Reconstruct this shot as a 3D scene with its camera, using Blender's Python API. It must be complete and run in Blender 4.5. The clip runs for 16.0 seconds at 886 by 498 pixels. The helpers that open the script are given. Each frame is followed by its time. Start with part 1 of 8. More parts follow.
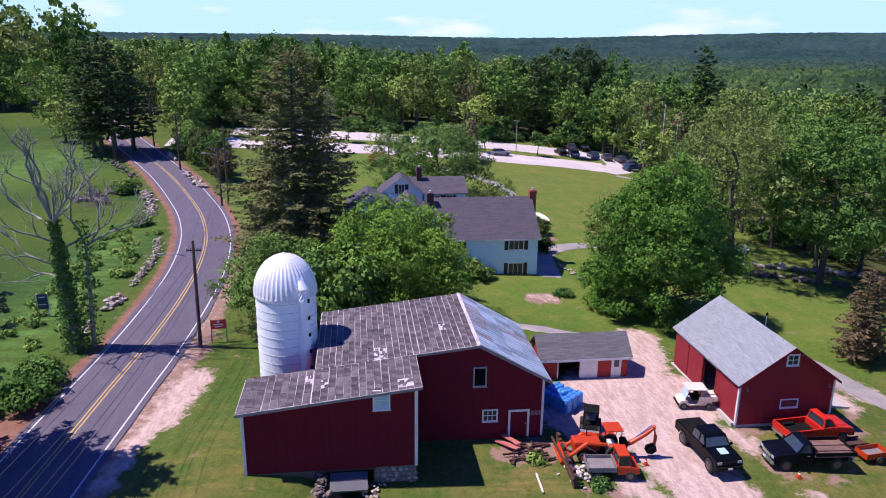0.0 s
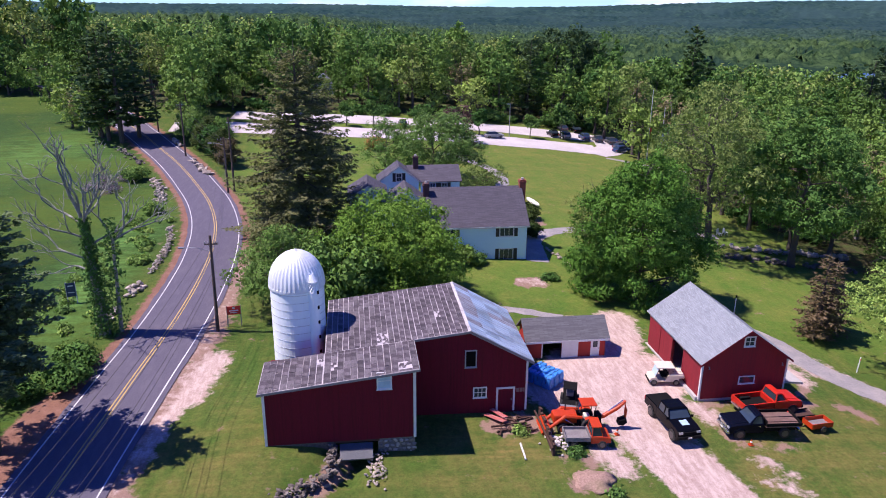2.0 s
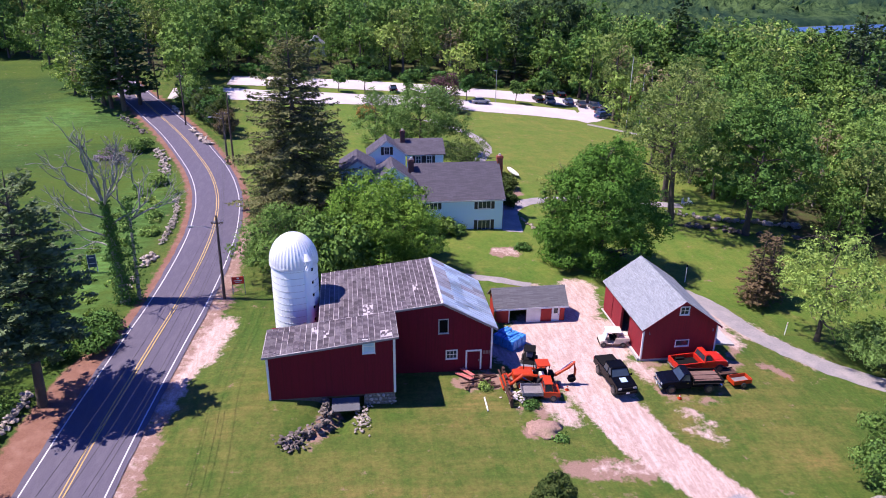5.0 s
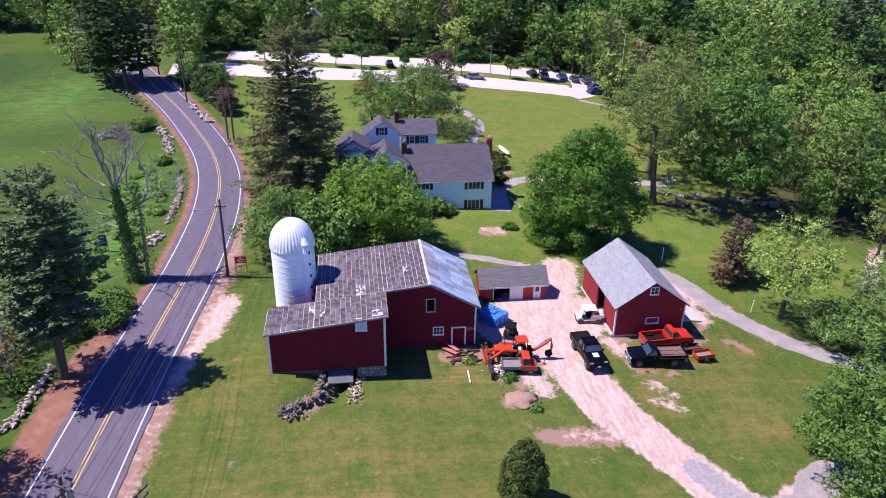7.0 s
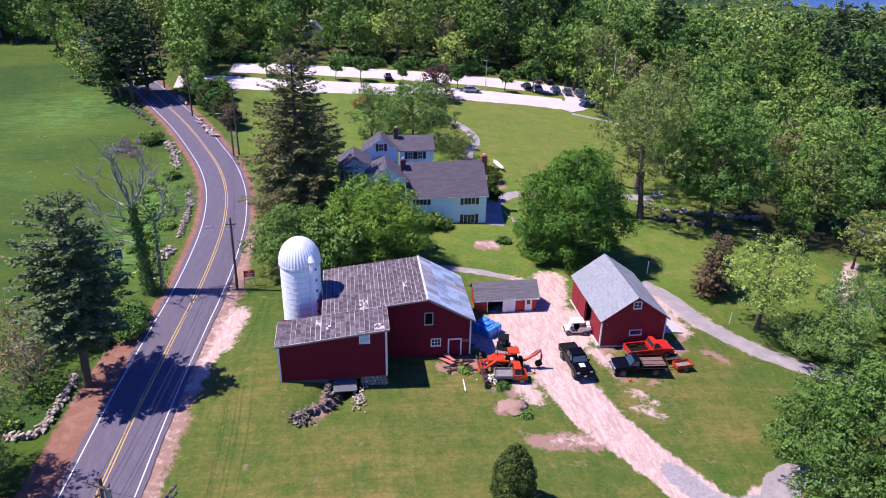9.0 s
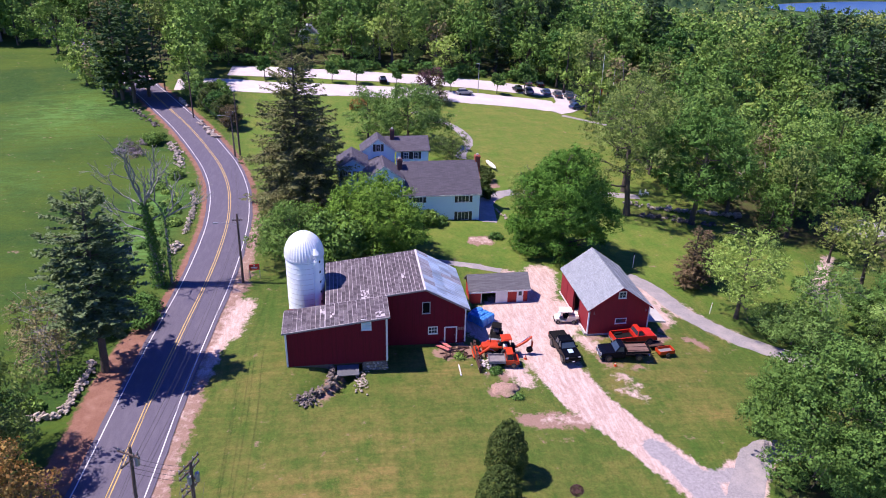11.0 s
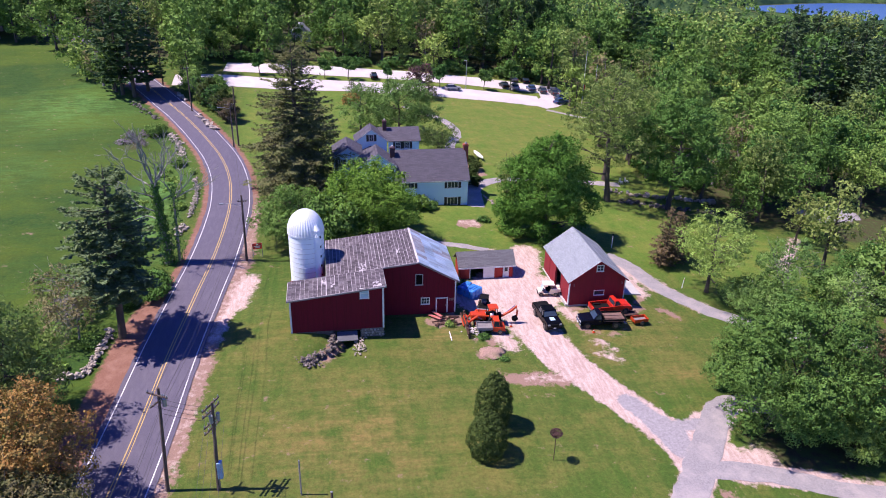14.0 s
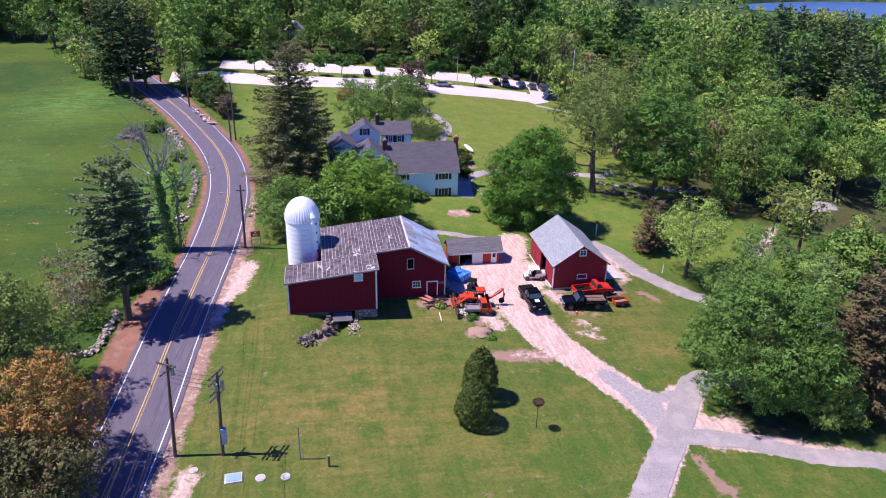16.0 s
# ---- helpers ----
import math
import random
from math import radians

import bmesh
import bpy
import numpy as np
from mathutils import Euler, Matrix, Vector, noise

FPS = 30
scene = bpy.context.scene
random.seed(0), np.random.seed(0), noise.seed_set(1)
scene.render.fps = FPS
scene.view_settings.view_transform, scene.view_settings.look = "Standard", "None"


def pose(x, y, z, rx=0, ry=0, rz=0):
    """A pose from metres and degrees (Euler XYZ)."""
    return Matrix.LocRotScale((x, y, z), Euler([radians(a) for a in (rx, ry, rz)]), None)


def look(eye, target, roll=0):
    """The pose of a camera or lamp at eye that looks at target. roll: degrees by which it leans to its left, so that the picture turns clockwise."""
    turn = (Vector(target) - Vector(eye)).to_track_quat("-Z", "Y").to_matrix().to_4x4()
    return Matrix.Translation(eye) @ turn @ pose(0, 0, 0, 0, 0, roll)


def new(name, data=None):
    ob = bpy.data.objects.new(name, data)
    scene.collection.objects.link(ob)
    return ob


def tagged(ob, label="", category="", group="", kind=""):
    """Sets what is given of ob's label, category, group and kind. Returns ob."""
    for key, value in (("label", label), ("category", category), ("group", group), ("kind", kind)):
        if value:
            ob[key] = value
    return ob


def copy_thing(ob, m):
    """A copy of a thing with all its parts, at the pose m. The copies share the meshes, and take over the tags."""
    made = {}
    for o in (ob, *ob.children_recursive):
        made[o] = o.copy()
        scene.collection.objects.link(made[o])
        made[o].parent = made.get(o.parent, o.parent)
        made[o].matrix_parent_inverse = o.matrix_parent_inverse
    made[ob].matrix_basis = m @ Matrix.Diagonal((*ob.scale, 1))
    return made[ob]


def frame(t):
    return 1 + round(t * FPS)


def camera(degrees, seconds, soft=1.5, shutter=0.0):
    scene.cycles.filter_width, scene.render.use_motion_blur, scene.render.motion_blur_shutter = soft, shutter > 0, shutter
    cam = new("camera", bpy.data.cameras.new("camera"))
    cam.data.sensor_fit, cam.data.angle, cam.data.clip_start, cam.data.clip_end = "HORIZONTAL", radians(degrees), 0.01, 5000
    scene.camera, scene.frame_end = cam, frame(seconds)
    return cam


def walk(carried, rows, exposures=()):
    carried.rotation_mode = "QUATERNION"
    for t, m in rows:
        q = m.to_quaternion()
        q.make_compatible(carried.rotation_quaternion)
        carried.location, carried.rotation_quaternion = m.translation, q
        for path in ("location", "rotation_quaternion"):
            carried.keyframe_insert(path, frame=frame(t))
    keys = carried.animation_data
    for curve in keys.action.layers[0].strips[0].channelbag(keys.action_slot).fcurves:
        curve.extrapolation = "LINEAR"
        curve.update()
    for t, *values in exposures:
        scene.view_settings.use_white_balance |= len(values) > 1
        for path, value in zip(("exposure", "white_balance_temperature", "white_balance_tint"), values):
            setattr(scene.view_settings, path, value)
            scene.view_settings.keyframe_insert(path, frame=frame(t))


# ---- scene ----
cam = camera(64.2, 16.0, 1.0)
PATH = [
    (0, (-1.214, -1.903, 26.756), (-0.977, 0.003, 26.197), 0.6),
    (0.5, (-1.355, -3.071, 27.596), (-1.118, -1.169, 27.025), 0.5),
    (1, (-1.462, -4.296, 28.426), (-1.224, -2.401, 27.834), 0.5),
    (1.5, (-1.563, -5.596, 29.293), (-1.322, -3.708, 28.68), 0.4),
    (2, (-1.692, -6.926, 30.212), (-1.448, -5.046, 29.577), 0.4),
    (2.5, (-1.683, -8.168, 31.082), (-1.436, -6.296, 30.425), 0.4),
    (3, (-1.569, -9.406, 31.95), (-1.32, -7.542, 31.27), 0.5),
    (3.5, (-1.411, -10.73, 32.889), (-1.16, -8.875, 32.186), 0.5),
    (4, (-1.278, -11.939, 33.876), (-1.026, -10.093, 33.149), 0.5),
    (6.5, (-0.369, -17.304, 38.792), (-0.122, -15.507, 37.949), 0.8),
    (7, (-0.267, -18.216, 39.686), (-0.021, -16.428, 38.823), 0.8),
    (7.5, (-0.413, -19.173, 40.582), (-0.165, -17.386, 39.719), 0.9),
    (8, (-0.588, -20.162, 41.528), (-0.337, -18.374, 40.666), 1.0),
    (8.5, (-0.762, -21.13, 42.468), (-0.509, -19.342, 41.608), 1.0),
    (9, (-0.991, -22.04, 43.371), (-0.733, -20.252, 42.512), 1.1),
    (9.6, (-1.313, -23.27, 44.12), (-1.047, -21.48, 43.264), 1.15),
    (10.3, (-1.72, -24.93, 44.41), (-1.446, -23.141, 43.556), 1.2),
    (11.5, (-2.41, -27.657, 44.437), (-2.125, -25.871, 43.585), 1.3),
    (12, (-2.688, -28.783, 44.438), (-2.398, -26.997, 43.586), 1.3),
    (12.5, (-2.882, -29.955, 44.494), (-2.587, -28.169, 43.643), 1.3),
    (13, (-3.168, -31.188, 44.45), (-2.867, -29.403, 43.601), 1.4),
    (13.5, (-3.371, -32.33, 44.435), (-3.063, -30.545, 43.586), 1.4),
    (14, (-3.574, -33.565, 44.434), (-3.26, -31.781, 43.586), 1.5),
    (14.5, (-3.66, -34.784, 44.495), (-3.341, -33.001, 43.647), 1.5),
    (15, (-3.756, -35.938, 44.449), (-3.432, -34.156, 43.6), 1.5),
    (15.5, (-3.797, -37.127, 44.46), (-3.47, -35.346, 43.611), 1.5),
    (16, (-3.832, -38.261, 44.749), (-3.502, -36.481, 43.899), 1.5),
]
walk(cam, [(t, look(eye, target, roll)) for t, eye, target, roll in PATH], [(0.0, 0.01, 6200, 32), (1.7, 0.06, 6200, 32), (2.5, 0.23, 6200, 32), (3.1, 0.32, 6200, 32), (7.0, 0.3, 6200, 32), (16.0, 0.27, 6200, 32)])

# ---- sky and sun ----
TO_SUN = Vector((-0.495, 0.045, 0.866))
world = bpy.data.worlds.new("sky")
scene.world = world
world.use_nodes = True
wn = world.node_tree
sky = wn.nodes.new("ShaderNodeTexSky")
sky.sky_type, sky.sun_disc = "NISHITA", False
sky.sun_elevation, sky.sun_rotation = radians(60), radians(275)
sky.air_density, sky.dust_density, sky.ozone_density = 1.0, 0.3, 2.0
tint = wn.nodes.new("ShaderNodeMix")
tint.data_type, tint.blend_type = "RGBA", "MULTIPLY"
tint.inputs[0].default_value, tint.inputs[7].default_value = 1.0, (0.19, 0.69, 2.45, 1)
wn.links.new(sky.outputs[0], tint.inputs[6])
wn.links.new(tint.outputs[2], wn.nodes["Background"].inputs[0])
wn.nodes["Background"].inputs[1].default_value = 0.057
sun = new("sun", bpy.data.lights.new("sun", "SUN"))
sun.data.energy, sun.data.angle, sun.data.color = 6.2, radians(0.55), (1.0, 0.935, 0.8)
sun.matrix_world = look(Vector((0, 0, 80)), Vector((0, 0, 80)) - TO_SUN)

# ---- materials ----


def shader(name):
    m = bpy.data.materials.new(name)
    m.use_nodes = True
    return m, m.node_tree, m.node_tree.nodes["Principled BSDF"]


def node(nt, kind, **values):
    n = nt.nodes.new(kind)
    for key, value in values.items():
        n.inputs[key].default_value = value
    return n


def noise_of(nt, vec, scale, detail=4.0, rough=0.6):
    n = node(nt, "ShaderNodeTexNoise", Scale=scale, Detail=detail, Roughness=rough)
    nt.links.new(vec, n.inputs["Vector"])
    return n.outputs["Fac"]


def ramp(nt, fac, lo, hi, a=0.0, b=1.0):
    n = node(nt, "ShaderNodeMapRange")
    n.inputs[1].default_value, n.inputs[2].default_value = lo, hi
    n.inputs[3].default_value, n.inputs[4].default_value = a, b
    nt.links.new(fac, n.inputs[0])
    return n.outputs[0]


def mixc(nt, fac, a, b, blend="MIX"):
    n = nt.nodes.new("ShaderNodeMix")
    n.data_type, n.blend_type = "RGBA", blend
    for sock, v in ((n.inputs[0], fac), (n.inputs[6], a), (n.inputs[7], b)):
        if isinstance(v, bpy.types.NodeSocket):
            nt.links.new(v, sock)
        elif isinstance(v, (int, float)):
            sock.default_value = v
        else:
            sock.default_value = (*v, 1)
    return n.outputs[2]


def math_of(nt, op, a, b):
    n = nt.nodes.new("ShaderNodeMath")
    n.operation = op
    for sock, v in ((n.inputs[0], a), (n.inputs[1], b)):
        if isinstance(v, bpy.types.NodeSocket):
            nt.links.new(v, sock)
        else:
            sock.default_value = v
    return n.outputs[0]


def bump_of(nt, b, height, strength, distance=0.02):
    n = node(nt, "ShaderNodeBump", Strength=strength, Distance=distance)
    nt.links.new(height, n.inputs["Height"])
    nt.links.new(n.outputs[0], b.inputs["Normal"])


def surface(name, c1, c2, scale=6.0, rough=0.7, metal=0.0, bump=0.3, stain=None, stain_amount=0.4, stretch=(1, 1, 1), vary=0.0, coat=0.0, spec=0.5):
    """A worn surface: fine grain between two colours, broad stains of a third, fine relief."""
    m, nt, b = shader(name)
    tc = nt.nodes.new("ShaderNodeTexCoord")
    mp = node(nt, "ShaderNodeMapping", Scale=stretch)
    nt.links.new(tc.outputs["Object"], mp.inputs[0])
    v = mp.outputs[0]
    fine = noise_of(nt, v, scale * 4, 5.0)
    broad = noise_of(nt, v, scale * 0.35, 4.0)
    col = mixc(nt, ramp(nt, fine, 0.3, 0.7), c1, c2)
    if stain:
        col = mixc(nt, ramp(nt, broad, 0.45, 0.7, 0.0, stain_amount), col, stain)
    if vary:
        oi = nt.nodes.new("ShaderNodeObjectInfo")
        hsv = node(nt, "ShaderNodeHueSaturation")
        nt.links.new(ramp(nt, oi.outputs["Random"], 0, 1, 1 - vary, 1 + vary), hsv.inputs["Value"])
        nt.links.new(col, hsv.inputs["Color"])
        col = hsv.outputs[0]
    nt.links.new(col, b.inputs["Base Color"])
    b.inputs["Roughness"].default_value, b.inputs["Metallic"].default_value = rough, metal
    b.inputs["Coat Weight"].default_value = coat
    b.inputs["Specular IOR Level"].default_value = spec
    if bump:
        bump_of(nt, b, fine, bump)
    return m


def paint(name, c, rough=0.35, metal=0.0, coat=0.12, spec=0.5):
    dark = tuple(v * 0.75 for v in c)
    return surface(name, c, tuple(min(1, v * 1.08 + 0.002) for v in c), 3.0, rough, metal, 0.03, dark, 0.35, coat=coat, spec=spec)


def leaf_material(name, a, b, tint, translucent=0.13, vivid=0.97):
    """Leaves: colour differs from leaf to leaf and from tree to tree; some light passes through."""
    m = bpy.data.materials.new(name)
    m.use_nodes = True
    nt = m.node_tree
    nt.nodes.remove(nt.nodes["Principled BSDF"])
    geo, oi = nt.nodes.new("ShaderNodeNewGeometry"), nt.nodes.new("ShaderNodeObjectInfo")
    tc = nt.nodes.new("ShaderNodeTexCoord")
    col = mixc(nt, ramp(nt, geo.outputs["Random Per Island"], 0, 1, 0.2, 0.8), a, b)
    broad = noise_of(nt, tc.outputs["Object"], 0.35, 2.0)
    col = mixc(nt, ramp(nt, broad, 0.42, 0.68, 0.0, 0.55), col, tint)
    hsv = node(nt, "ShaderNodeHueSaturation")
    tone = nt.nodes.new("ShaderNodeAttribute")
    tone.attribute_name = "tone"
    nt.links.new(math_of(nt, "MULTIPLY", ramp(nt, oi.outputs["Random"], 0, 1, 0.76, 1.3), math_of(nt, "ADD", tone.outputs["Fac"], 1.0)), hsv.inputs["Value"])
    nt.links.new(ramp(nt, oi.outputs["Random"], 0, 1, 0.514, 0.476), hsv.inputs["Hue"])
    hsv.inputs["Saturation"].default_value = vivid
    nt.links.new(col, hsv.inputs["Color"])
    d = node(nt, "ShaderNodeBsdfPrincipled", Roughness=0.7)
    d.inputs["Specular IOR Level"].default_value = 0.08
    t = node(nt, "ShaderNodeBsdfTranslucent")
    nt.links.new(hsv.outputs[0], d.inputs[0])
    nt.links.new(mixc(nt, 0.5, hsv.outputs[0], (0.16, 0.25, 0.06)), t.inputs[0])
    mix = nt.nodes.new("ShaderNodeMixShader")
    mix.inputs[0].default_value = translucent
    nt.links.new(d.outputs[0], mix.inputs[1]), nt.links.new(t.outputs[0], mix.inputs[2])
    nt.links.new(mix.outputs[0], nt.nodes["Material Output"].inputs[0])
    return m


def shingle_material(name, c1, c2, mortar, width, height, axis="XZ"):
    """Asphalt shingles: courses with staggered tabs, granules and streaks, in the roof's own plane."""
    m, nt, b = shader(name)
    uv = nt.nodes.new("ShaderNodeUVMap")
    br = node(nt, "ShaderNodeTexBrick", Scale=1.0)
    br.inputs["Mortar Size"].default_value = 0.022
    br.inputs["Brick Width"].default_value, br.inputs["Row Height"].default_value = width, height
    br.inputs["Color1"].default_value, br.inputs["Color2"].default_value = (*c1, 1), (*c2, 1)
    br.inputs["Mortar"].default_value = (*mortar, 1)
    br.inputs["Bias"].default_value = 0.0
    nt.links.new(uv.outputs[0], br.inputs["Vector"])
    fine = noise_of(nt, uv.outputs[0], 9.0, 6.0, 0.75)
    broad = noise_of(nt, uv.outputs[0], 0.5, 4.0)
    col = mixc(nt, ramp(nt, fine, 0.35, 0.65, 0, 0.4), br.outputs["Color"], tuple(v * 1.3 for v in c2))
    col = mixc(nt, ramp(nt, broad, 0.4, 0.7, 0.0, 0.2), col, tuple(v * 0.7 for v in c1))
    nt.links.new(col, b.inputs["Base Color"])
    b.inputs["Roughness"].default_value = 0.85
    bump_of(nt, b, br.outputs["Fac"], 0.4, -0.01)
    return m


def glass_material(name, c=(0.02, 0.03, 0.04), rough=0.08):
    m, nt, b = shader(name)
    tc = nt.nodes.new("ShaderNodeTexCoord")
    col = mixc(nt, noise_of(nt, tc.outputs["Object"], 1.5, 2.0), c, tuple(v * 1.8 for v in c))
    nt.links.new(col, b.inputs["Base Color"])
    b.inputs["Roughness"].default_value, b.inputs["Specular IOR Level"].default_value = rough, 0.7
    return m


RED_WOOD = surface("red_barn_boards", (0.29, 0.011, 0.02), (0.19, 0.008, 0.015), 3.0, 0.8, 0, 0.35, (0.13, 0.008, 0.015), 0.5, (5, 5, 0.25))
RED_BARN = surface("old_dark_red_boards", (0.17, 0.006, 0.021), (0.115, 0.005, 0.015), 3.0, 0.8, 0, 0.35, (0.07, 0.005, 0.01), 0.5, (5, 5, 0.25), spec=0.25)
RED_SHED = surface("bright_red_boards", (0.42, 0.024, 0.017), (0.34, 0.02, 0.014), 3.0, 0.7, 0, 0.3, (0.25, 0.02, 0.016), 0.4, (5, 5, 0.3))
WHITE_TRIM = surface("white_trim_paint", (0.8, 0.8, 0.78), (0.7, 0.7, 0.68), 5.0, 0.5, 0, 0.15, (0.55, 0.53, 0.5), 0.4)
HOUSE_WHITE = surface("pale_blue_clapboard", (0.72, 0.94, 1.0), (0.67, 0.89, 0.98), 4.0, 0.55, 0, 0.15, (0.66, 0.84, 0.95), 0.3, (0.3, 0.3, 9))
# near-black: the shade inside openings is put into the colour
DARK_IN = surface("dark_interior", (0.012, 0.011, 0.01), (0.006, 0.006, 0.005), 4.0, 0.95, spec=0.05)
OLD_SHINGLE = surface("weathered_shingle", (0.1, 0.08, 0.096), (0.022, 0.017, 0.021), 4.0, 0.9, 0, 0.6, (0.2, 0.178, 0.19), 0.6, (1, 1, 1), 0.3)
WORN_SHINGLE = surface("worn_pale_shingle", (0.19, 0.168, 0.182), (0.06, 0.05, 0.058), 5.0, 0.9, 0, 0.6, (0.06, 0.05, 0.056), 0.6, (1, 1, 1), 0.22)
ROOF_FELT = surface("pale_roof_underlay", (0.62, 0.58, 0.6), (0.36, 0.32, 0.34), 3.0, 0.9, 0, 0.4, (0.2, 0.18, 0.18), 0.5)
TIN = surface("galvanised_sheet", (0.6, 0.7, 0.82), (0.44, 0.52, 0.62), 2.0, 0.38, 0.6, 0.15, (0.3, 0.27, 0.27), 0.6, (0.5, 3, 1), 0.15)
SILO_WHITE = surface("silo_white_paint", (0.88, 0.97, 1.0), (0.84, 0.93, 0.98), 2.0, 0.5, 0, 0.1, (0.76, 0.83, 0.87), 0.3, (3, 3, 0.4))
DOME = surface("aluminium_dome", (0.78, 0.84, 0.9), (0.68, 0.73, 0.8), 3.0, 0.45, 0.12, 0.1, (0.55, 0.56, 0.58), 0.4)
HOOP = surface("painted_steel_hoop", (0.55, 0.58, 0.62), (0.42, 0.45, 0.5), 2.0, 0.5, 0.1, 0.1, (0.85, 0.85, 0.85), 0.9)
GARAGE_ROOF = shingle_material("grey_asphalt_shingle", (0.16, 0.18, 0.2), (0.3, 0.33, 0.355), (0.09, 0.1, 0.11), 0.42, 0.2)
SHED_ROOF = shingle_material("dark_grey_shingle", (0.075, 0.073, 0.08), (0.14, 0.137, 0.145), (0.075, 0.075, 0.08), 0.85, 0.3)
HOUSE_ROOF = shingle_material("purple_grey_shingle", (0.05, 0.045, 0.058), (0.09, 0.083, 0.105), (0.034, 0.031, 0.04), 0.85, 0.28)
STONE = surface("fieldstone", (0.5, 0.43, 0.355), (0.26, 0.22, 0.18), 2.0, 0.9, 0, 0.5, (0.2, 0.19, 0.17), 0.5, (1, 1, 1), 0.35)
DARK_STONE = surface("dark_fieldstone", (0.19, 0.165, 0.14), (0.08, 0.07, 0.062), 2.0, 0.9, 0, 0.5, (0.07, 0.075, 0.05), 0.5, (1, 1, 1), 0.4)
WALL_STONE = surface("lichened_fieldstone", (0.26, 0.22, 0.19), (0.09, 0.075, 0.063), 2.0, 0.9, 0, 0.6, (0.05, 0.045, 0.035), 0.6, (1, 1, 1), 0.5)
CONCRETE = surface("concrete", (0.5, 0.48, 0.46), (0.4, 0.39, 0.37), 3.0, 0.85, 0, 0.3, (0.3, 0.29, 0.28), 0.4)
BRICK = surface("red_brick", (0.36, 0.09, 0.05), (0.28, 0.07, 0.045), 8.0, 0.85, 0, 0.4, (0.2, 0.07, 0.05), 0.4)
DARK_BRICK = surface("sooty_brick", (0.12, 0.05, 0.05), (0.08, 0.04, 0.04), 8.0, 0.85, 0, 0.4, (0.05, 0.03, 0.03), 0.4)
SHUTTER = surface("black_shutter", (0.02, 0.022, 0.028), (0.014, 0.015, 0.018), 6.0, 0.5)
GLASS = glass_material("window_glass")
# pale base colour: the sky's reflection is painted into this glass
SKY_GLASS = glass_material("sky_pale_glass", (0.3, 0.42, 0.5))
TINTED_GLASS = glass_material("tinted_windscreen", (0.025, 0.038, 0.05), 0.05)
BARK = surface("bark", (0.12, 0.095, 0.075), (0.06, 0.047, 0.038), 3.0, 0.95, 0, 0.6, (0.05, 0.05, 0.04), 0.4, (3, 3, 0.6))
GREY_BARK = surface("bleached_dead_wood", (0.34, 0.315, 0.3), (0.18, 0.162, 0.155), 3.0, 0.9, 0, 0.5, (0.1, 0.09, 0.08), 0.4, (3, 3, 0.6))
DEAD_BARK = surface("weathered_dead_wood", (0.36, 0.37, 0.32), (0.16, 0.165, 0.14), 3.0, 0.9, 0, 0.6, (0.05, 0.05, 0.035), 0.5, (3, 3, 0.5))
POLE_WOOD = surface("creosoted_pole", (0.13, 0.09, 0.075), (0.08, 0.055, 0.045), 3.0, 0.9, 0, 0.4, (0.05, 0.04, 0.035), 0.4, (6, 6, 0.4))
CABLE = surface("black_cable", (0.02, 0.02, 0.022), (0.03, 0.03, 0.03), 3.0, 0.6)
GREY_STEEL = surface("grey_steel", (0.35, 0.37, 0.4), (0.28, 0.3, 0.32), 4.0, 0.45, 0.5, 0.1)
RUBBER = surface("tyre_rubber", (0.018, 0.018, 0.019), (0.028, 0.027, 0.026), 8.0, 0.85)
CHROME = surface("chrome", (0.7, 0.71, 0.72), (0.6, 0.61, 0.62), 3.0, 0.2, 0.9, 0.02)
RIM = surface("dull_rim", (0.14, 0.14, 0.145), (0.08, 0.08, 0.085), 6.0, 0.35, 0.7, 0.05)
TRUCK_BLACK = paint("black_car_paint", (0.0025, 0.003, 0.0045), 0.22, 0, 0.0, 0.1)
TRUCK_NAVY = paint("navy_car_paint", (0.0025, 0.004, 0.011), 0.22, 0, 0.0, 0.1)
TRUCK_RED = paint("faded_red_paint", (0.5, 0.022, 0.01), 0.35, spec=0.3)
BED_RUST = surface("rusty_steel_bed", (0.2, 0.11, 0.085), (0.1, 0.06, 0.05), 3.0, 0.85, 0.1, 0.3, (0.3, 0.2, 0.16), 0.5)
BED_DARK = surface("dark_bed_liner", (0.006, 0.006, 0.007), (0.012, 0.0115, 0.011), 5.0, 0.8, spec=0.1)
BED_GREY = surface("worn_grey_bed", (0.26, 0.24, 0.24), (0.14, 0.125, 0.125), 4.0, 0.7, 0.1, 0.2, (0.4, 0.38, 0.38), 0.4)
ORANGE = paint("tractor_orange", (0.46, 0.042, 0.006), 0.45, spec=0.3)
CREAM = paint("cream_plastic", (0.66, 0.58, 0.47), 0.45)
BLUE_TARP = surface("blue_tarpaulin", (0.025, 0.2, 0.6), (0.07, 0.32, 0.72), 1.6, 0.35, 0, 0.5, (0.015, 0.1, 0.42), 0.5)
SIGN_RED = surface("sign_red_paint", (0.62, 0.03, 0.022), (0.54, 0.026, 0.02), 4.0, 0.5, 0, 0.05)
SIGN_BLUE = surface("sign_blue_paint", (0.03, 0.05, 0.12), (0.02, 0.035, 0.08), 4.0, 0.5, 0, 0.05)
LAMP_GLASS = surface("frosted_lamp_glass", (0.4, 0.41, 0.42), (0.3, 0.31, 0.32), 4.0, 0.3, 0, 0.0)
BOX_BLUE = paint("pale_blue_enamel", (0.22, 0.36, 0.52), 0.4)
PINK_BOARD = surface("faded_red_boards", (0.55, 0.16, 0.14), (0.4, 0.1, 0.09), 4.0, 0.8, 0, 0.3, (0.5, 0.4, 0.36), 0.4)
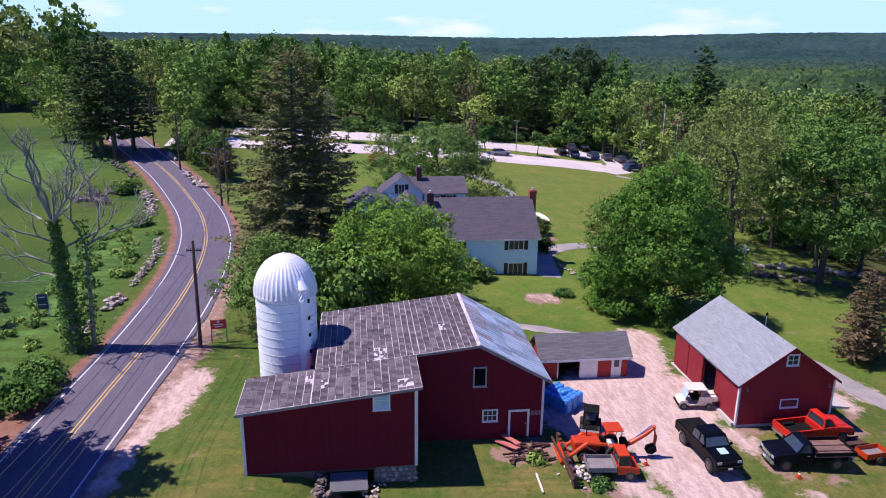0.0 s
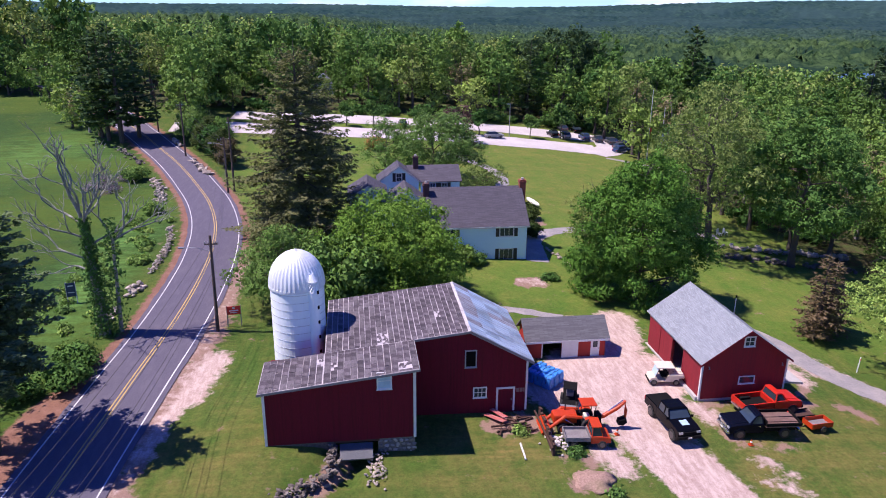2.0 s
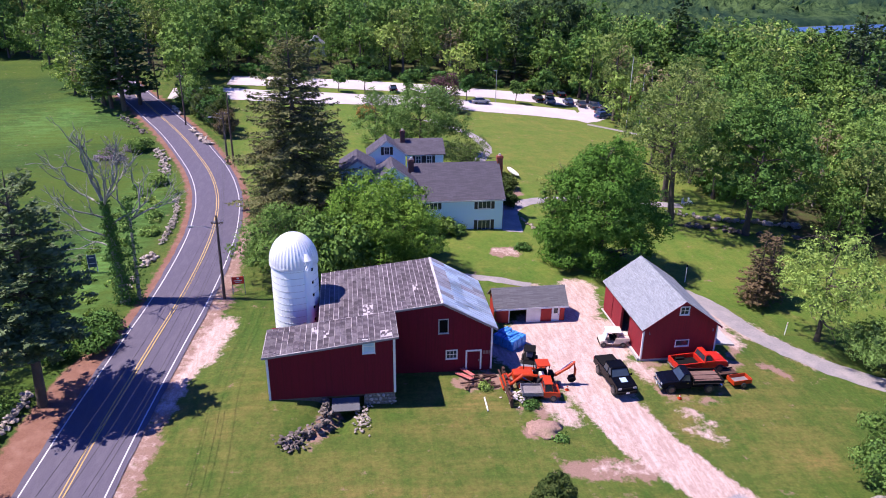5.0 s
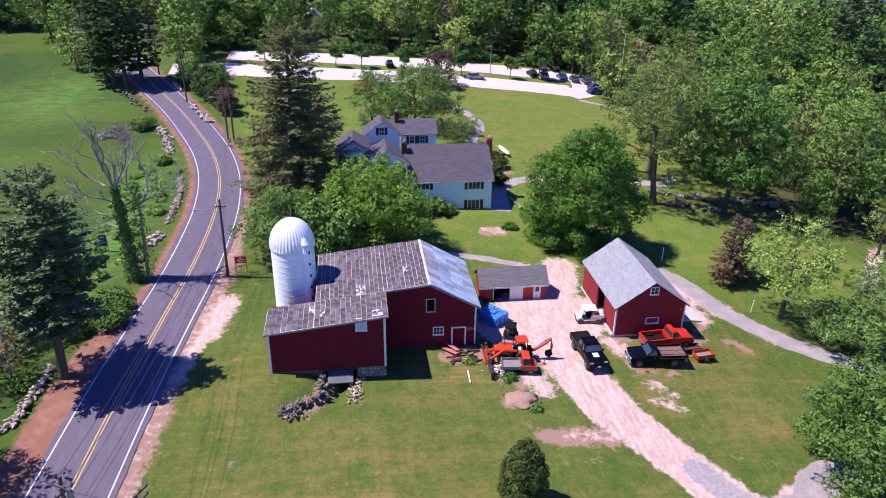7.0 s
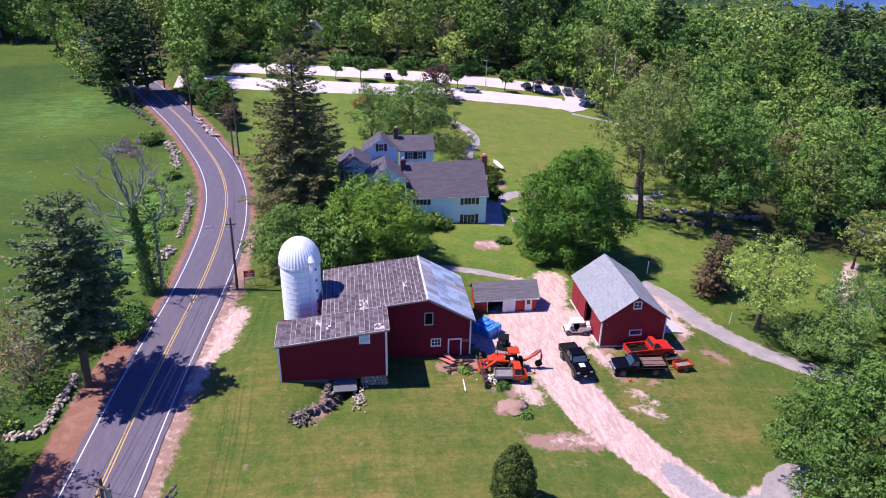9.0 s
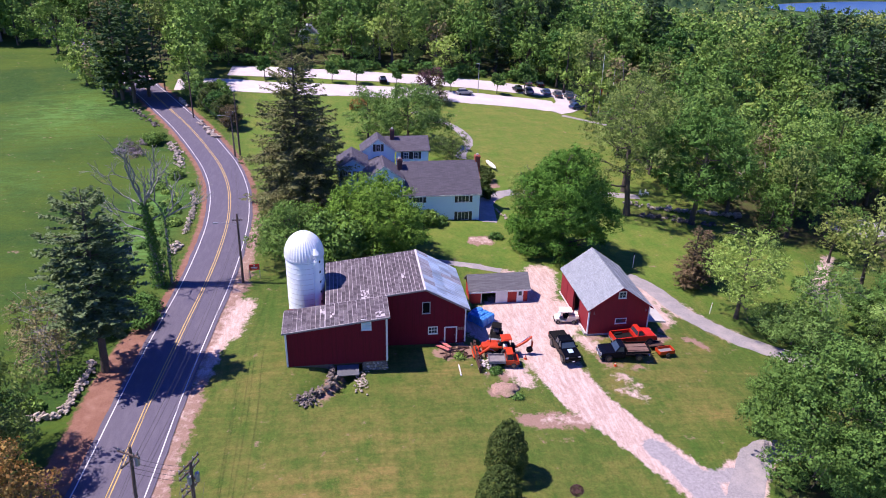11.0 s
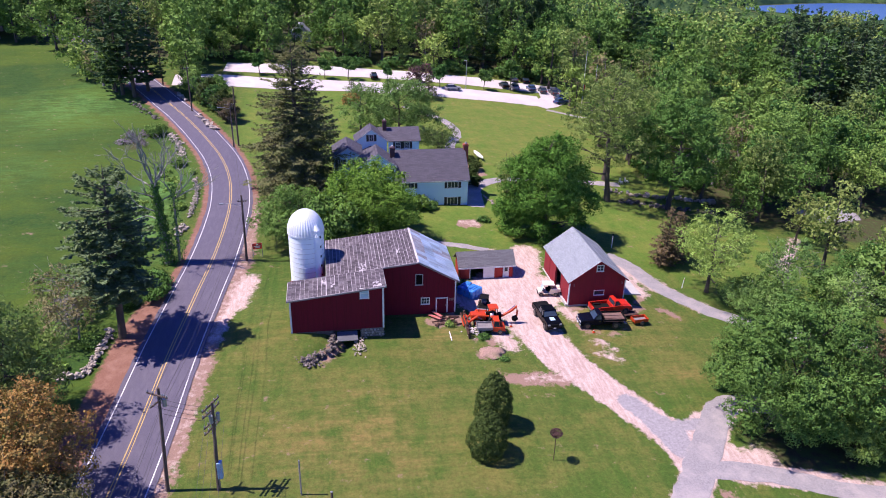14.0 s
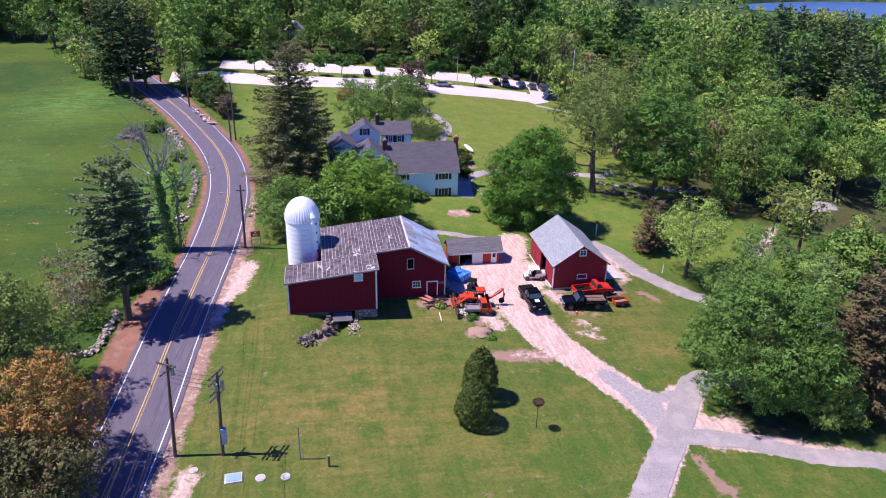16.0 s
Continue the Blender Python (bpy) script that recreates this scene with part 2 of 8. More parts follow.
OLD_WOOD = surface("rotten_wood", (0.095, 0.045, 0.03), (0.045, 0.022, 0.017), 4.0, 0.9, 0, 0.4, (0.05, 0.03, 0.025), 0.5)
ASPHALT = surface("asphalt", (0.112, 0.1, 0.136), (0.076, 0.069, 0.097), 6.0, 0.85, 0, 0.3, (0.135, 0.12, 0.15), 0.55, (1, 0.25, 1))
DRIVE_GREY = surface("worn_grey_driveway", (0.32, 0.3, 0.298), (0.2, 0.187, 0.187), 1.6, 0.9, 0, 0.5, (0.4, 0.35, 0.33), 0.7)
LOT = surface("pale_gravel_lot", (0.55, 0.505, 0.485), (0.43, 0.39, 0.375), 0.6, 0.9, 0, 0.3, (0.61, 0.57, 0.55), 0.6)
LINE_WHITE = surface("white_road_paint", (0.72, 0.72, 0.72), (0.5, 0.5, 0.5), 5.0, 0.7, 0, 0.1, (0.35, 0.35, 0.36), 0.4)
LINE_YELLOW = surface("yellow_road_paint", (0.62, 0.42, 0.1), (0.45, 0.32, 0.11), 5.0, 0.7, 0, 0.1, (0.3, 0.24, 0.14), 0.4)
MAPLE = leaf_material("maple_leaves", (0.080, 0.190, 0.032), (0.195, 0.360, 0.071), (0.118, 0.245, 0.041), 0.15)
MAPLE_DEEP = leaf_material("deep_green_leaves", (0.056, 0.148, 0.026), (0.172, 0.305, 0.06), (0.09, 0.2, 0.036), 0.15)
MAPLE_DARK = leaf_material("dark_leaves", (0.044, 0.137, 0.026), (0.119, 0.257, 0.053), (0.072, 0.187, 0.035))
MAPLE_LIGHT = leaf_material("light_leaves", (0.150, 0.285, 0.044), (0.280, 0.430, 0.095), (0.190, 0.320, 0.059))
MAPLE_RICH = leaf_material("rich_green_leaves", (0.065, 0.182, 0.024), (0.185, 0.36, 0.055), (0.105, 0.25, 0.034), 0.15, 1.0)
MAPLE_SUNNY = leaf_material("sunny_green_leaves", (0.06, 0.172, 0.02), (0.19, 0.365, 0.054), (0.1, 0.24, 0.03), 0.15, 1.0)
WILLOW = leaf_material("fresh_willow_leaves", (0.125, 0.255, 0.055), (0.265, 0.42, 0.118), (0.175, 0.31, 0.072), 0.2, 1.0)
OLIVE = leaf_material("olive_leaves", (0.130, 0.205, 0.041), (0.262, 0.345, 0.092), (0.170, 0.240, 0.056), 0.2)
BUDDING = leaf_material("brown_budding_leaves", (0.19, 0.165, 0.075), (0.28, 0.25, 0.12), (0.19, 0.21, 0.07))
ROAD_PINE = leaf_material("grey_green_pine_needles", (0.07, 0.128, 0.052), (0.17, 0.235, 0.105), (0.12, 0.175, 0.08), 0.22)
NEEDLES = leaf_material("spruce_needles", (0.08, 0.11, 0.042), (0.16, 0.18, 0.07), (0.13, 0.12, 0.055), 0.2)
PINE_NEEDLES = leaf_material("pine_needles", (0.034, 0.08, 0.032), (0.085, 0.148, 0.056), (0.055, 0.11, 0.045), 0.2)
BROWN_NEEDLES = leaf_material("brown_needles", (0.1, 0.078, 0.04), (0.175, 0.135, 0.066), (0.1, 0.105, 0.045), 0.2)
DUSKY = leaf_material("dusky_olive_leaves", (0.05, 0.075, 0.028), (0.15, 0.155, 0.06), (0.17, 0.12, 0.045))
BRAMBLE = leaf_material("purplish_bramble_canes", (0.2, 0.15, 0.2), (0.3, 0.23, 0.3), (0.16, 0.17, 0.13))
PURPLE = leaf_material("purple_leaves", (0.11, 0.05, 0.06), (0.16, 0.08, 0.09), (0.12, 0.07, 0.06))
YEW = leaf_material("evergreen_shrub_leaves", (0.026, 0.062, 0.014), (0.07, 0.112, 0.026), (0.066, 0.09, 0.024), 0.15)
ORANGE_LEAF = leaf_material("orange_budding_leaves", (0.36, 0.18, 0.045), (0.3, 0.26, 0.07), (0.13, 0.15, 0.04), 0.15, 1.0)

# ---- building helpers ----


def mesh_object(name, bm, material, smooth=False):
    me = bpy.data.meshes.new(name)
    bm.normal_update()
    bm.to_mesh(me)
    bm.free()
    me.materials.append(material)
    if smooth:
        me.polygons.foreach_set("use_smooth", [True] * len(me.polygons))
    return new(name, me)


def world_of(ob):
    m = Matrix.Identity(4)
    while ob:
        m = ob.matrix_basis @ m
        ob = ob.parent
    return m


def part(name, bm, material, parent, label="", smooth=False, placed=False):
    """One mesh under a thing or under a part. placed: the mesh is in the world's metres, not in the parent's."""
    if placed:
        bm.transform(world_of(parent).inverted())
    ob = mesh_object(name, bm, material, smooth)
    ob.parent = parent
    return tagged(ob, label)


def thing(name, x, y, z, turn=0.0, label="", category="", group="", kind=""):
    ob = new(name)
    ob.matrix_basis = pose(x, y, z, 0, 0, turn)
    ob.empty_display_size = 0.3
    return tagged(ob, label, category, group, kind)


def box(bm, x0, x1, y0, y1, z0, z1, bevel=0.0, m=None):
    r = bmesh.ops.create_cube(bm, size=1.0)
    vs = r["verts"]
    t = Matrix.Translation(((x0 + x1) / 2, (y0 + y1) / 2, (z0 + z1) / 2)) @ Matrix.Diagonal((x1 - x0, y1 - y0, z1 - z0, 1))
    bmesh.ops.transform(bm, matrix=(m @ t) if m else t, verts=vs)
    if bevel:
        es = list({e for v in vs for e in v.link_edges})
        bmesh.ops.bevel(bm, geom=es, offset=bevel, segments=2, affect="EDGES", profile=0.6)
    return bm


def a_box(x0, x1, y0, y1, z0, z1, bevel=0.0):
    return box(bmesh.new(), x0, x1, y0, y1, z0, z1, bevel)


def prism(bm, outline, a, b, axis="y", bevel=0.0):
    """An outline in two coordinates, drawn out from a to b along the third."""
    def at(p, k):
        return {"y": (p[0], k, p[1]), "x": (k, p[0], p[1]), "z": (p[0], p[1], k)}[axis]
    v0, v1 = [bm.verts.new(at(p, a)) for p in outline], [bm.verts.new(at(p, b)) for p in outline]
    fs = [bm.faces.new(v0), bm.faces.new(v1[::-1])]
    n = len(outline)
    for i in range(n):
        fs.append(bm.faces.new((v0[i], v1[i], v1[(i + 1) % n], v0[(i + 1) % n])))
    bmesh.ops.recalc_face_normals(bm, faces=fs)
    if bevel:
        bmesh.ops.bevel(bm, geom=list({e for f in fs for e in f.edges}), offset=bevel, segments=2, affect="EDGES", profile=0.6)
    return bm


def tube(bm, points, radii, sides=8, cap=True):
    """A round bar through points, with a radius at each."""
    rings = []
    for i, p in enumerate(points):
        p = Vector(p)
        d = Vector(points[min(i + 1, len(points) - 1)]) - Vector(points[max(i - 1, 0)])
        d.normalize()
        u = d.orthogonal().normalized() if abs(d.z) < 0.99 else Vector((1, 0, 0))
        u = (u - d * u.dot(d)).normalized()
        w = d.cross(u)
        rings.append([bm.verts.new(p + (u * math.cos(k * math.tau / sides) + w * math.sin(k * math.tau / sides)) * radii[i]) for k in range(sides)])
    for a, b in zip(rings, rings[1:]):
        for k in range(sides):
            bm.faces.new((a[k], a[(k + 1) % sides], b[(k + 1) % sides], b[k]))
    if cap:
        bm.faces.new(rings[0][::-1]), bm.faces.new(rings[-1])
    return bm


def a_tube(points, radii, sides=8):
    return tube(bmesh.new(), points, radii, sides)


def holed_wall(bm, ax, fixed, thick, s0, s1, z0, z1, holes=()):
    """A wall along x (ax 'x', at y = fixed) or along y, with rectangular openings (s0, s1, z0, z1) right through it."""
    ss = sorted({s0, s1, *(h[0] for h in holes), *(h[1] for h in holes)})
    zs = sorted({z0, z1, *(h[2] for h in holes), *(h[3] for h in holes)})
    for a, b in zip(ss, ss[1:]):
        for c, d in zip(zs, zs[1:]):
            if any(h[0] <= a and b <= h[1] and h[2] <= c and d <= h[3] for h in holes):
                continue
            if ax == "x":
                box(bm, a, b, fixed, fixed + thick, c, d)
            else:
                box(bm, fixed, fixed + thick, a, b, c, d)
    bmesh.ops.remove_doubles(bm, verts=bm.verts[:], dist=0.0005)
    return bm


def quads_object(name, verts, faces, material, smooth=False):
    me = bpy.data.meshes.new(name)
    me.from_pydata(verts, [], faces)
    me.materials.append(material)
    if smooth:
        me.polygons.foreach_set("use_smooth", [True] * len(me.polygons))
    return new(name, me)


def quads_mesh(name, verts, quads, material):
    """A mesh from arrays of corners and of four-cornered faces."""
    me = bpy.data.meshes.new(name)
    me.vertices.add(len(verts))
    me.vertices.foreach_set("co", np.asarray(verts, np.float32).ravel())
    n = len(quads)
    me.loops.add(n * 4)
    me.loops.foreach_set("vertex_index", np.asarray(quads, np.int32).ravel())
    me.polygons.add(n)
    me.polygons.foreach_set("loop_start", np.arange(0, n * 4, 4, dtype=np.int32))
    me.polygons.foreach_set("loop_total", np.full(n, 4, np.int32))
    me.update(calc_edges=True)
    me.materials.append(material)
    return me


def roof_uv(ob, along):
    """Lays the shingle courses in the roof's plane: u along the eave, v up the slope."""
    me = ob.data
    uv = me.uv_layers.new(name="UVMap").data
    for p in me.polygons:
        for li in p.loop_indices:
            c = me.vertices[me.loops[li].vertex_index].co
            u = c.x if along == "x" else c.y
            w = c.y if along == "x" else c.x
            uv[li].uv = (u, math.copysign(math.hypot(w, c.z), w))
    return ob

# ---- ground, road, drives ----


def smooth(a, b, x):
    t = np.clip((x - a) / (b - a), 0, 1)
    return t * t * (3 - 2 * t)


def ground_z(x, y):
    """The lie of the land: up the road, down to the pond on the far side."""
    x, y = np.asarray(x, float), np.asarray(y, float)
    cx, cy = np.clip(x, -75, 110), np.clip(y, -40, 185)
    z = -0.557 - 0.03155 * cx + 0.01986 * cy - 0.000156 * cx * cy - 0.000465 * cx * cx + 0.000116 * cy * cy
    z = z + 0.75 * np.exp(-((x - 31) ** 2 + (y - 46) ** 2) / 128)
    bank = smooth(0.2, -1.2, (x + 3.4) - (y - 37.0) * 0.62)
    z = z - 0.8 * np.exp(-((x + 2.3 - (y - 35.5) * 0.3) ** 2) / 0.7) * smooth(32.0, 34.2, y) * smooth(37.6, 36.8, y)
    z = z + 0.95 * np.exp(-((x + 8.5) ** 2 + (y - 39.5) ** 2) / 36) * bank
    far = smooth(150, 480, np.hypot(x, y - 50))
    low = 7 - 27 * smooth(-120, 260, x)
    z = z * (1 - far) + low * far
    return z + 0.05 * np.sin(x * 0.31 + 1.0) * np.sin(y * 0.27)


def gz(x, y):
    return float(ground_z(x, y))


ROAD = [(-31, -70), (-25.0, -12), (-23.1, 10), (-22.15, 22), (-21.4, 35), (-20.4, 46.8), (-19.5, 56.4), (-19.0, 68), (-19.15, 77),
        (-20.4, 87.5), (-23.1, 98), (-27, 108.2), (-31.8, 119.5), (-37, 130), (-44.2, 144), (-55, 164), (-72, 192), (-100, 235)]


def spline(points, step=1.0):
    """Evenly spaced points on a smooth line through the given ones."""
    p = [np.array(q, float) for q in points]
    p = [2 * p[0] - p[1]] + p + [2 * p[-1] - p[-2]]
    out = []
    for a, b, c, d in zip(p, p[1:], p[2:], p[3:]):
        n = max(2, int(np.linalg.norm((c - b)[:2]) / step))
        for k in range(n):
            t = k / n
            out.append(0.5 * (2 * b + (c - a) * t + (2 * a - 5 * b + 4 * c - d) * t * t + (3 * b - a - 3 * c + d) * t ** 3))
    out.append(p[-2])
    return np.array(out)


ROAD_LINE = spline(ROAD, 1.2)


def strip(name, line, left, right, material, lift, columns=4, rough=0.0, crown=0.0):
    """A band that lies on the ground along a line; left and right: its reach to either side of the line, a number or one a point."""
    d = np.gradient(line[:, :2], axis=0)
    d /= np.linalg.norm(d, axis=1)[:, None]
    side = np.stack([d[:, 1], -d[:, 0]], 1)
    n = len(line)
    rng = np.random.default_rng(len(name) + n)
    a = np.broadcast_to(np.asarray(left, float), n) - rough * np.abs(rng.normal(size=n))
    b = np.broadcast_to(np.asarray(right, float), n) + rough * np.abs(rng.normal(size=n))
    vs, fs = [], []
    for i in range(n):
        for k in range(columns + 1):
            o = a[i] + (b[i] - a[i]) * k / columns
            p = line[i, :2] + side[i] * o
            vs.append((p[0], p[1], gz(*p) + lift + crown * (1 - (o / 3.5) ** 2)))
    w = columns + 1
    for i in range(n - 1):
        for k in range(columns):
            fs.append((i * w + k, i * w + k + 1, (i + 1) * w + k + 1, (i + 1) * w + k))
    return quads_object(name, vs, fs, material, True)


def to_segment(x, y, ax, ay, bx, by):
    dx, dy = bx - ax, by - ay
    t = np.clip(((x - ax) * dx + (y - ay) * dy) / (dx * dx + dy * dy + 1e-9), 0, 1)
    return np.hypot(x - ax - t * dx, y - ay - t * dy)


def axis_steps(lo, hi, fine_lo, fine_hi, fine, mid_lo, mid_hi, mid, growth=1.16):
    core = list(np.arange(fine_lo, fine_hi, fine))
    up = list(np.arange(core[-1] + fine, mid_hi, mid))
    down = list(np.arange(core[0] - fine, mid_lo, -mid))
    out = core + up
    s, v = mid, out[-1]
    while v < hi:
        s *= growth
        v += s
        out.append(min(v, hi))
    s, v = mid, down[-1]
    while v > lo:
        s *= growth
        v -= s
        down.append(max(v, lo))
    return np.array(down[::-1] + out)


gx = axis_steps(-4800, 4800, -34, 52, 0.6, -62, 110, 1.5)
gy = axis_steps(-1500, 4800, 0, 66, 0.6, -40, 180, 1.5)
GX, GY = np.meshgrid(gx, gy)
GZ = ground_z(GX, GY)
nx, ny = len(gx), len(gy)
idx = np.arange(nx * ny).reshape(ny, nx)
quads = np.stack([idx[:-1, :-1], idx[:-1, 1:], idx[1:, 1:], idx[1:, :-1]], -1).reshape(-1, 4)

# how far each kind of cover reaches over the ground
YARD = [(15.8, 36.0, 16.8, 33.6, 1.0), (25.3, 41.0, 26.8, 38.5, 0.8), (30.0, 38.3, 31.5, 38.0, 0.5), (32.5, 13.6, 36.5, 13.9, 1.5), (27.4, 34.0, 28.6, 32.6, 0.5),
        (24.8, 58, 23.2, 52, 2.2), (19.5, 47, 21.5, 46, 5.3), (20, 41, 20.1, 38, 3.0), (20.1, 38, 21, 34.5, 2.7), (13.5, 45, 16, 41, 2.2), (42, 10, 52, 7.4, 1.2),
        (-16.9, 37, -15.4, 47, 0.7), (-15.2, 44, -14.2, 51, 1.2), (19.6, 58.3, 24, 56.8, 0.5), (17.3, 27.6, 21.5, 27, 0.35), (-17.6, 3, -16.6, 12, 0.8), (26.6, 31.7, 28.7, 30.4, 0.45), (38, 53, 41, 47.5, 1.8), (41, 47.5, 45, 42, 1.4), (37.2, 50, 37.6, 45, 1.0)]
LANE = [(21, 34.5, 22.1, 30.6, 2.7), (22.1, 30.6, 24.3, 26.5, 2.35), (24.3, 26.5, 26.9, 21.7, 2.25), (26.9, 21.7, 29.0, 17.6, 2.3), (29.0, 17.6, 29.3, 13.6, 1.9), (19.5, 0, 31, 14.5, 1.65), (31, 14.5, 36, 20.8, 1.65),
        (31.5, 17.5, 33.6, 19.5, 1.5), (65.5, 54.5, 70, 59.5, 0.9), (70, 59.5, 76, 66.5, 0.9), (33.2, 14.5, 33.5, 12.4, 2.0), (33.5, 12.2, 42, 10.2, 1.45)]
PAVED = [(26.7, 23.0, 28.4, 19.6, 1.25), (28.4, 19.6, 29.4, 15.6, 1.6), (30.0, 18.8, 33, 19.0, 0.9), (89, 79.5, 97, 82, 3.6)]
DIRT = [(38.4, 41.1, 40.4, 39.6, 0.5), (14.2, 32.2, 13.2, 32.6, 0.9), (8.8, 39.3, 11.8, 39.4, 1.3), (36, 42.5, 37.5, 44, 0.5), (26.6, 41.1, 28.2, 41.0, 0.45), (25.6, 40.5, 26.4, 36.5, 0.5), (27.5, 35.7, 31, 35.2, 0.3), (33.5, 40.2, 36, 41.2, 0.6), (13, 35.6, 14.5, 35, 0.6),
        (-3.5, 35.5, -5, 32.5, 0.9), (30.4, 9.5, 31.8, 3.0, 0.5), (23.6, 97.0, 25.0, 90.6, 1.3), (15.3, 27.7, 21.5, 27, 1.0)]


def cover(spots, soft):
    d = np.full(GX.shape, 9.0)
    for ax, ay, bx, by, r in spots:
        d = np.minimum(d, to_segment(GX, GY, ax, ay, bx, by) - r)
    return 1 - smooth(-soft, soft, d)


near_road = np.full(GX.shape, 99.0)
east = np.zeros(GX.shape)
band = (GX > -110) & (GX < 0) & (GY > -60) & (GY < 230)
rx, ry = GX[band], GY[band]
dd = np.full(rx.shape, 99.0)
ss = np.zeros(rx.shape)
for (ax, ay), (bx, by) in zip(ROAD_LINE[:-1], ROAD_LINE[1:]):
    d = to_segment(rx, ry, ax, ay, bx, by)
    s = (bx - ax) * (ry - ay) - (by - ay) * (rx - ax)
    ss = np.where(d < dd, s, ss)
    dd = np.minimum(d, dd)
near_road[band], east[band] = dd, (ss < 0)
shoulder_r = (1 - smooth(4.2, 5.8, near_road)) * east * smooth(90, 70, GY)
litter_l = (1 - smooth(-0.7, 0.7, near_road - (4.3 + 2.2 * smooth(56, 40, GY)))) * (1 - east)
litter_r = (1 - smooth(3.9, 5.0, near_road)) * east * smooth(60, 80, GY)
gravel = np.maximum.reduce([cover(YARD, 1.5), cover(LANE, 0.6), shoulder_r * 0.4])
bed = 1 - smooth(0.85, 1.1, np.hypot((GX - 18.45) / 2.3, (GY - 68.0) / 1.6))
gravel = np.maximum(gravel, bed * 0.5)
dirt = np.maximum.reduce([cover(DIRT, 0.9), bed * 0.95, shoulder_r * 0.85, (1 - smooth(4.0, 6.4, near_road)) * east * smooth(48, 54, GY) * smooth(66, 60, GY)])
woods = np.maximum(smooth(60, 70, GX + 0.1 * (GY - 80)) * smooth(150, 120, GY) * smooth(66, 78, GY + 0.3 * (GX - 70)), smooth(170, 176, np.where(GX < -45, GY - np.clip(-0.95 * (GX + 52) - 8, 0, 400), GY)))
woods = np.maximum(woods, (1 - smooth(3, 9, np.hypot(GX - 42, GY - 14.5))) * smooth(10, 13, GY))
woods = np.maximum(woods, 0.75 * (1 - smooth(0.6, 1.3, np.hypot((GX + 39.7) / 2.6, (GY - 104.5) / 4.0))))
woods = np.maximum(woods, (1 - smooth(1, 3.5, np.hypot((GX - 51) / 2.2, GY - 80))) * 0.7)
litter = np.clip(np.maximum(litter_l, litter_r), 0, 1)
meadow = smooth(-24, -27, GX - (GY > 90) * 0) * (near_road > 5) * (1 - east)
dry = np.clip(np.exp(-((GX + 2) ** 2 / 260 + (GY - 20) ** 2 / 130)) + 0.6 * np.exp(-((GX - 9) ** 2 + (GY - 36.5) ** 2) / 14)
              + 0.5 * np.exp(-((GX + 13) ** 2 + (GY - 36) ** 2) / 40) + 0.35 * (GY > 95) * (GX > 18) + 0.9 * np.exp(-((GX - 29.5) ** 2 / 22 + (GY - 38.5) ** 2 / 14)) + 0.7 * np.exp(-((GX - 27) ** 2 / 10 + (GY - 31) ** 2 / 6)) + 0.6 * np.exp(-((GX - 33) ** 2 / 70 + (GY - 33) ** 2 / 40)) + 0.5 * np.exp(-((GX - 6) ** 2 / 30 + (GY - 35) ** 2 / 20))
              + 1.3 * np.exp(-((GX - 39.5) ** 2 / 5 + (GY - 40.2) ** 2 / 3)) + 0.8 * np.exp(-((GX - 36) ** 2 / 5 + (GY - 27.5) ** 2 / 6)) + 0.7 * np.exp(-((GX - 42.8) ** 2 / 4 + (GY - 34.3) ** 2 / 3)), 0, 1)

ground = new("ground", quads_mesh("ground", np.stack([GX, GY, GZ], -1).reshape(-1, 3), quads, ASPHALT))
ground.data.materials.clear()
ground.data.polygons.foreach_set("use_smooth", [True] * len(ground.data.polygons))
mown = np.maximum(smooth(50, 66, GY + 0.3 * (GX - 20)) * smooth(-8, 0, GX), smooth(84, 94, GY) * smooth(-26, -18, GX)) * smooth(74, 66, GX)
for name, values in (("mown", mown), ("gravel", gravel), ("dirt", dirt), ("litter", litter), ("meadow", meadow), ("dry", dry), ("forest_floor", woods * 0.9), ("paved", cover(PAVED, 0.6)),
                     ("rough_grass", np.exp(-((GX + 57) ** 2 / 130 + (GY - 130) ** 2 / 260)) + 1.3 * np.exp(-((GX + 30.3) ** 2 / 16 + (GY - 74) ** 2 / 620)) + 0.5 * np.exp(-((GX + 60) ** 2 / 120 + (GY - 92) ** 2 / 60)))):
    at = ground.data.attributes.new(name, "FLOAT", "POINT")
    at.data.foreach_set("value", values.astype(np.float32).ravel())
tagged(ground, "mown green lawn, meadow and bare gravel yard", "ground", kind="structure")


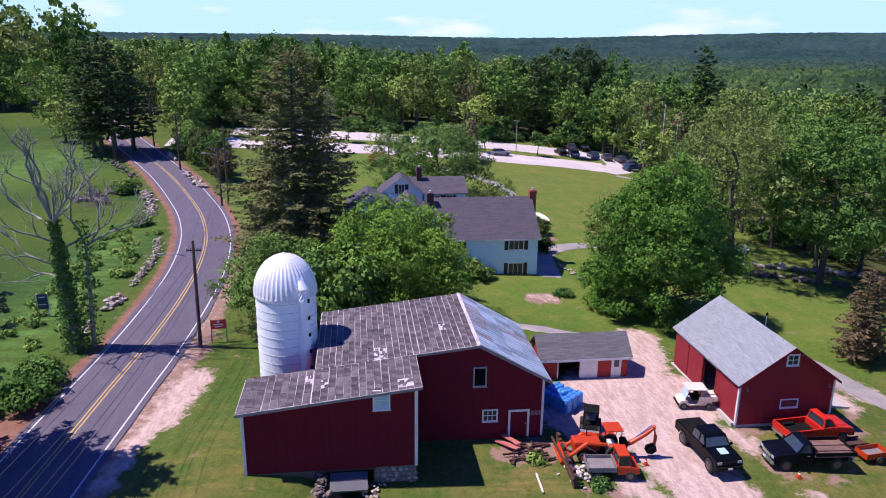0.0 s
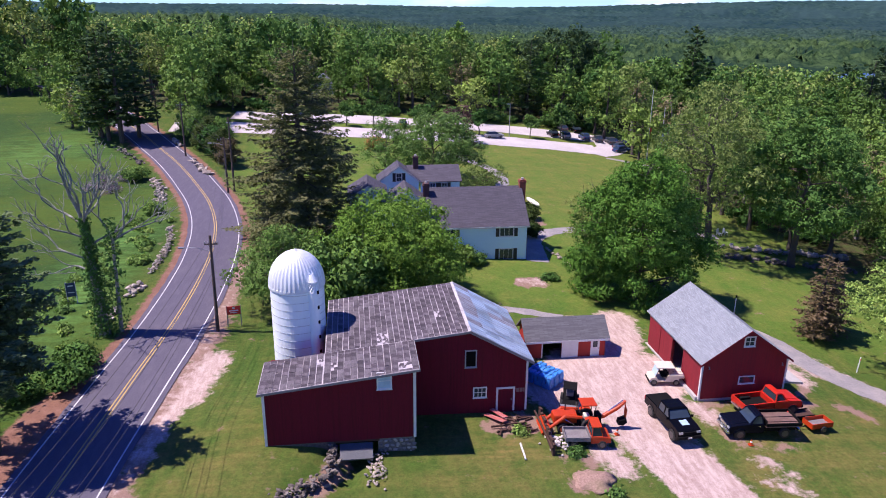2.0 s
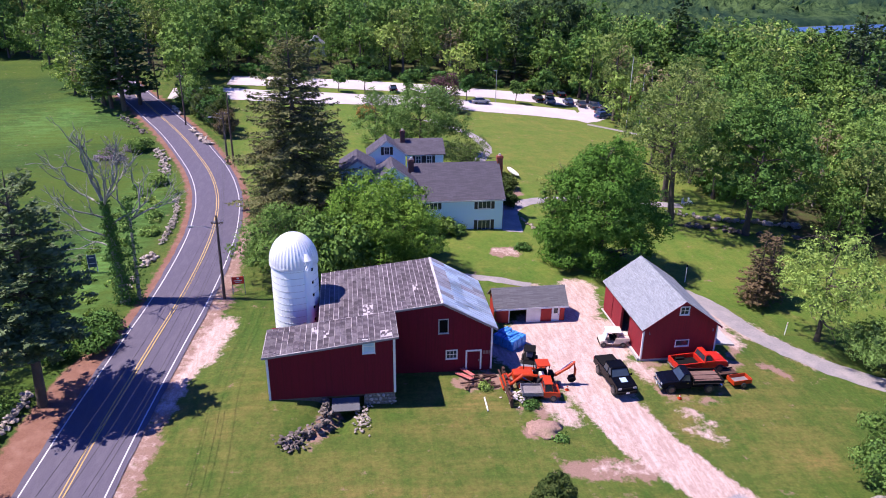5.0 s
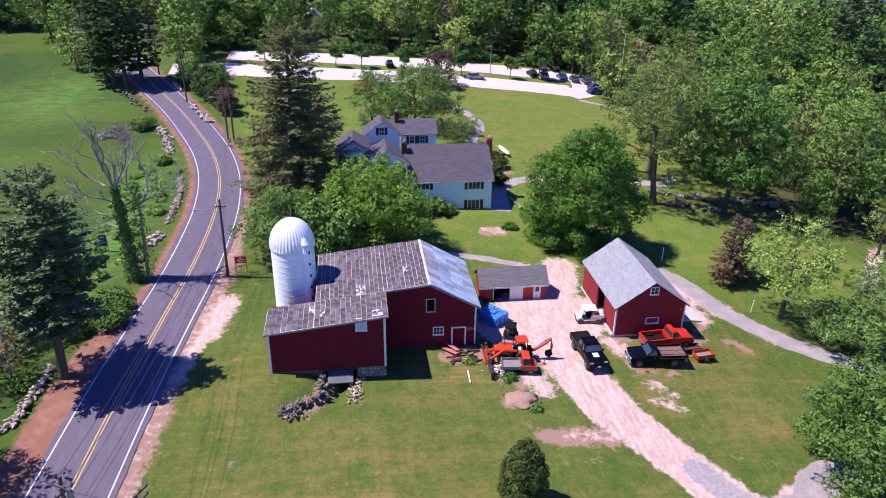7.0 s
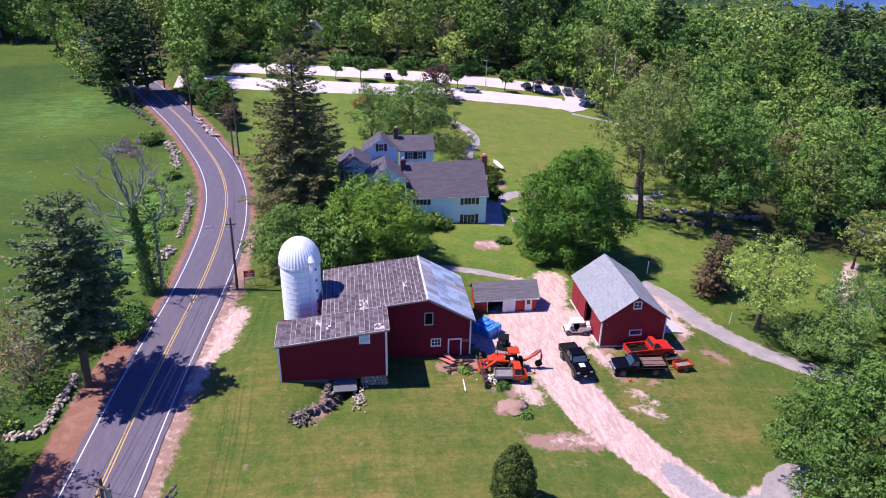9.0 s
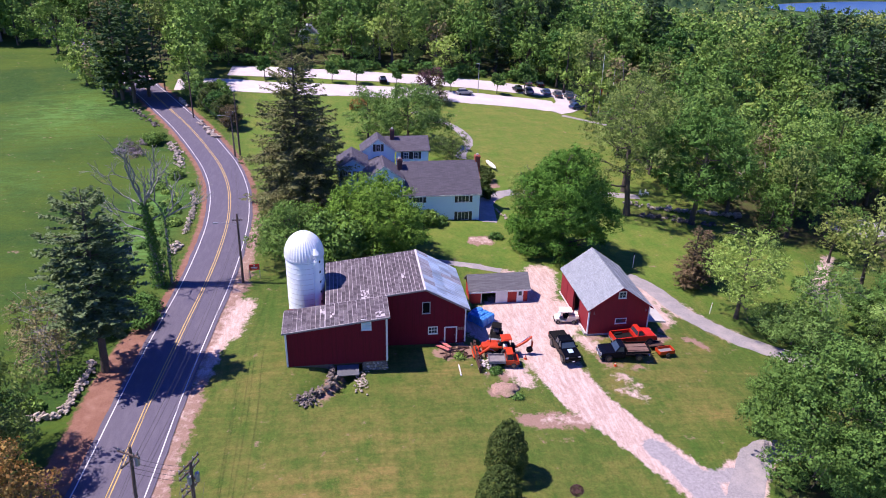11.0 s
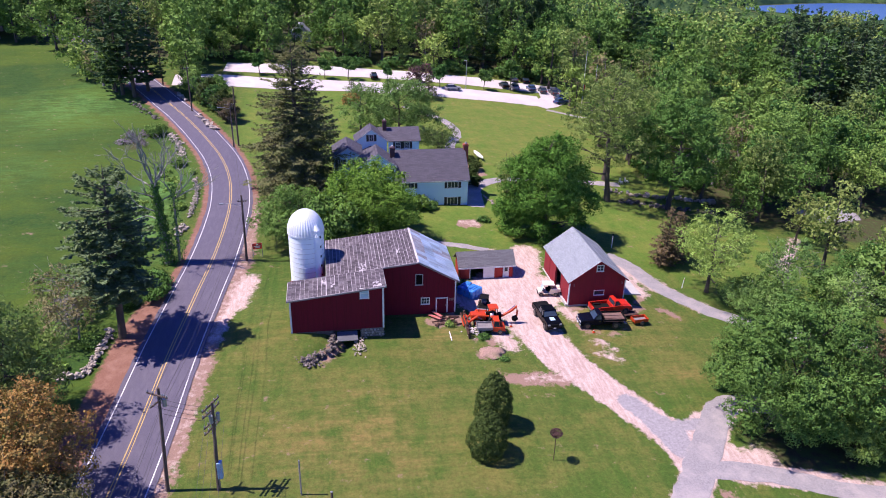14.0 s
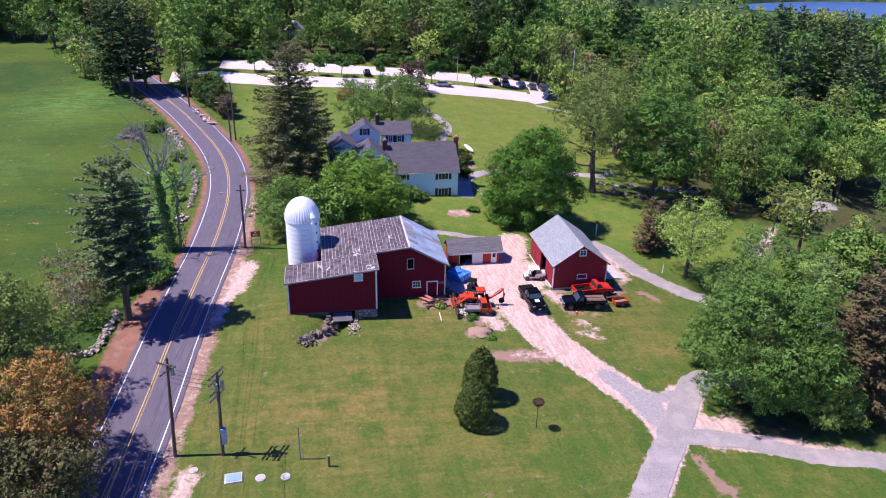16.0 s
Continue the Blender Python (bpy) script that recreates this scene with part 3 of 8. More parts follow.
def ground_material():
    m, nt, b = shader("grass_and_gravel")
    tc = nt.nodes.new("ShaderNodeTexCoord")
    v = tc.outputs["Object"]

    def mask(name, scale, spread):
        a = nt.nodes.new("ShaderNodeAttribute")
        a.attribute_name = name
        n = noise_of(nt, v, scale, 6.0, 0.7)
        s = math_of(nt, "ADD", a.outputs["Fac"], ramp(nt, n, 0.25, 0.75, -spread, spread))
        return ramp(nt, s, 0.36, 0.68)
    fine, mid, broad = noise_of(nt, v, 9.0, 6.0, 0.8), noise_of(nt, v, 0.8, 5.0, 0.65), noise_of(nt, v, 0.11, 4.0, 0.6)
    grass = mixc(nt, ramp(nt, fine, 0.3, 0.7), (0.016, 0.055, 0.008), (0.088, 0.152, 0.022))
    grass = mixc(nt, ramp(nt, mid, 0.4, 0.66, 0.0, 0.4), grass, (0.11, 0.14, 0.022))
    grass = mixc(nt, ramp(nt, broad, 0.45, 0.65, 0.0, 0.4), grass, (0.045, 0.115, 0.012))
    patch = noise_of(nt, v, 0.32, 6.0, 0.72)
    grass = mixc(nt, ramp(nt, patch, 0.48, 0.66, 0.0, 0.6), grass, (0.17, 0.15, 0.038))
    tuft = noise_of(nt, v, 3.0, 6.0, 0.85)
    grass = mixc(nt, ramp(nt, tuft, 0.48, 0.66, 0.0, 0.75), grass, (0.026, 0.066, 0.007))
    # faint mower lines, straight and uneven
    mow = node(nt, "ShaderNodeMapping", Rotation=(0, 0, 0.06), Scale=(1.0, 0.035, 1))
    nt.links.new(v, mow.inputs[0])
    lines = noise_of(nt, mow.outputs[0], 0.8, 5.0, 0.75)
    grass = mixc(nt, ramp(nt, lines, 0.46, 0.62, 0.0, 0.34), grass, (0.14, 0.145, 0.032))
    mow2 = node(nt, "ShaderNodeMapping", Rotation=(0, 0, 0.02), Scale=(0.06, 1.3, 1))
    nt.links.new(v, mow2.inputs[0])
    lines = noise_of(nt, mow2.outputs[0], 0.7, 5.0, 0.7)
    grass = mixc(nt, ramp(nt, lines, 0.46, 0.58, 0.0, 0.36), grass, (0.048, 0.1, 0.014))
    a = nt.nodes.new("ShaderNodeAttribute")
    a.attribute_name = "mown"
    lush = mixc(nt, ramp(nt, patch, 0.35, 0.65), (0.1, 0.2, 0.022), (0.19, 0.235, 0.04))
    grass = mixc(nt, math_of(nt, "MULTIPLY", a.outputs["Fac"], ramp(nt, fine, 0.3, 0.7, 0.25, 0.75)), grass, lush)
    a = nt.nodes.new("ShaderNodeAttribute")
    a.attribute_name = "dry"
    n = noise_of(nt, v, 0.35, 5.0, 0.7)
    n2 = noise_of(nt, v, 2.2, 5.0, 0.7)
    dryness = math_of(nt, "MULTIPLY", a.outputs["Fac"], ramp(nt, n, 0.36, 0.6))
    dryness = math_of(nt, "MULTIPLY", dryness, ramp(nt, n2, 0.25, 0.75, 0.4, 1.0))
    dryness = math_of(nt, "MULTIPLY", dryness, ramp(nt, lines, 0.4, 0.62, 1.0, 0.45))
    grass = mixc(nt, dryness, grass, (0.24, 0.165, 0.055))
    a = nt.nodes.new("ShaderNodeAttribute")
    a.attribute_name = "meadow"
    field = mixc(nt, ramp(nt, mid, 0.3, 0.7), (0.015, 0.048, 0.008), (0.036, 0.083, 0.011))
    field = mixc(nt, ramp(nt, fine, 0.3, 0.7, 0.0, 0.6), field, (0.015, 0.047, 0.007))
    field = mixc(nt, ramp(nt, tuft, 0.48, 0.66, 0.0, 0.7), field, (0.066, 0.125, 0.014))
    field = mixc(nt, ramp(nt, broad, 0.5, 0.66, 0.0, 0.6), field, (0.075, 0.105, 0.01))
    mow3 = node(nt, "ShaderNodeMapping", Rotation=(0, 0, -0.25), Scale=(0.3, 1.0, 1))
    nt.links.new(v, mow3.inputs[0])
    swathe, wisp = noise_of(nt, mow3.outputs[0], 0.06, 4.0, 0.6), noise_of(nt, mow3.outputs[0], 0.9, 6.0, 0.8)
    field = mixc(nt, ramp(nt, swathe, 0.44, 0.58, 0.0, 0.85), field, (0.066, 0.108, 0.01))
    field = mixc(nt, ramp(nt, wisp, 0.46, 0.62, 0.0, 0.5), field, (0.03, 0.085, 0.014))
    a2 = nt.nodes.new("ShaderNodeAttribute")
    a2.attribute_name = "rough_grass"
    field = mixc(nt, math_of(nt, "MULTIPLY", a2.outputs["Fac"], ramp(nt, wisp, 0.44, 0.6, 0.15, 0.8)), field, (0.1, 0.225, 0.045))
    grass = mixc(nt, a.outputs["Fac"], grass, field)
    grain = noise_of(nt, v, 2.4, 8.0, 0.9)
    shade_ = nt.nodes.new("ShaderNodeHueSaturation")
    nt.links.new(ramp(nt, grain, 0.34, 0.66, 0.68, 1.3), shade_.inputs["Value"])
    nt.links.new(grass, shade_.inputs["Color"])
    grass = shade_.outputs[0]
    soil = mixc(nt, ramp(nt, fine, 0.3, 0.7), (0.33, 0.215, 0.165), (0.19, 0.12, 0.09))
    stones = mixc(nt, ramp(nt, fine, 0.25, 0.75), (0.3, 0.21, 0.175), (0.57, 0.44, 0.385))
    stones = mixc(nt, ramp(nt, mid, 0.4, 0.7, 0.0, 0.75), stones, (0.38, 0.265, 0.22))
    mp = node(nt, "ShaderNodeMapping", Rotation=(0, 0, 0.35), Scale=(2.6, 0.55, 1))
    nt.links.new(v, mp.inputs[0])
    streak, clod = noise_of(nt, mp.outputs[0], 0.9, 6.0, 0.75), noise_of(nt, v, 3.2, 6.0, 0.8)
    stones = mixc(nt, ramp(nt, streak, 0.42, 0.62, 0.0, 0.7), stones, (0.64, 0.51, 0.455))
    stones = mixc(nt, ramp(nt, clod, 0.5, 0.68, 0.0, 0.65), stones, (0.29, 0.195, 0.16))
    needles = mixc(nt, ramp(nt, fine, 0.3, 0.7), (0.28, 0.14, 0.095), (0.15, 0.078, 0.055))
    needles = mixc(nt, ramp(nt, mid, 0.45, 0.7, 0.0, 0.5), needles, (0.33, 0.19, 0.14))
    col = mixc(nt, mask("litter", 1.4, 0.35), grass, needles)
    floor_ = mixc(nt, ramp(nt, fine, 0.3, 0.7), (0.03, 0.042, 0.014), (0.09, 0.062, 0.034))
    floor_ = mixc(nt, ramp(nt, mid, 0.42, 0.6), floor_, (0.055, 0.085, 0.02))
    col = mixc(nt, mask("forest_floor", 0.7, 0.3), col, floor_)
    col = mixc(nt, mask("dirt", 0.8, 0.75), col, soil)
    col = mixc(nt, mask("gravel", 1.3, 0.42), col, stones)
    grey = mixc(nt, ramp(nt, clod, 0.35, 0.65), (0.36, 0.34, 0.345), (0.22, 0.205, 0.21))
    col = mixc(nt, mask("paved", 1.6, 0.3), col, grey)
    nt.links.new(col, b.inputs["Base Color"])
    b.inputs["Roughness"].default_value, b.inputs["Specular IOR Level"].default_value = 0.95, 0.2
    bump_of(nt, b, fine, 0.6, 0.05)
    return m


ground.data.materials.append(ground_material())

road = strip("road", ROAD_LINE, -3.45, 3.45, ASPHALT, 0.06, 6, 0.06, 0.05)
tagged(road, "grey asphalt country road with painted lines", "road", kind="structure")
for off, wid, mat_, lab in ((-2.98, 0.11, LINE_WHITE, "worn white edge line"), (2.98, 0.11, LINE_WHITE, "worn white edge line"),
                            (-0.14, 0.1, LINE_YELLOW, "yellow centre line"), (0.14, 0.1, LINE_YELLOW, "yellow centre line")):
    o = strip("road_marking", ROAD_LINE, off - wid / 2, off + wid / 2, mat_, 0.068, 1, 0.0, 0.05)
    o.parent = road
    tagged(o, lab)

for pts, half, lab in (([(-28, -52), (-14, -38), (3, -20), (19.5, 0), (24.9, 7.1), (29.8, 13), (34.4, 19), (36.8, 21.4), (40, 22), (44, 21)], 1.4, "worn grey asphalt driveway between lawns"),
                       ([(30.5, 12.6), (36, 11.7), (43, 8.9), (50, 7.8), (60, 4.5), (75, -3)], 1.1, "grey driveway branch past the trees"),
                       ([(37, 57), (39.3, 53.5), (41, 47.5), (44.8, 42.3), (49.5, 38.3), (56, 35), (64, 33)], 1.35, "grey drive curving behind the garage"),
                       ([(2, 63.8), (7, 62.4), (11.9, 61), (15.7, 60), (19.4, 58.4)], 0.6, "narrow grey path past the barn"),
                       ([(21.2, 74.6), (21.8, 79), (22.5, 83), (25.5, 86.6), (31, 88.2), (40, 89), (52, 88)], 1.1, "asphalt path beside the farmhouse"),
                       ([(15.5, 134), (19.6, 129.8), (23.2, 124.2), (24.9, 118.4), (24.6, 113.6), (22.6, 108.6), (21.4, 104)], 1.0, "pale path through the lawn behind the house"),
                       ([(53, 139.5), (60, 136), (72, 131)], 0.7, "pale path along the lawn")):
    tagged(strip("driveway", spline(pts, 0.8), -half, half, DRIVE_GREY, 0.014 + 0.004 * len(pts), 4, 0.12), lab, "driveway", kind="structure")
tagged(strip("pavement", spline([(20.9, 74.9), (21.1, 77), (21.2, 81), (21.3, 85)], 0.8), -1.3, 1.5, DRIVE_GREY, 0.042, 4, 0.05), "dark asphalt apron beside the farmhouse", "pavement", kind="structure")
for pts, half in (([(-40, 151), (-30, 151.5), (-15, 149.4), (-3.8, 149.5), (23.7, 149.4), (53.7, 147.4)], 4.9), ([(-29, 164.5), (-3.4, 164), (35.6, 163), (64, 160)], 4.7),
                  ([(51, 143), (58, 150), (60, 163)], 3.4)):
    tagged(strip("parking_lot", spline(pts, 1.5), -half, half, LOT, 0.07 if half > 4.8 else 0.08 if half > 4 else 0.09, 6, 0.15), "pale sunlit parking lot strip beyond the lawn", "parking lot", kind="structure")

# pond and the far hills
wa = []
rng = np.random.default_rng(5)
for k in range(40):
    t = k / 40 * math.tau
    r = 1 + 0.12 * math.sin(3 * t + 1) + 0.08 * math.sin(5 * t)
    wa.append((508 + 150 * r * math.cos(t), 520 + 76 * r * math.sin(t), -19.3))
WATER, wnt, wb = shader("pond_water")
wtc = wnt.nodes.new("ShaderNodeTexCoord")
wb.inputs["Base Color"].default_value = (0.01, 0.05, 0.2, 1)
wb.inputs["Roughness"].default_value = 0.35
wb.inputs["Specular IOR Level"].default_value = 0.25
bump_of(wnt, wb, noise_of(wnt, wtc.outputs["Object"], 0.6, 4.0), 0.3, 0.3)
tagged(quads_object("water", wa, [tuple(range(40))], WATER), "blue pond beyond the woods", "water", kind="structure")


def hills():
    m, nt, b = shader("hazed_far_hills")
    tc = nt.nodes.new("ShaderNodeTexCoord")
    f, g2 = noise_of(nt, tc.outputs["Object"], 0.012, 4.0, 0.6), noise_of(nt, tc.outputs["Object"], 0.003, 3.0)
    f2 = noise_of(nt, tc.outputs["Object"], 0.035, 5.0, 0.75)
    # the haze over these far woods is mixed into their blue-green base colours
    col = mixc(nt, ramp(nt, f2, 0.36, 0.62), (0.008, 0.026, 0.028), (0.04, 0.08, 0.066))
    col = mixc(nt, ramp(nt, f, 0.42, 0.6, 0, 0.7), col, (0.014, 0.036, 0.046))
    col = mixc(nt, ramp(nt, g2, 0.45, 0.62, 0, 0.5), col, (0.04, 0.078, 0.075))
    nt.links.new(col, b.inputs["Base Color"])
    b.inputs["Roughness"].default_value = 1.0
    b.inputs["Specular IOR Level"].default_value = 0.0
    rng = np.random.default_rng(21)
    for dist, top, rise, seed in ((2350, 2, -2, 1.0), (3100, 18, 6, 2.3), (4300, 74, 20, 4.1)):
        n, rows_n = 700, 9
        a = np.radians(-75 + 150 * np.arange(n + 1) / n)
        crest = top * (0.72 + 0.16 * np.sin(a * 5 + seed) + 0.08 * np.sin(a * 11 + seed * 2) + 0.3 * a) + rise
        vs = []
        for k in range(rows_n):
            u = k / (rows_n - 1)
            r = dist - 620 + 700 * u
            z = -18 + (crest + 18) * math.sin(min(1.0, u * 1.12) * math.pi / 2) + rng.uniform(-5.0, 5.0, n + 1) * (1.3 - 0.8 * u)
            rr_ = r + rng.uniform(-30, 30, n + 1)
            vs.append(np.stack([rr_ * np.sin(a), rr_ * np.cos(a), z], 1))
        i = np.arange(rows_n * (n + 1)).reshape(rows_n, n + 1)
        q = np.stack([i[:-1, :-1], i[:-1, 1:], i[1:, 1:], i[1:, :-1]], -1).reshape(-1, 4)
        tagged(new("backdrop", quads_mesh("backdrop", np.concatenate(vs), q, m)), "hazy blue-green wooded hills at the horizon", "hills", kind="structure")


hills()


def sky_backdrop():
    """The pale sky low over the horizon, all round."""
    m = bpy.data.materials.new("pale_sky")
    m.use_nodes = True
    nt = m.node_tree
    nt.nodes.remove(nt.nodes["Principled BSDF"])
    tc = nt.nodes.new("ShaderNodeTexCoord")
    mp = node(nt, "ShaderNodeMapping", Scale=(1, 1, 4.5))
    nt.links.new(tc.outputs["Object"], mp.inputs[0])
    cloud = noise_of(nt, mp.outputs[0], 0.0011, 5.0, 0.55)
    col = mixc(nt, ramp(nt, cloud, 0.52, 0.66, 0.0, 0.75), (0.47, 0.80, 0.93), (0.82, 0.92, 0.97))
    e = node(nt, "ShaderNodeEmission", Strength=1.16)
    nt.links.new(col, e.inputs[0])
    nt.links.new(e.outputs[0], nt.nodes["Material Output"].inputs[0])
    vs, fs = [], []
    for i in range(72):
        for z in (-40, 500, 1100):
            vs.append((4720 * math.sin(i * math.tau / 72), 4720 * math.cos(i * math.tau / 72), z))
    for i in range(72):
        for k in range(2):
            j = (i + 1) % 72
            fs.append((i * 3 + k, j * 3 + k, j * 3 + k + 1, i * 3 + k + 1))
    tagged(quads_object("backdrop", vs, fs, m), "pale cyan sky with thin white cloud", "sky", kind="structure")


sky_backdrop()

# ---- buildings ----


def slab(bm, corners, thick):
    """A flat board with the given four upper corners."""
    c = [Vector(p) for p in corners]
    n = (c[1] - c[0]).cross(c[3] - c[0]).normalized()
    if n.z < 0:
        n = -n
    top, low = [bm.verts.new(p) for p in c], [bm.verts.new(p - n * thick) for p in c]
    fs = [bm.faces.new(top), bm.faces.new(low[::-1])]
    for i in range(4):
        fs.append(bm.faces.new((top[i], low[i], low[(i + 1) % 4], top[(i + 1) % 4])))
    bmesh.ops.recalc_face_normals(bm, faces=fs)
    return bm


def window(parent, x0, x1, z0, z1, y, panes=(2, 2), frame_mat=None, glass=None, name="window", trim=0.1, shutters=False, face="y", sill=True):
    """A window in a wall that faces -y at y (or -x at x = y): frame, glass, bars, sill and shutters."""
    frame_mat, glass = frame_mat or WHITE_TRIM, glass or GLASS

    def put(bm):
        if face == "x":
            bm.transform(Matrix(((0, 1, 0, 0), (1, 0, 0, 0), (0, 0, 1, 0), (0, 0, 0, 1))))
            bmesh.ops.reverse_faces(bm, faces=bm.faces[:])
        return bm
    fr = bmesh.new()
    for a in ((x0 - trim, x1 + trim, z1, z1 + trim), (x0 - trim, x1 + trim, z0 - trim, z0), (x0 - trim, x0, z0, z1), (x1, x1 + trim, z0, z1)):
        box(fr, a[0], a[1], y - 0.05, y + 0.03, a[2], a[3])
    w = part(name, put(fr), frame_mat, parent, "", placed=True)
    part("pane", put(box(bmesh.new(), x0, x1, y - 0.012, y + 0.02, z0, z1)), glass, w, placed=True)
    for k in range(1, panes[0]):
        x = x0 + (x1 - x0) * k / panes[0]
        part("glazing_bar", put(box(bmesh.new(), x - 0.022, x + 0.022, y - 0.035, y - 0.012, z0, z1)), frame_mat, w, placed=True)
    for k in range(1, panes[1]):
        z = z0 + (z1 - z0) * k / panes[1]
        part("glazing_bar", put(box(bmesh.new(), x0, x1, y - 0.033, y - 0.012, z - 0.022, z + 0.022)), frame_mat, w, placed=True)
    if sill:
        part("sill", put(box(bmesh.new(), x0 - trim - 0.03, x1 + trim + 0.03, y - 0.1, y - 0.05, z0 - trim - 0.03, z0 - trim + 0.03)), frame_mat, w, placed=True)
    if shutters:
        for a in (x0 - trim - 0.47, x1 + trim + 0.02):
            sh = box(bmesh.new(), a, a + 0.45, y - 0.05, y - 0.004, z0 - 0.08, z1 + 0.08)
            for k in range(5):
                z = z0 + (z1 - z0) * (k + 0.5) / 5
                box(sh, a + 0.06, a + 0.39, y - 0.065, y - 0.05, z - 0.08, z + 0.06)
            part("shutter", put(sh), SHUTTER, w, "black louvred shutter", placed=True)
    return w


# barn: main block with a saltbox roof, and a low block to the front
B0, B1, BR, BF, BB = -4.1, 11.3, 6.7, 41.2, 50.9
LX0, LX1, LF, LB = -8.4, 2.1, 36.65, 41.35


def barn_roof_z(x):
    return 5.72 + (x + 8.3) * 0.114 if x <= BR else 7.43 - (x - BR) * 0.572


barn = thing("barn", 3, 44, 0, 0, "weathered dark-red barn with patched shingle and tin roof", "barn")
bm = bmesh.new()
prism(bm, [(LX1 - 0.1, 0.1), (B1, 0.1), (B1, barn_roof_z(B1) - 0.12), (BR, barn_roof_z(BR) - 0.12), (LX1 - 0.1, barn_roof_z(LX1 - 0.1) - 0.12)], BF, BF + 0.18)
part("front_wall", bm, RED_BARN, barn, placed=True)
bm = bmesh.new()
prism(bm, [(B0, 0.9), (B1, 0.0), (B1, barn_roof_z(B1) - 0.12), (BR, barn_roof_z(BR) - 0.12), (B0, barn_roof_z(B0) - 0.12)], BB - 0.18, BB)
part("back_wall", bm, RED_BARN, barn, placed=True)
part("side_wall", a_box(B0, B0 + 0.18, LB, BB - 0.18, 0.8, barn_roof_z(B0) - 0.14), RED_BARN, barn, placed=True)
part("side_wall", a_box(B1 - 0.18, B1, BF + 0.18, BB - 0.18, 0.0, barn_roof_z(B1) - 0.02), RED_BARN, barn, placed=True)
bm = bmesh.new()
prism(bm, [(LX0, 1.42), (LX1, 1.42), (LX1, barn_roof_z(LX1) - 0.12), (LX0, barn_roof_z(LX0) - 0.12)], LF, LF + 0.18)
part("low_front_wall", bm, RED_BARN, barn, "dark-red boarded front of the low block", placed=True)
part("side_wall", a_box(LX0, LX0 + 0.18, LF + 0.18, LB, 1.2, barn_roof_z(LX0) - 0.1), RED_BARN, barn, placed=True)
part("side_wall", a_box(LX1 - 0.18, LX1, LF + 0.18, BF, 1.42, barn_roof_z(LX1) - 0.14), RED_BARN, barn, placed=True)
part("side_wall", a_box(LX0 + 0.18, B0, LB - 0.18, LB, 1.0, barn_roof_z(LX0) - 0.05), RED_BARN, barn, placed=True)
for x0, x1, y0, y1, z0, z1 in ((LX0 - 0.05, LX0 + 0.13, LF - 0.04, LF, 1.4, barn_roof_z(LX0) - 0.1), (LX1 - 0.16, LX1 + 0.04, LF - 0.04, LF, 1.4, barn_roof_z(LX1) - 0.1),
                               (B1 - 0.12, B1 + 0.04, BF - 0.04, BF, 0.25, barn_roof_z(B1) - 0.1)):
    part("corner_board", a_box(x0, x1, y0, y1, z0, z1), WHITE_TRIM, barn, "peeling white corner board", placed=True)
# roof decks
bm = bmesh.new()
slab(bm, [(B0 - 0.15, BF - 0.25, barn_roof_z(B0 - 0.15)), (BR, BF - 0.25, barn_roof_z(BR)), (BR, BB + 0.3, barn_roof_z(BR)), (B0 - 0.15, BB + 0.3, barn_roof_z(B0 - 0.15))], 0.12)
deck_main = part("roof", bm, ROOF_FELT, barn, "roof deck with pale underlay between old shingles", placed=True)
bm = bmesh.new()
slab(bm, [(LX0 - 0.3, LF - 0.3, barn_roof_z(LX0 - 0.3) - 0.004), (LX1 + 0.3, LF - 0.3, barn_roof_z(LX1 + 0.3) - 0.004), (LX1 + 0.3, BF - 0.25, barn_roof_z(LX1 + 0.3) - 0.004), (LX0 - 0.3, BF - 0.25, barn_roof_z(LX0 - 0.3) - 0.004)], 0.12)
deck_low = part("low_roof", bm, ROOF_FELT, barn, "low roof deck with pale underlay", placed=True)
bm = bmesh.new()
slab(bm, [(BR, BF - 0.3, barn_roof_z(BR)), (B1 + 0.45, BF - 0.3, barn_roof_z(B1 + 0.45)), (B1 + 0.45, BB + 0.3, barn_roof_z(B1 + 0.45)), (BR, BB + 0.3, barn_roof_z(BR))], 0.1)
tin_roof = part("tin_roof", bm, TIN, barn, "pale weathered tin-covered slope", placed=True)
for (xa, ya, xb, yb) in ((LX0 - 0.32, LF - 0.33, LX1 + 0.32, LF - 0.33), (LX1 + 0.3, BF - 0.29, BR, BF - 0.29)):
    za, zb = barn_roof_z(xa), barn_roof_z(xb)
    bm = prism(bmesh.new(), [(xa, za - 0.17), (xb, zb - 0.17), (xb, zb + 0.015), (xa, za + 0.015)], ya - 0.03, ya + 0.01)
    part("verge_board", bm, surface("grey_verge", (0.3, 0.28, 0.28), (0.2, 0.18, 0.18), 4.0, 0.9), barn, placed=True)
bm = prism(bmesh.new(), [(BR, barn_roof_z(BR) - 0.2), (B1 + 0.45, barn_roof_z(B1 + 0.45) - 0.2), (B1 + 0.45, barn_roof_z(B1 + 0.45) + 0.01), (BR, barn_roof_z(BR) + 0.01)], BF - 0.34, BF - 0.305)
part("verge_board", bm, surface("peeling_verge", (0.36, 0.34, 0.35), (0.16, 0.13, 0.135), 5.0, 0.8, 0, 0.3, (0.15, 0.1, 0.1), 0.5), barn, "peeling pale verge board", placed=True)
bm = slab(bmesh.new(), [(BR - 0.16, BF - 0.3, barn_roof_z(BR - 0.16) + 0.05), (BR + 0.02, BF - 0.3, barn_roof_z(BR) + 0.06), (BR + 0.02, BB + 0.3, barn_roof_z(BR) + 0.06), (BR - 0.16, BB + 0.3, barn_roof_z(BR - 0.16) + 0.05)], 0.03)
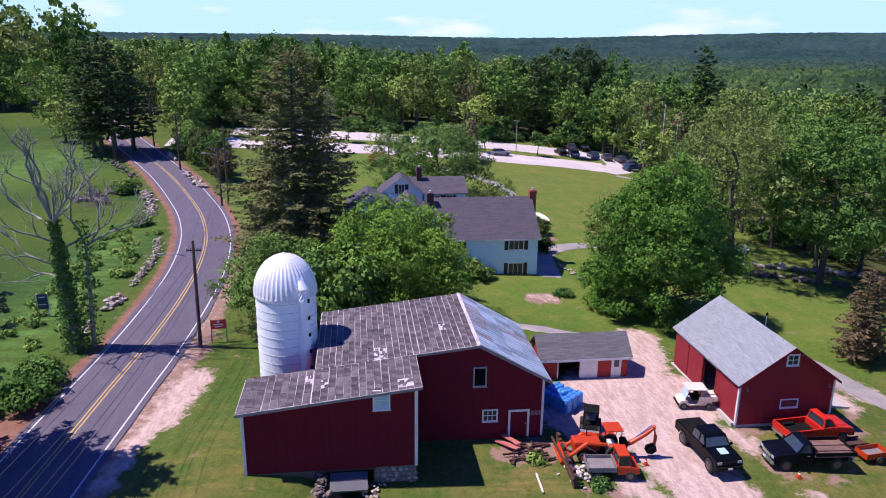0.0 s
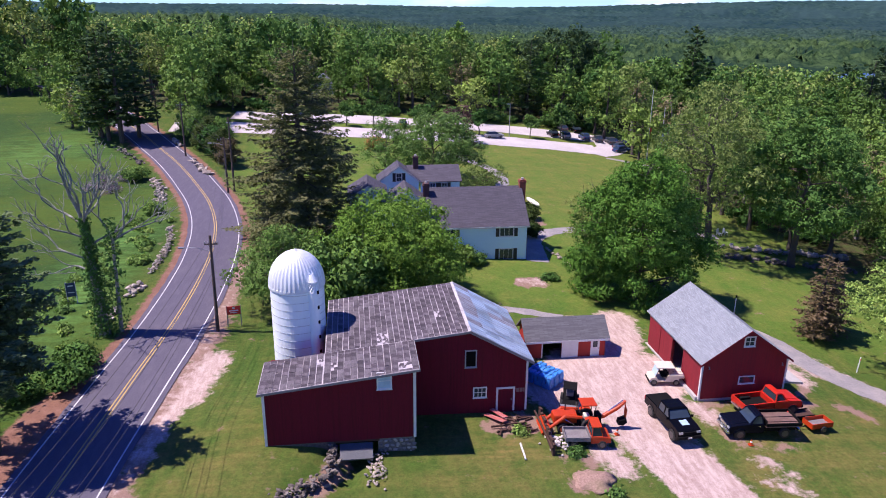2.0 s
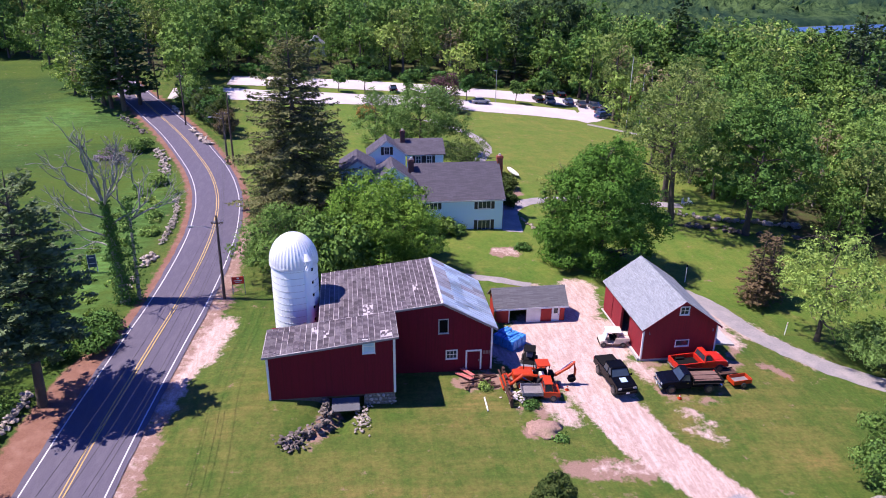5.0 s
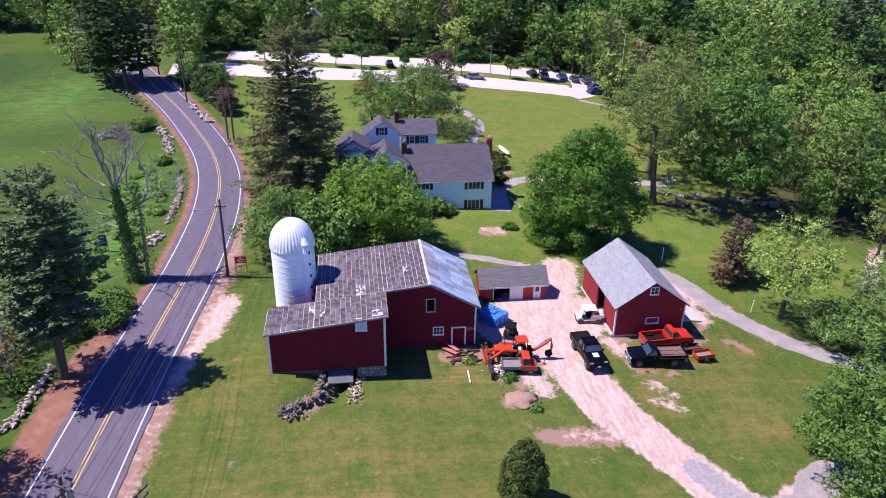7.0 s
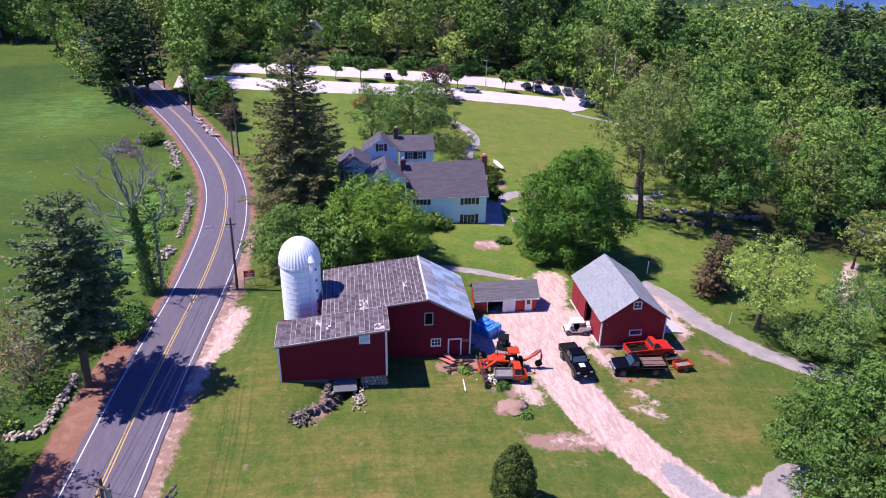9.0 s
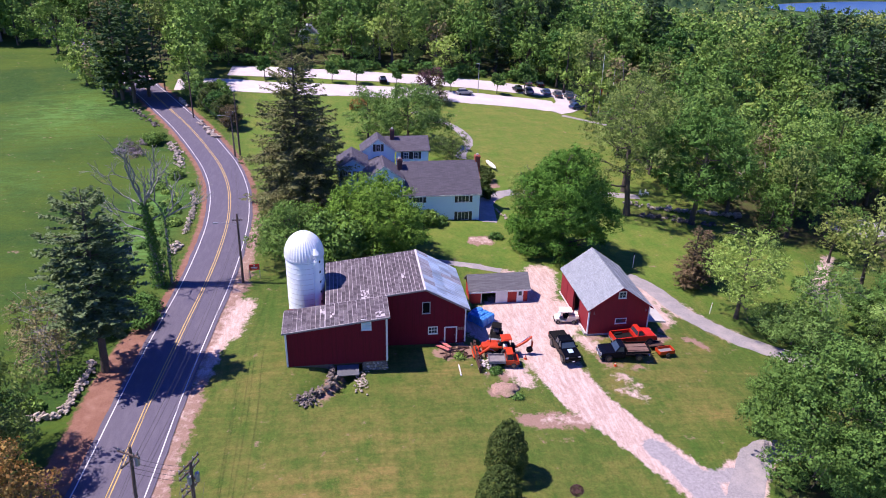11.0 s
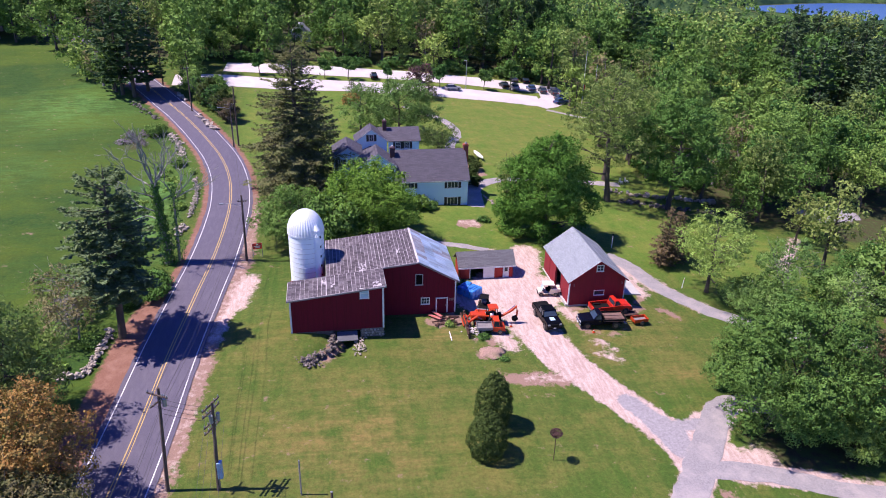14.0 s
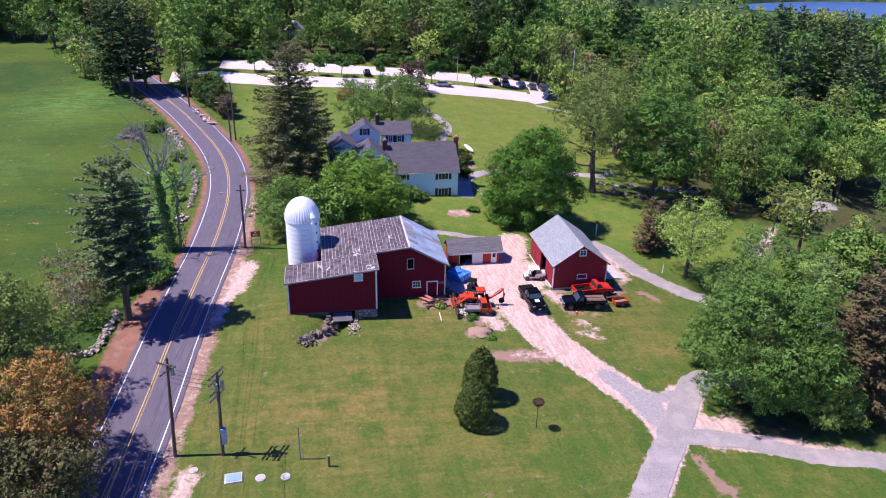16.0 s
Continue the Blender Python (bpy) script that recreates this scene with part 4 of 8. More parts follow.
part("ridge_board", bm, surface("peeling_ridge_paint", (0.7, 0.69, 0.68), (0.3, 0.27, 0.28), 4.0, 0.8, 0, 0.3, (0.2, 0.17, 0.17), 0.6), barn, "peeling white ridge board", placed=True)
# tin sheets with raised seams, some rusty
rng = random.Random(3)
RUSTY = surface("stained_tin", (0.5, 0.52, 0.57), (0.3, 0.28, 0.3), 2.0, 0.6, 0.3, 0.15, (0.2, 0.14, 0.13), 0.75, (0.5, 3, 1), 0.2)
PALE_TIN = surface("bright_tin", (0.66, 0.77, 0.88), (0.5, 0.6, 0.71), 2.0, 0.42, 0.4, 0.15, (0.36, 0.36, 0.4), 0.6, (0.5, 3, 1), 0.12)
cols, rows = 11, 4
for i in range(cols):
    ya = BF - 0.3 + (BB - BF + 0.6) * i / cols
    yb = BF - 0.3 + (BB - BF + 0.6) * (i + 1) / cols
    for k in range(rows):
        xa = BR + 0.04 + (B1 + 0.42 - BR) * k / rows
        xb = BR + 0.04 + (B1 + 0.42 - BR) * (k + 1) / rows + (0.1 if k < rows - 1 else 0)
        lift = 0.02 + 0.006 * (rows - k) + rng.uniform(0, 0.02)
        bm = slab(bmesh.new(), [(xa, ya + 0.01, barn_roof_z(xa) + lift + 0.01), (xb, ya + 0.01, barn_roof_z(xb) + lift), (xb, yb - 0.005, barn_roof_z(xb) + lift), (xa, yb - 0.005, barn_roof_z(xa) + lift + 0.01)], 0.012)
        for s in (0.05, 0.52):
            yy = ya + (yb - ya) * s
            slab(bm, [(xa, yy, barn_roof_z(xa) + lift + 0.04), (xb, yy, barn_roof_z(xb) + lift + 0.03), (xb, yy + 0.05, barn_roof_z(xb) + lift + 0.03), (xa, yy + 0.05, barn_roof_z(xa) + lift + 0.04)], 0.03)
        part("tin_sheet", bm, RUSTY if rng.random() < (0.6 if k == 0 and i > 2 else 0.12) else (PALE_TIN if rng.random() < 0.75 else TIN), tin_roof, placed=True)
# windows and doors of the barn
# the loft opening is a black sheet on the wall, its inner shade painted
window(barn, 6.4, 7.15, 4.32, 5.62, BF, (1, 1), surface("grey_window_frame", (0.45, 0.43, 0.42), (0.3, 0.28, 0.28), 5.0, 0.8), DARK_IN, "loft_opening", 0.09)
window(barn, 7.1, 8.0, 1.62, 2.38, BF, (3, 2), None, GLASS)
window(barn, -0.5, 0.36, 5.46, 6.58, LF, (1, 2), None, SKY_GLASS)
door = part("barn_door", a_box(9.0, 10.2, BF - 0.03, BF + 0.02, 0.3, 2.2), RED_BARN, barn, "plain dark-red boarded door", placed=True)
fr = bmesh.new()
for a in ((8.85, 9.0, 0.25, 2.35), (10.2, 10.35, 0.25, 2.35), (9.0, 10.2, 2.2, 2.35)):
    box(fr, a[0], a[1], BF - 0.06, BF, a[2], a[3])
part("door_frame", fr, WHITE_TRIM, door, "white door frame", placed=True)
part("latch", a_box(10.05, 10.12, BF - 0.07, BF - 0.03, 1.2, 1.32), GREY_STEEL, door, placed=True)
for k in range(3):
    part("patch_board", a_box(10.45 + k * 0.28, 10.68 + k * 0.28, BF - 0.02, BF, 1.85, 2.2), surface("faded_patch", (0.28, 0.16, 0.15), (0.2, 0.1, 0.1), 6.0, 0.8), barn, placed=True)


def stones(name, parent, spots, material, seed, flat=0.75):
    """Loose fieldstones, each a stone of its own, at (x, y, z, size)."""
    rng = random.Random(seed)
    shapes = []
    for k in range(6):
        bm = bmesh.new()
        bmesh.ops.create_icosphere(bm, subdivisions=1, radius=0.5)
        for v in bm.verts:
            v.co *= rng.uniform(0.66, 1.2)
            v.co.z *= flat
        me = bpy.data.meshes.new(name)
        bm.to_mesh(me)
        bm.free()
        me.materials.append(material)
        shapes.append(me)
    inv = world_of(parent).inverted()
    for x, y, z, s in spots:
        ob = new(name, rng.choice(shapes))
        ob.parent = parent
        ob.matrix_basis = inv @ pose(x, y, z, rng.uniform(-25, 25), rng.uniform(-25, 25), rng.uniform(0, 360)) @ Matrix.Diagonal((s * rng.uniform(0.9, 1.5), s * rng.uniform(0.8, 1.1), s * rng.uniform(0.7, 1.0), 1))


# foundation
rng = random.Random(8)
fd = part("foundation", a_box(-0.6, LX1 - 0.05, LF + 0.04, LF + 0.4, -0.3, 1.42), DARK_STONE, barn, "dry-laid fieldstone foundation", placed=True)
spots = []
for row in range(4):
    x = -0.55
    while x < LX1 - 0.15:
        s = rng.uniform(0.3, 0.45)
        spots.append((x + s / 2, LF + 0.06, 0.15 + row * 0.34 + rng.uniform(-0.03, 0.03), s))
        x += s
stones("foundation_stone", fd, spots, STONE, 2)
part("foundation", a_box(LX0 + 0.03, -3.6, LF + 0.03, LF + 0.35, 0.4, 1.42), DARK_STONE, barn, placed=True)
# added black sheet: the darkness of the cellar entry as colour
part("cellar_back", a_box(-3.6, -0.6, LF + 1.2, LF + 1.4, -0.6, 1.42), DARK_IN, barn, placed=True)
part("cellar_lintel", a_box(-3.7, -0.5, LF + 0.02, LF + 0.3, 1.25, 1.42), OLD_WOOD, barn, placed=True)
fd2 = part("main_foundation", a_box(LX1, B1 - 0.02, BF + 0.03, BF + 0.3, -0.5, 0.1), DARK_STONE, barn, placed=True)
stones("foundation_stone", fd2, [(LX1 + 0.3 + k * 0.36, BF - 0.02, 0.02 + rng.uniform(-0.05, 0.05), rng.uniform(0.28, 0.42)) for k in range(25)], DARK_STONE, 4)
bm = slab(bmesh.new(), [(-3.3, LF - 1.3, 0.75), (-1.0, LF - 1.3, 0.75), (-1.0, LF - 0.02, 1.2), (-3.3, LF - 0.02, 1.2)], 0.12)
hatch = part("cellar_hatch", bm, surface("dull_dark_steel", (0.11, 0.12, 0.14), (0.07, 0.075, 0.09), 3.0, 0.6, 0.2, 0.1, (0.16, 0.16, 0.17), 0.4), barn, "grey sheet-metal hatch over the cellar entry", placed=True)

# silo
silo = thing("silo", -6.45, 46.5, gz(-6.45, 46.5), 0, "tall white stave silo with a ribbed aluminium dome", "silo")
sz0 = gz(-6.45, 46.5)
SR, STOP, DTOP = 2.12, 9.75 - sz0, 12.5 - sz0
bm = bmesh.new()
tube(bm, [(0, 0, -0.4), (0, 0, STOP)], [SR, SR], 48)
part("stave_wall", bm, SILO_WHITE, silo, smooth=False)
for k in range(13):
    z = 0.7 + k * (STOP - 1.0) / 12
    bm = bmesh.new()
    n = 48
    ring = [[bm.verts.new(((SR + 0.002 + a) * math.cos(i * math.tau / n), (SR + 0.002 + a) * math.sin(i * math.tau / n), z + b)) for a, b in ((0, -0.018), (0.014, -0.018), (0.014, 0.018), (0, 0.018))] for i in range(n)]
    for i in range(n):
        for j in range(4):
            bm.faces.new((ring[i][j], ring[(i + 1) % n][j], ring[(i + 1) % n][(j + 1) % 4], ring[i][(j + 1) % 4]))
    h = part("hoop", bm, HOOP, silo, "steel hoop")
bm = bmesh.new()
gores, prof = 40, 12
rows_ = []
for j in range(prof + 1):
    a = j / prof * math.pi / 2
    r0, z = (SR + 0.08) * math.cos(a), STOP + (DTOP - STOP) * math.sin(a)
    row = []
    for i in range(gores * 2):
        r = r0 * (1.0 + (0.015 if i % 2 == 0 else -0.01)) if j < prof else 0.02
        row.append(bm.verts.new((r * math.cos(i * math.pi / gores), r * math.sin(i * math.pi / gores), z)))
    rows_.append(row)
for a, b in zip(rows_, rows_[1:]):
    for i in range(gores * 2):
        bm.faces.new((a[i], a[(i + 1) % (gores * 2)], b[(i + 1) % (gores * 2)], b[i]))
part("dome", bm, DOME, silo, "ribbed aluminium dome")
part("dome_rim", a_tube([(0, 0, STOP - 0.12), (0, 0, STOP + 0.06)], [SR + 0.1, SR + 0.1], 48), DOME, silo)
part("finial", a_tube([(0, 0, DTOP - 0.03), (0, 0, DTOP + 0.1)], [0.2, 0.06], 12), DOME, silo)
ca = radians(-52)
cx_, cy_ = math.cos(ca) * (SR + 0.12), math.sin(ca) * (SR + 0.12)
chute = part("chute", a_tube([(cx_, cy_, -0.3), (cx_, cy_, STOP - 0.1)], [0.42, 0.42], 16), SILO_WHITE, silo, "white filling chute")
part("chute_hood", a_tube([(cx_, cy_, STOP - 0.1), (cx_, cy_, STOP + 0.7), (cx_ * 0.9, cy_ * 0.9, STOP + 1.25)], [0.46, 0.4, 0.2], 12), DOME, chute)
# black plates on the chute, coloured as the shade in its holes
for k in range(5):
    z = 3.6 + k * 1.25
    part("chute_hole", box(bmesh.new(), -0.09, 0.09, -0.03, 0.03, -0.13, 0.13, 0, pose(cx_ + 0.43 * math.cos(ca + 0.25), cy_ + 0.43 * math.sin(ca + 0.25), z, 0, 0, math.degrees(ca + 0.25) + 90)), DARK_IN, chute)


def gable_house(name, x0, x1, y0, y1, z0, eave, ridge, axis, wall_mat, roof_mat, label, category, over=0.3, holes_front=(), holes_left=(), trim=True):
    """A house or shed with a gable roof whose ridge runs along axis; holes go right through the walls."""
    h = thing(name, (x0 + x1) / 2, (y0 + y1) / 2, z0, 0, label, category)
    t = 0.15
    if axis == "y":
        xm = (x0 + x1) / 2
        s = (ridge - eave) / (xm - x0)
        for y, nm in ((y0, "front_wall"), (y1 - t, "back_wall")):
            bm = holed_wall(bmesh.new(), "x", y, t, x0, x1, z0, eave, holes_front if nm == "front_wall" else ())
            prism(bm, [(x0, eave), (x1, eave), (xm, ridge)], y, y + t)
            part(nm, bm, wall_mat, h, placed=True)
        part("left_wall", holed_wall(bmesh.new(), "y", x0, t, y0 + t, y1 - t, z0, eave, holes_left), wall_mat, h, placed=True)
        part("right_wall", holed_wall(bmesh.new(), "y", x1 - t, t, y0 + t, y1 - t, z0, eave), wall_mat, h, placed=True)
        for sx, xe in ((1, x0 - over), (-1, x1 + over)):
            ze = ridge + 0.12 - s * (xm - x0 + over)
            bm = slab(bmesh.new(), [(xe, y0 - over, ze), (xm, y0 - over, ridge + 0.12), (xm, y1 + over, ridge + 0.12), (xe, y1 + over, ze)], 0.12)
            roof_uv(part("roof_slope", bm, roof_mat, h, placed=True), "y")
            if trim:
                bm = prism(bmesh.new(), [(xe, ze - 0.2), (xm, ridge - 0.08), (xm, ridge + 0.1), (xe, ze - 0.02)], y0 - over - 0.025, y0 - over - 0.003)
                part("verge_board", bm, wall_mat if trim == 2 else WHITE_TRIM, h, placed=True)
    else:
        ym = (y0 + y1) / 2
        s = (ridge - eave) / (ym - y0)
        for x, nm in ((x0, "left_wall"), (x1 - t, "right_wall")):
            bm = holed_wall(bmesh.new(), "y", x, t, y0, y1, z0, eave)
            prism(bm, [(y0, eave), (y1, eave), (ym, ridge)], x, x + t, "x")
            part(nm, bm, wall_mat, h, placed=True)
        part("front_wall", holed_wall(bmesh.new(), "x", y0, t, x0 + t, x1 - t, z0, eave, holes_front), wall_mat, h, placed=True)
        part("back_wall", holed_wall(bmesh.new(), "x", y1 - t, t, x0 + t, x1 - t, z0, eave), wall_mat, h, placed=True)
        for ye in (y0 - over, y1 + over):
            ze = ridge + 0.12 - s * (ym - y0 + over)
            bm = slab(bmesh.new(), [(x0 - over, ye, ze), (x1 + over, ye, ze), (x1 + over, ym, ridge + 0.12), (x0 - over, ym, ridge + 0.12)], 0.12)
            roof_uv(part("roof_slope", bm, roof_mat, h, placed=True), "x")
            if trim and ye < y0:
                part("fascia", a_box(x0 - over, x1 + over, ye - 0.03, ye - 0.003, ze - 0.22, ze - 0.03), WHITE_TRIM, h, placed=True)
    return h


# red garage
G0, G1, GF, GB = 26.05, 33.5, 41.6, 52.1
gar = gable_house("garage", G0, G1, GF, GB, -0.1, 3.3, 5.95, "y", RED_WOOD, GARAGE_ROOF, "red wooden garage with grey shingle roof and open side door", "garage", 0.3,
                  (), ((45.0, 47.0, 0.0, 2.85),), 2)
window(gar, 29.5, 30.25, 4.62, 5.32, GF, (2, 2), trim=0.11)
window(gar, 29.45, 30.7, 1.2, 1.75, GF, (1, 1), trim=0.09)
for x0, x1 in ((G0 - 0.04, G0 + 0.1), (G1 - 0.1, G1 + 0.04)):
    part("corner_board", a_box(x0, x1, GF - 0.04, GF, -0.1, 3.2), WHITE_TRIM, gar, placed=True)
part("corner_board", a_box(G0 - 0.04, G0, GF, GF + 0.14, -0.1, 3.15), WHITE_TRIM, gar, placed=True)
part("corner_board", a_box(G0 - 0.03, G0, 44.85, 44.98, 0, 2.95), RED_WOOD, gar, placed=True)
part("sliding_door", a_box(G0 - 0.09, G0 - 0.03, 47.0, 49.4, 0.05, 2.9), RED_WOOD, gar, "red sliding door pushed open", placed=True)
part("sliding_door", a_box(G0 - 0.09, G0 - 0.03, 49.5, 51.8, 0.05, 2.9), RED_WOOD, gar, "red sliding door", placed=True)
part("door_track", a_box(G0 - 0.12, G0 - 0.02, 44.6, 51.9, 2.92, 3.0), GREY_STEEL, gar, placed=True)
part("foundation_sill", a_box(G0 - 0.25, G0 - 0.003, GF + 0.1, GB, -0.6, 0.04), CONCRETE, gar, "pale concrete sill", placed=True)
part("slab", a_box(G0 + 0.15, G1 - 0.15, GF + 0.15, GB - 0.15, -0.4, -0.02), CONCRETE, gar, placed=True)
part("footing", a_box(G0 + 0.01, G1 - 0.01, GF + 0.01, GF + 0.14, -1.2, -0.1), CONCRETE, gar, placed=True)
part("footing", a_box(G1 - 0.14, G1 - 0.01, GF + 0.15, GB - 0.01, -1.6, -0.1), CONCRETE, gar, placed=True)
ramp_ = slab(bmesh.new(), [(G1 + 0.02, 44.4, -0.25), (37.4, 44.4, -0.82), (37.4, 48.6, -0.82), (G1 + 0.02, 48.6, -0.25)], 0.4)
part("door_ramp", ramp_, CONCRETE, gar, "pale concrete ramp", placed=True)
part("wall_lamp", a_tube([(26.6, GF - 0.02, 2.9), (26.6, GF - 0.14, 2.85), (26.6, GF - 0.16, 2.7)], [0.03, 0.05, 0.08], 8), GREY_STEEL, gar, placed=True)
part("wall_lamp", a_tube([(33.0, GF - 0.02, 2.9), (33.0, GF - 0.14, 2.85), (33.0, GF - 0.16, 2.7)], [0.03, 0.05, 0.08], 8), GREY_STEEL, gar, placed=True)

# small shed
S0, S1, SF, SB = 13.5, 20.9, 49.9, 53.1
shed = gable_house("shed", S0, S1, SF, SB, -0.15, 2.05, 3.35, "x", RED_SHED, SHED_ROOF, "small red shed with grey roof and a white door", "shed", 0.3, ((14.95, 16.75, -0.15, 1.95), (19.5, 20.35, -0.1, 1.9)))
part("sliding_door", a_box(16.75, 18.3, SF - 0.07, SF - 0.01, -0.08, 1.93), WHITE_TRIM, shed, "white sliding door", placed=True)
d = part("door_leaf", a_box(19.5, 20.35, SF - 0.03, SF + 0.03, -0.08, 1.9), WHITE_TRIM, shed, "white panelled door with glass", placed=True)
part("pane", a_box(19.72, 20.14, SF - 0.045, SF - 0.03, 0.95, 1.7), GLASS, d, placed=True)
part("handle", a_box(20.24, 20.3, SF - 0.08, SF - 0.03, 0.8, 0.88), GREY_STEEL, d, placed=True)
part("post", a_box(14.85, 14.95, SF - 0.04, SF + 0.1, -0.15, 2.0), WHITE_TRIM, shed, placed=True)
part("floor_slab", a_box(S0 + 0.1, S1 - 0.1, SF + 0.1, SB - 0.1, -0.5, -0.08), CONCRETE, shed, placed=True)

# farmhouse: main block, two front gables, a wing and chimneys
house = gable_house("house", 7.6, 19.6, 75.6, 86.0, -0.2, 5.2, 8.85, "x", HOUSE_WHITE, HOUSE_ROOF, "large pale-blue clapboard farmhouse with dark shingle roofs", "house", 0.3)
for x0, x1, z0, z1, n in ((8.95, 10.5, 3.95, 5.0, 3), (16.2, 17.85, 3.8, 4.95, 3), (16.2, 17.85, 0.75, 2.05, 3)):
    window(house, x0, x1, z0, z1, 75.6, (n, 1), shutters=True)


def ell(x0, x1, y0, y1, z0, eave, ridge):
    """A gabled wing that is part of the house; the ridge runs front to back."""
    xm = (x0 + x1) / 2
    bm = holed_wall(bmesh.new(), "x", y0, 0.15, x0, x1, z0, eave)
    prism(bm, [(x0, eave), (x1, eave), (xm, ridge)], y0, y0 + 0.15)
    part("gable_wall", bm, HOUSE_WHITE, house, placed=True)
    for x in (x0, x1 - 0.15):
        part("side_wall", a_box(x, x + 0.15, y0 + 0.15, y1, z0, eave), HOUSE_WHITE, house, placed=True)
    s = (ridge - eave) / (xm - x0)
    for xe in (x0 - 0.3, x1 + 0.3):
        ze = ridge + 0.12 - s * (xm - x0 + 0.3)
        bm = slab(bmesh.new(), [(xe, y0 - 0.3, ze), (xm, y0 - 0.3, ridge + 0.12), (xm, y1, ridge + 0.12), (xe, y1, ze)], 0.12)
        roof_uv(part("roof_slope", bm, HOUSE_ROOF, house, placed=True), "y")
        bm = prism(bmesh.new(), [(xe, ze - 0.24), (xm, ridge - 0.12), (xm, ridge + 0.1), (xe, ze - 0.02)], y0 - 0.33, y0 - 0.303)
        part("verge_board", bm, WHITE_TRIM, house, placed=True)


ell(1.85, 7.55, 76.8, 82.0, 0.5, 7.53, 9.63)
ell(1.9, 7.6, 92.3, 96.5, 1.0, 7.24, 9.32)
ell(-2.3, 2.5, 83.3, 90.0, 0.5, 7.25, 8.7)
part("link_block", a_box(2.0, 7.4, 82.0, 92.3, 0.5, 5.0), HOUSE_WHITE, house, placed=True)
for xe_ in (1.7, 7.5):
    roof_uv(part("roof_slope", slab(bmesh.new(), [(xe_, 82.0, 4.98), (4.6, 82.0, 6.3), (4.6, 92.3, 6.3), (xe_, 92.3, 4.98)], 0.12), HOUSE_ROOF, house, placed=True), "y")
window(house, 4.3, 4.95, 7.75, 8.75, 76.8, (2, 2), glass=SKY_GLASS)
window(house, 6.05, 6.75, 5.7, 6.9, 76.8, (2, 2), shutters=True)
window(house, 4.4, 5.1, 7.2, 8.3, 92.3, (2, 2), shutters=True)
window(house, -1.5, -0.85, 5.4, 6.6, 83.3, (2, 2), shutters=True)
window(house, 0.65, 1.3, 5.4, 6.6, 83.3, (2, 2), shutters=True)
bm = holed_wall(bmesh.new(), "x", 92.6, 0.15, 7.9, 13.6, 1.0, 7.05)
part("wing_wall", bm, HOUSE_WHITE, house, placed=True)
part("wing_wall", prism(bmesh.new(), [(92.6, 1.0), (99.4, 1.0), (99.4, 7.05), (96, 8.7), (92.6, 7.05)], 13.45, 13.6, "x"), HOUSE_WHITE, house, placed=True)
for ye, ym in ((92.3, 96.0), (99.7, 96.0)):
    bm = slab(bmesh.new(), [(7.0, ye, 7.02), (13.9, ye, 7.02), (13.9, ym, 8.75), (6.0, ym, 8.75)], 0.12)
    roof_uv(part("roof_slope", bm, HOUSE_ROOF, house, placed=True), "x")
window(house, 9.3, 10.0, 5.6, 6.7, 92.6, (2, 2), shutters=True)
window(house, 11.0, 11.7, 5.6, 6.7, 92.6, (2, 2), shutters=True)


def chimney(x, y, z0, z1, mat_, w=0.35, label=""):
    bm = box(bmesh.new(), x - w, x + w, y - w, y + w, z0, z1)
    box(bm, x - w - 0.07, x + w + 0.07, y - w - 0.07, y + w + 0.07, z1 - 0.35, z1 - 0.15)
    c = part("chimney", bm, mat_, house, label, placed=True)
    part("flue", a_tube([(x, y, z1), (x, y, z1 + 0.25)], [w * 0.5, w * 0.45], 10), CONCRETE, c, placed=True)


chimney(7.35, 79.9, 6.5, 9.75, DARK_BRICK, 0.38, "sooty dark brick chimney")
chimney(20.0, 80.8, 0.0, 9.75, BRICK, 0.4, "red brick chimney")
chimney(7.4, 95.4, 7.5, 10.2, DARK_BRICK, 0.35, "dark brick chimney")

# far house among the trees
fh = gable_house("far_house", -13.0, -6.5, 203, 212, 5.0, 9.8, 13.0, "y", surface("grey_siding", (0.6, 0.64, 0.7), (0.52, 0.56, 0.6), 3.0, 0.6), GARAGE_ROOF, "grey house half hidden among forest trees", "house")
window(fh, -11.3, -10.1, 7.6, 9.0, 203, (2, 2))
window(fh, -9.2, -8.0, 7.6, 9.0, 203, (2, 2))

# ---- trees ----


def leaf_quads(points, normals, size, rng, wide=1.0, jitter=0.7):
    """One small four-cornered leaf clump at each point, turned roughly to its normal."""
    n = len(points)
    nn = normals + rng.normal(size=(n, 3)) * jitter
    nn /= np.linalg.norm(nn, axis=1)[:, None] + 1e-9
    u = np.cross(nn, rng.normal(size=(n, 3)))
    u /= np.linalg.norm(u, axis=1)[:, None] + 1e-9
    w = np.cross(nn, u)
    s = (size * rng.uniform(0.55, 1.25, n))[:, None]
    a, b = u * s * 0.5, w * s * 0.5 * wide
    bend = nn * s * 0.16
    v = np.stack([points - a - bend, points + b * 0.8, points + a - bend, points - b * 0.8], 1).reshape(-1, 3)
    return v, np.arange(n * 4).reshape(-1, 4)


def on_spheres(centres, radii, count, rng, inner=0.72):
    """Points on the outsides of overlapping clumps, with none deep inside another clump."""
    area = radii ** 2
    which = rng.choice(len(radii), size=count, p=area / area.sum())
    d = rng.normal(size=(count, 3))
    d /= np.linalg.norm(d, axis=1)[:, None]
    p = centres[which] + d * (radii[which] * rng.uniform(0.78, 1.06, count))[:, None]
    keep = np.ones(count, bool)
    for c, r in zip(centres, radii):
        keep &= np.linalg.norm(p - c, axis=1) > r * inner
    return p[keep], d[keep]


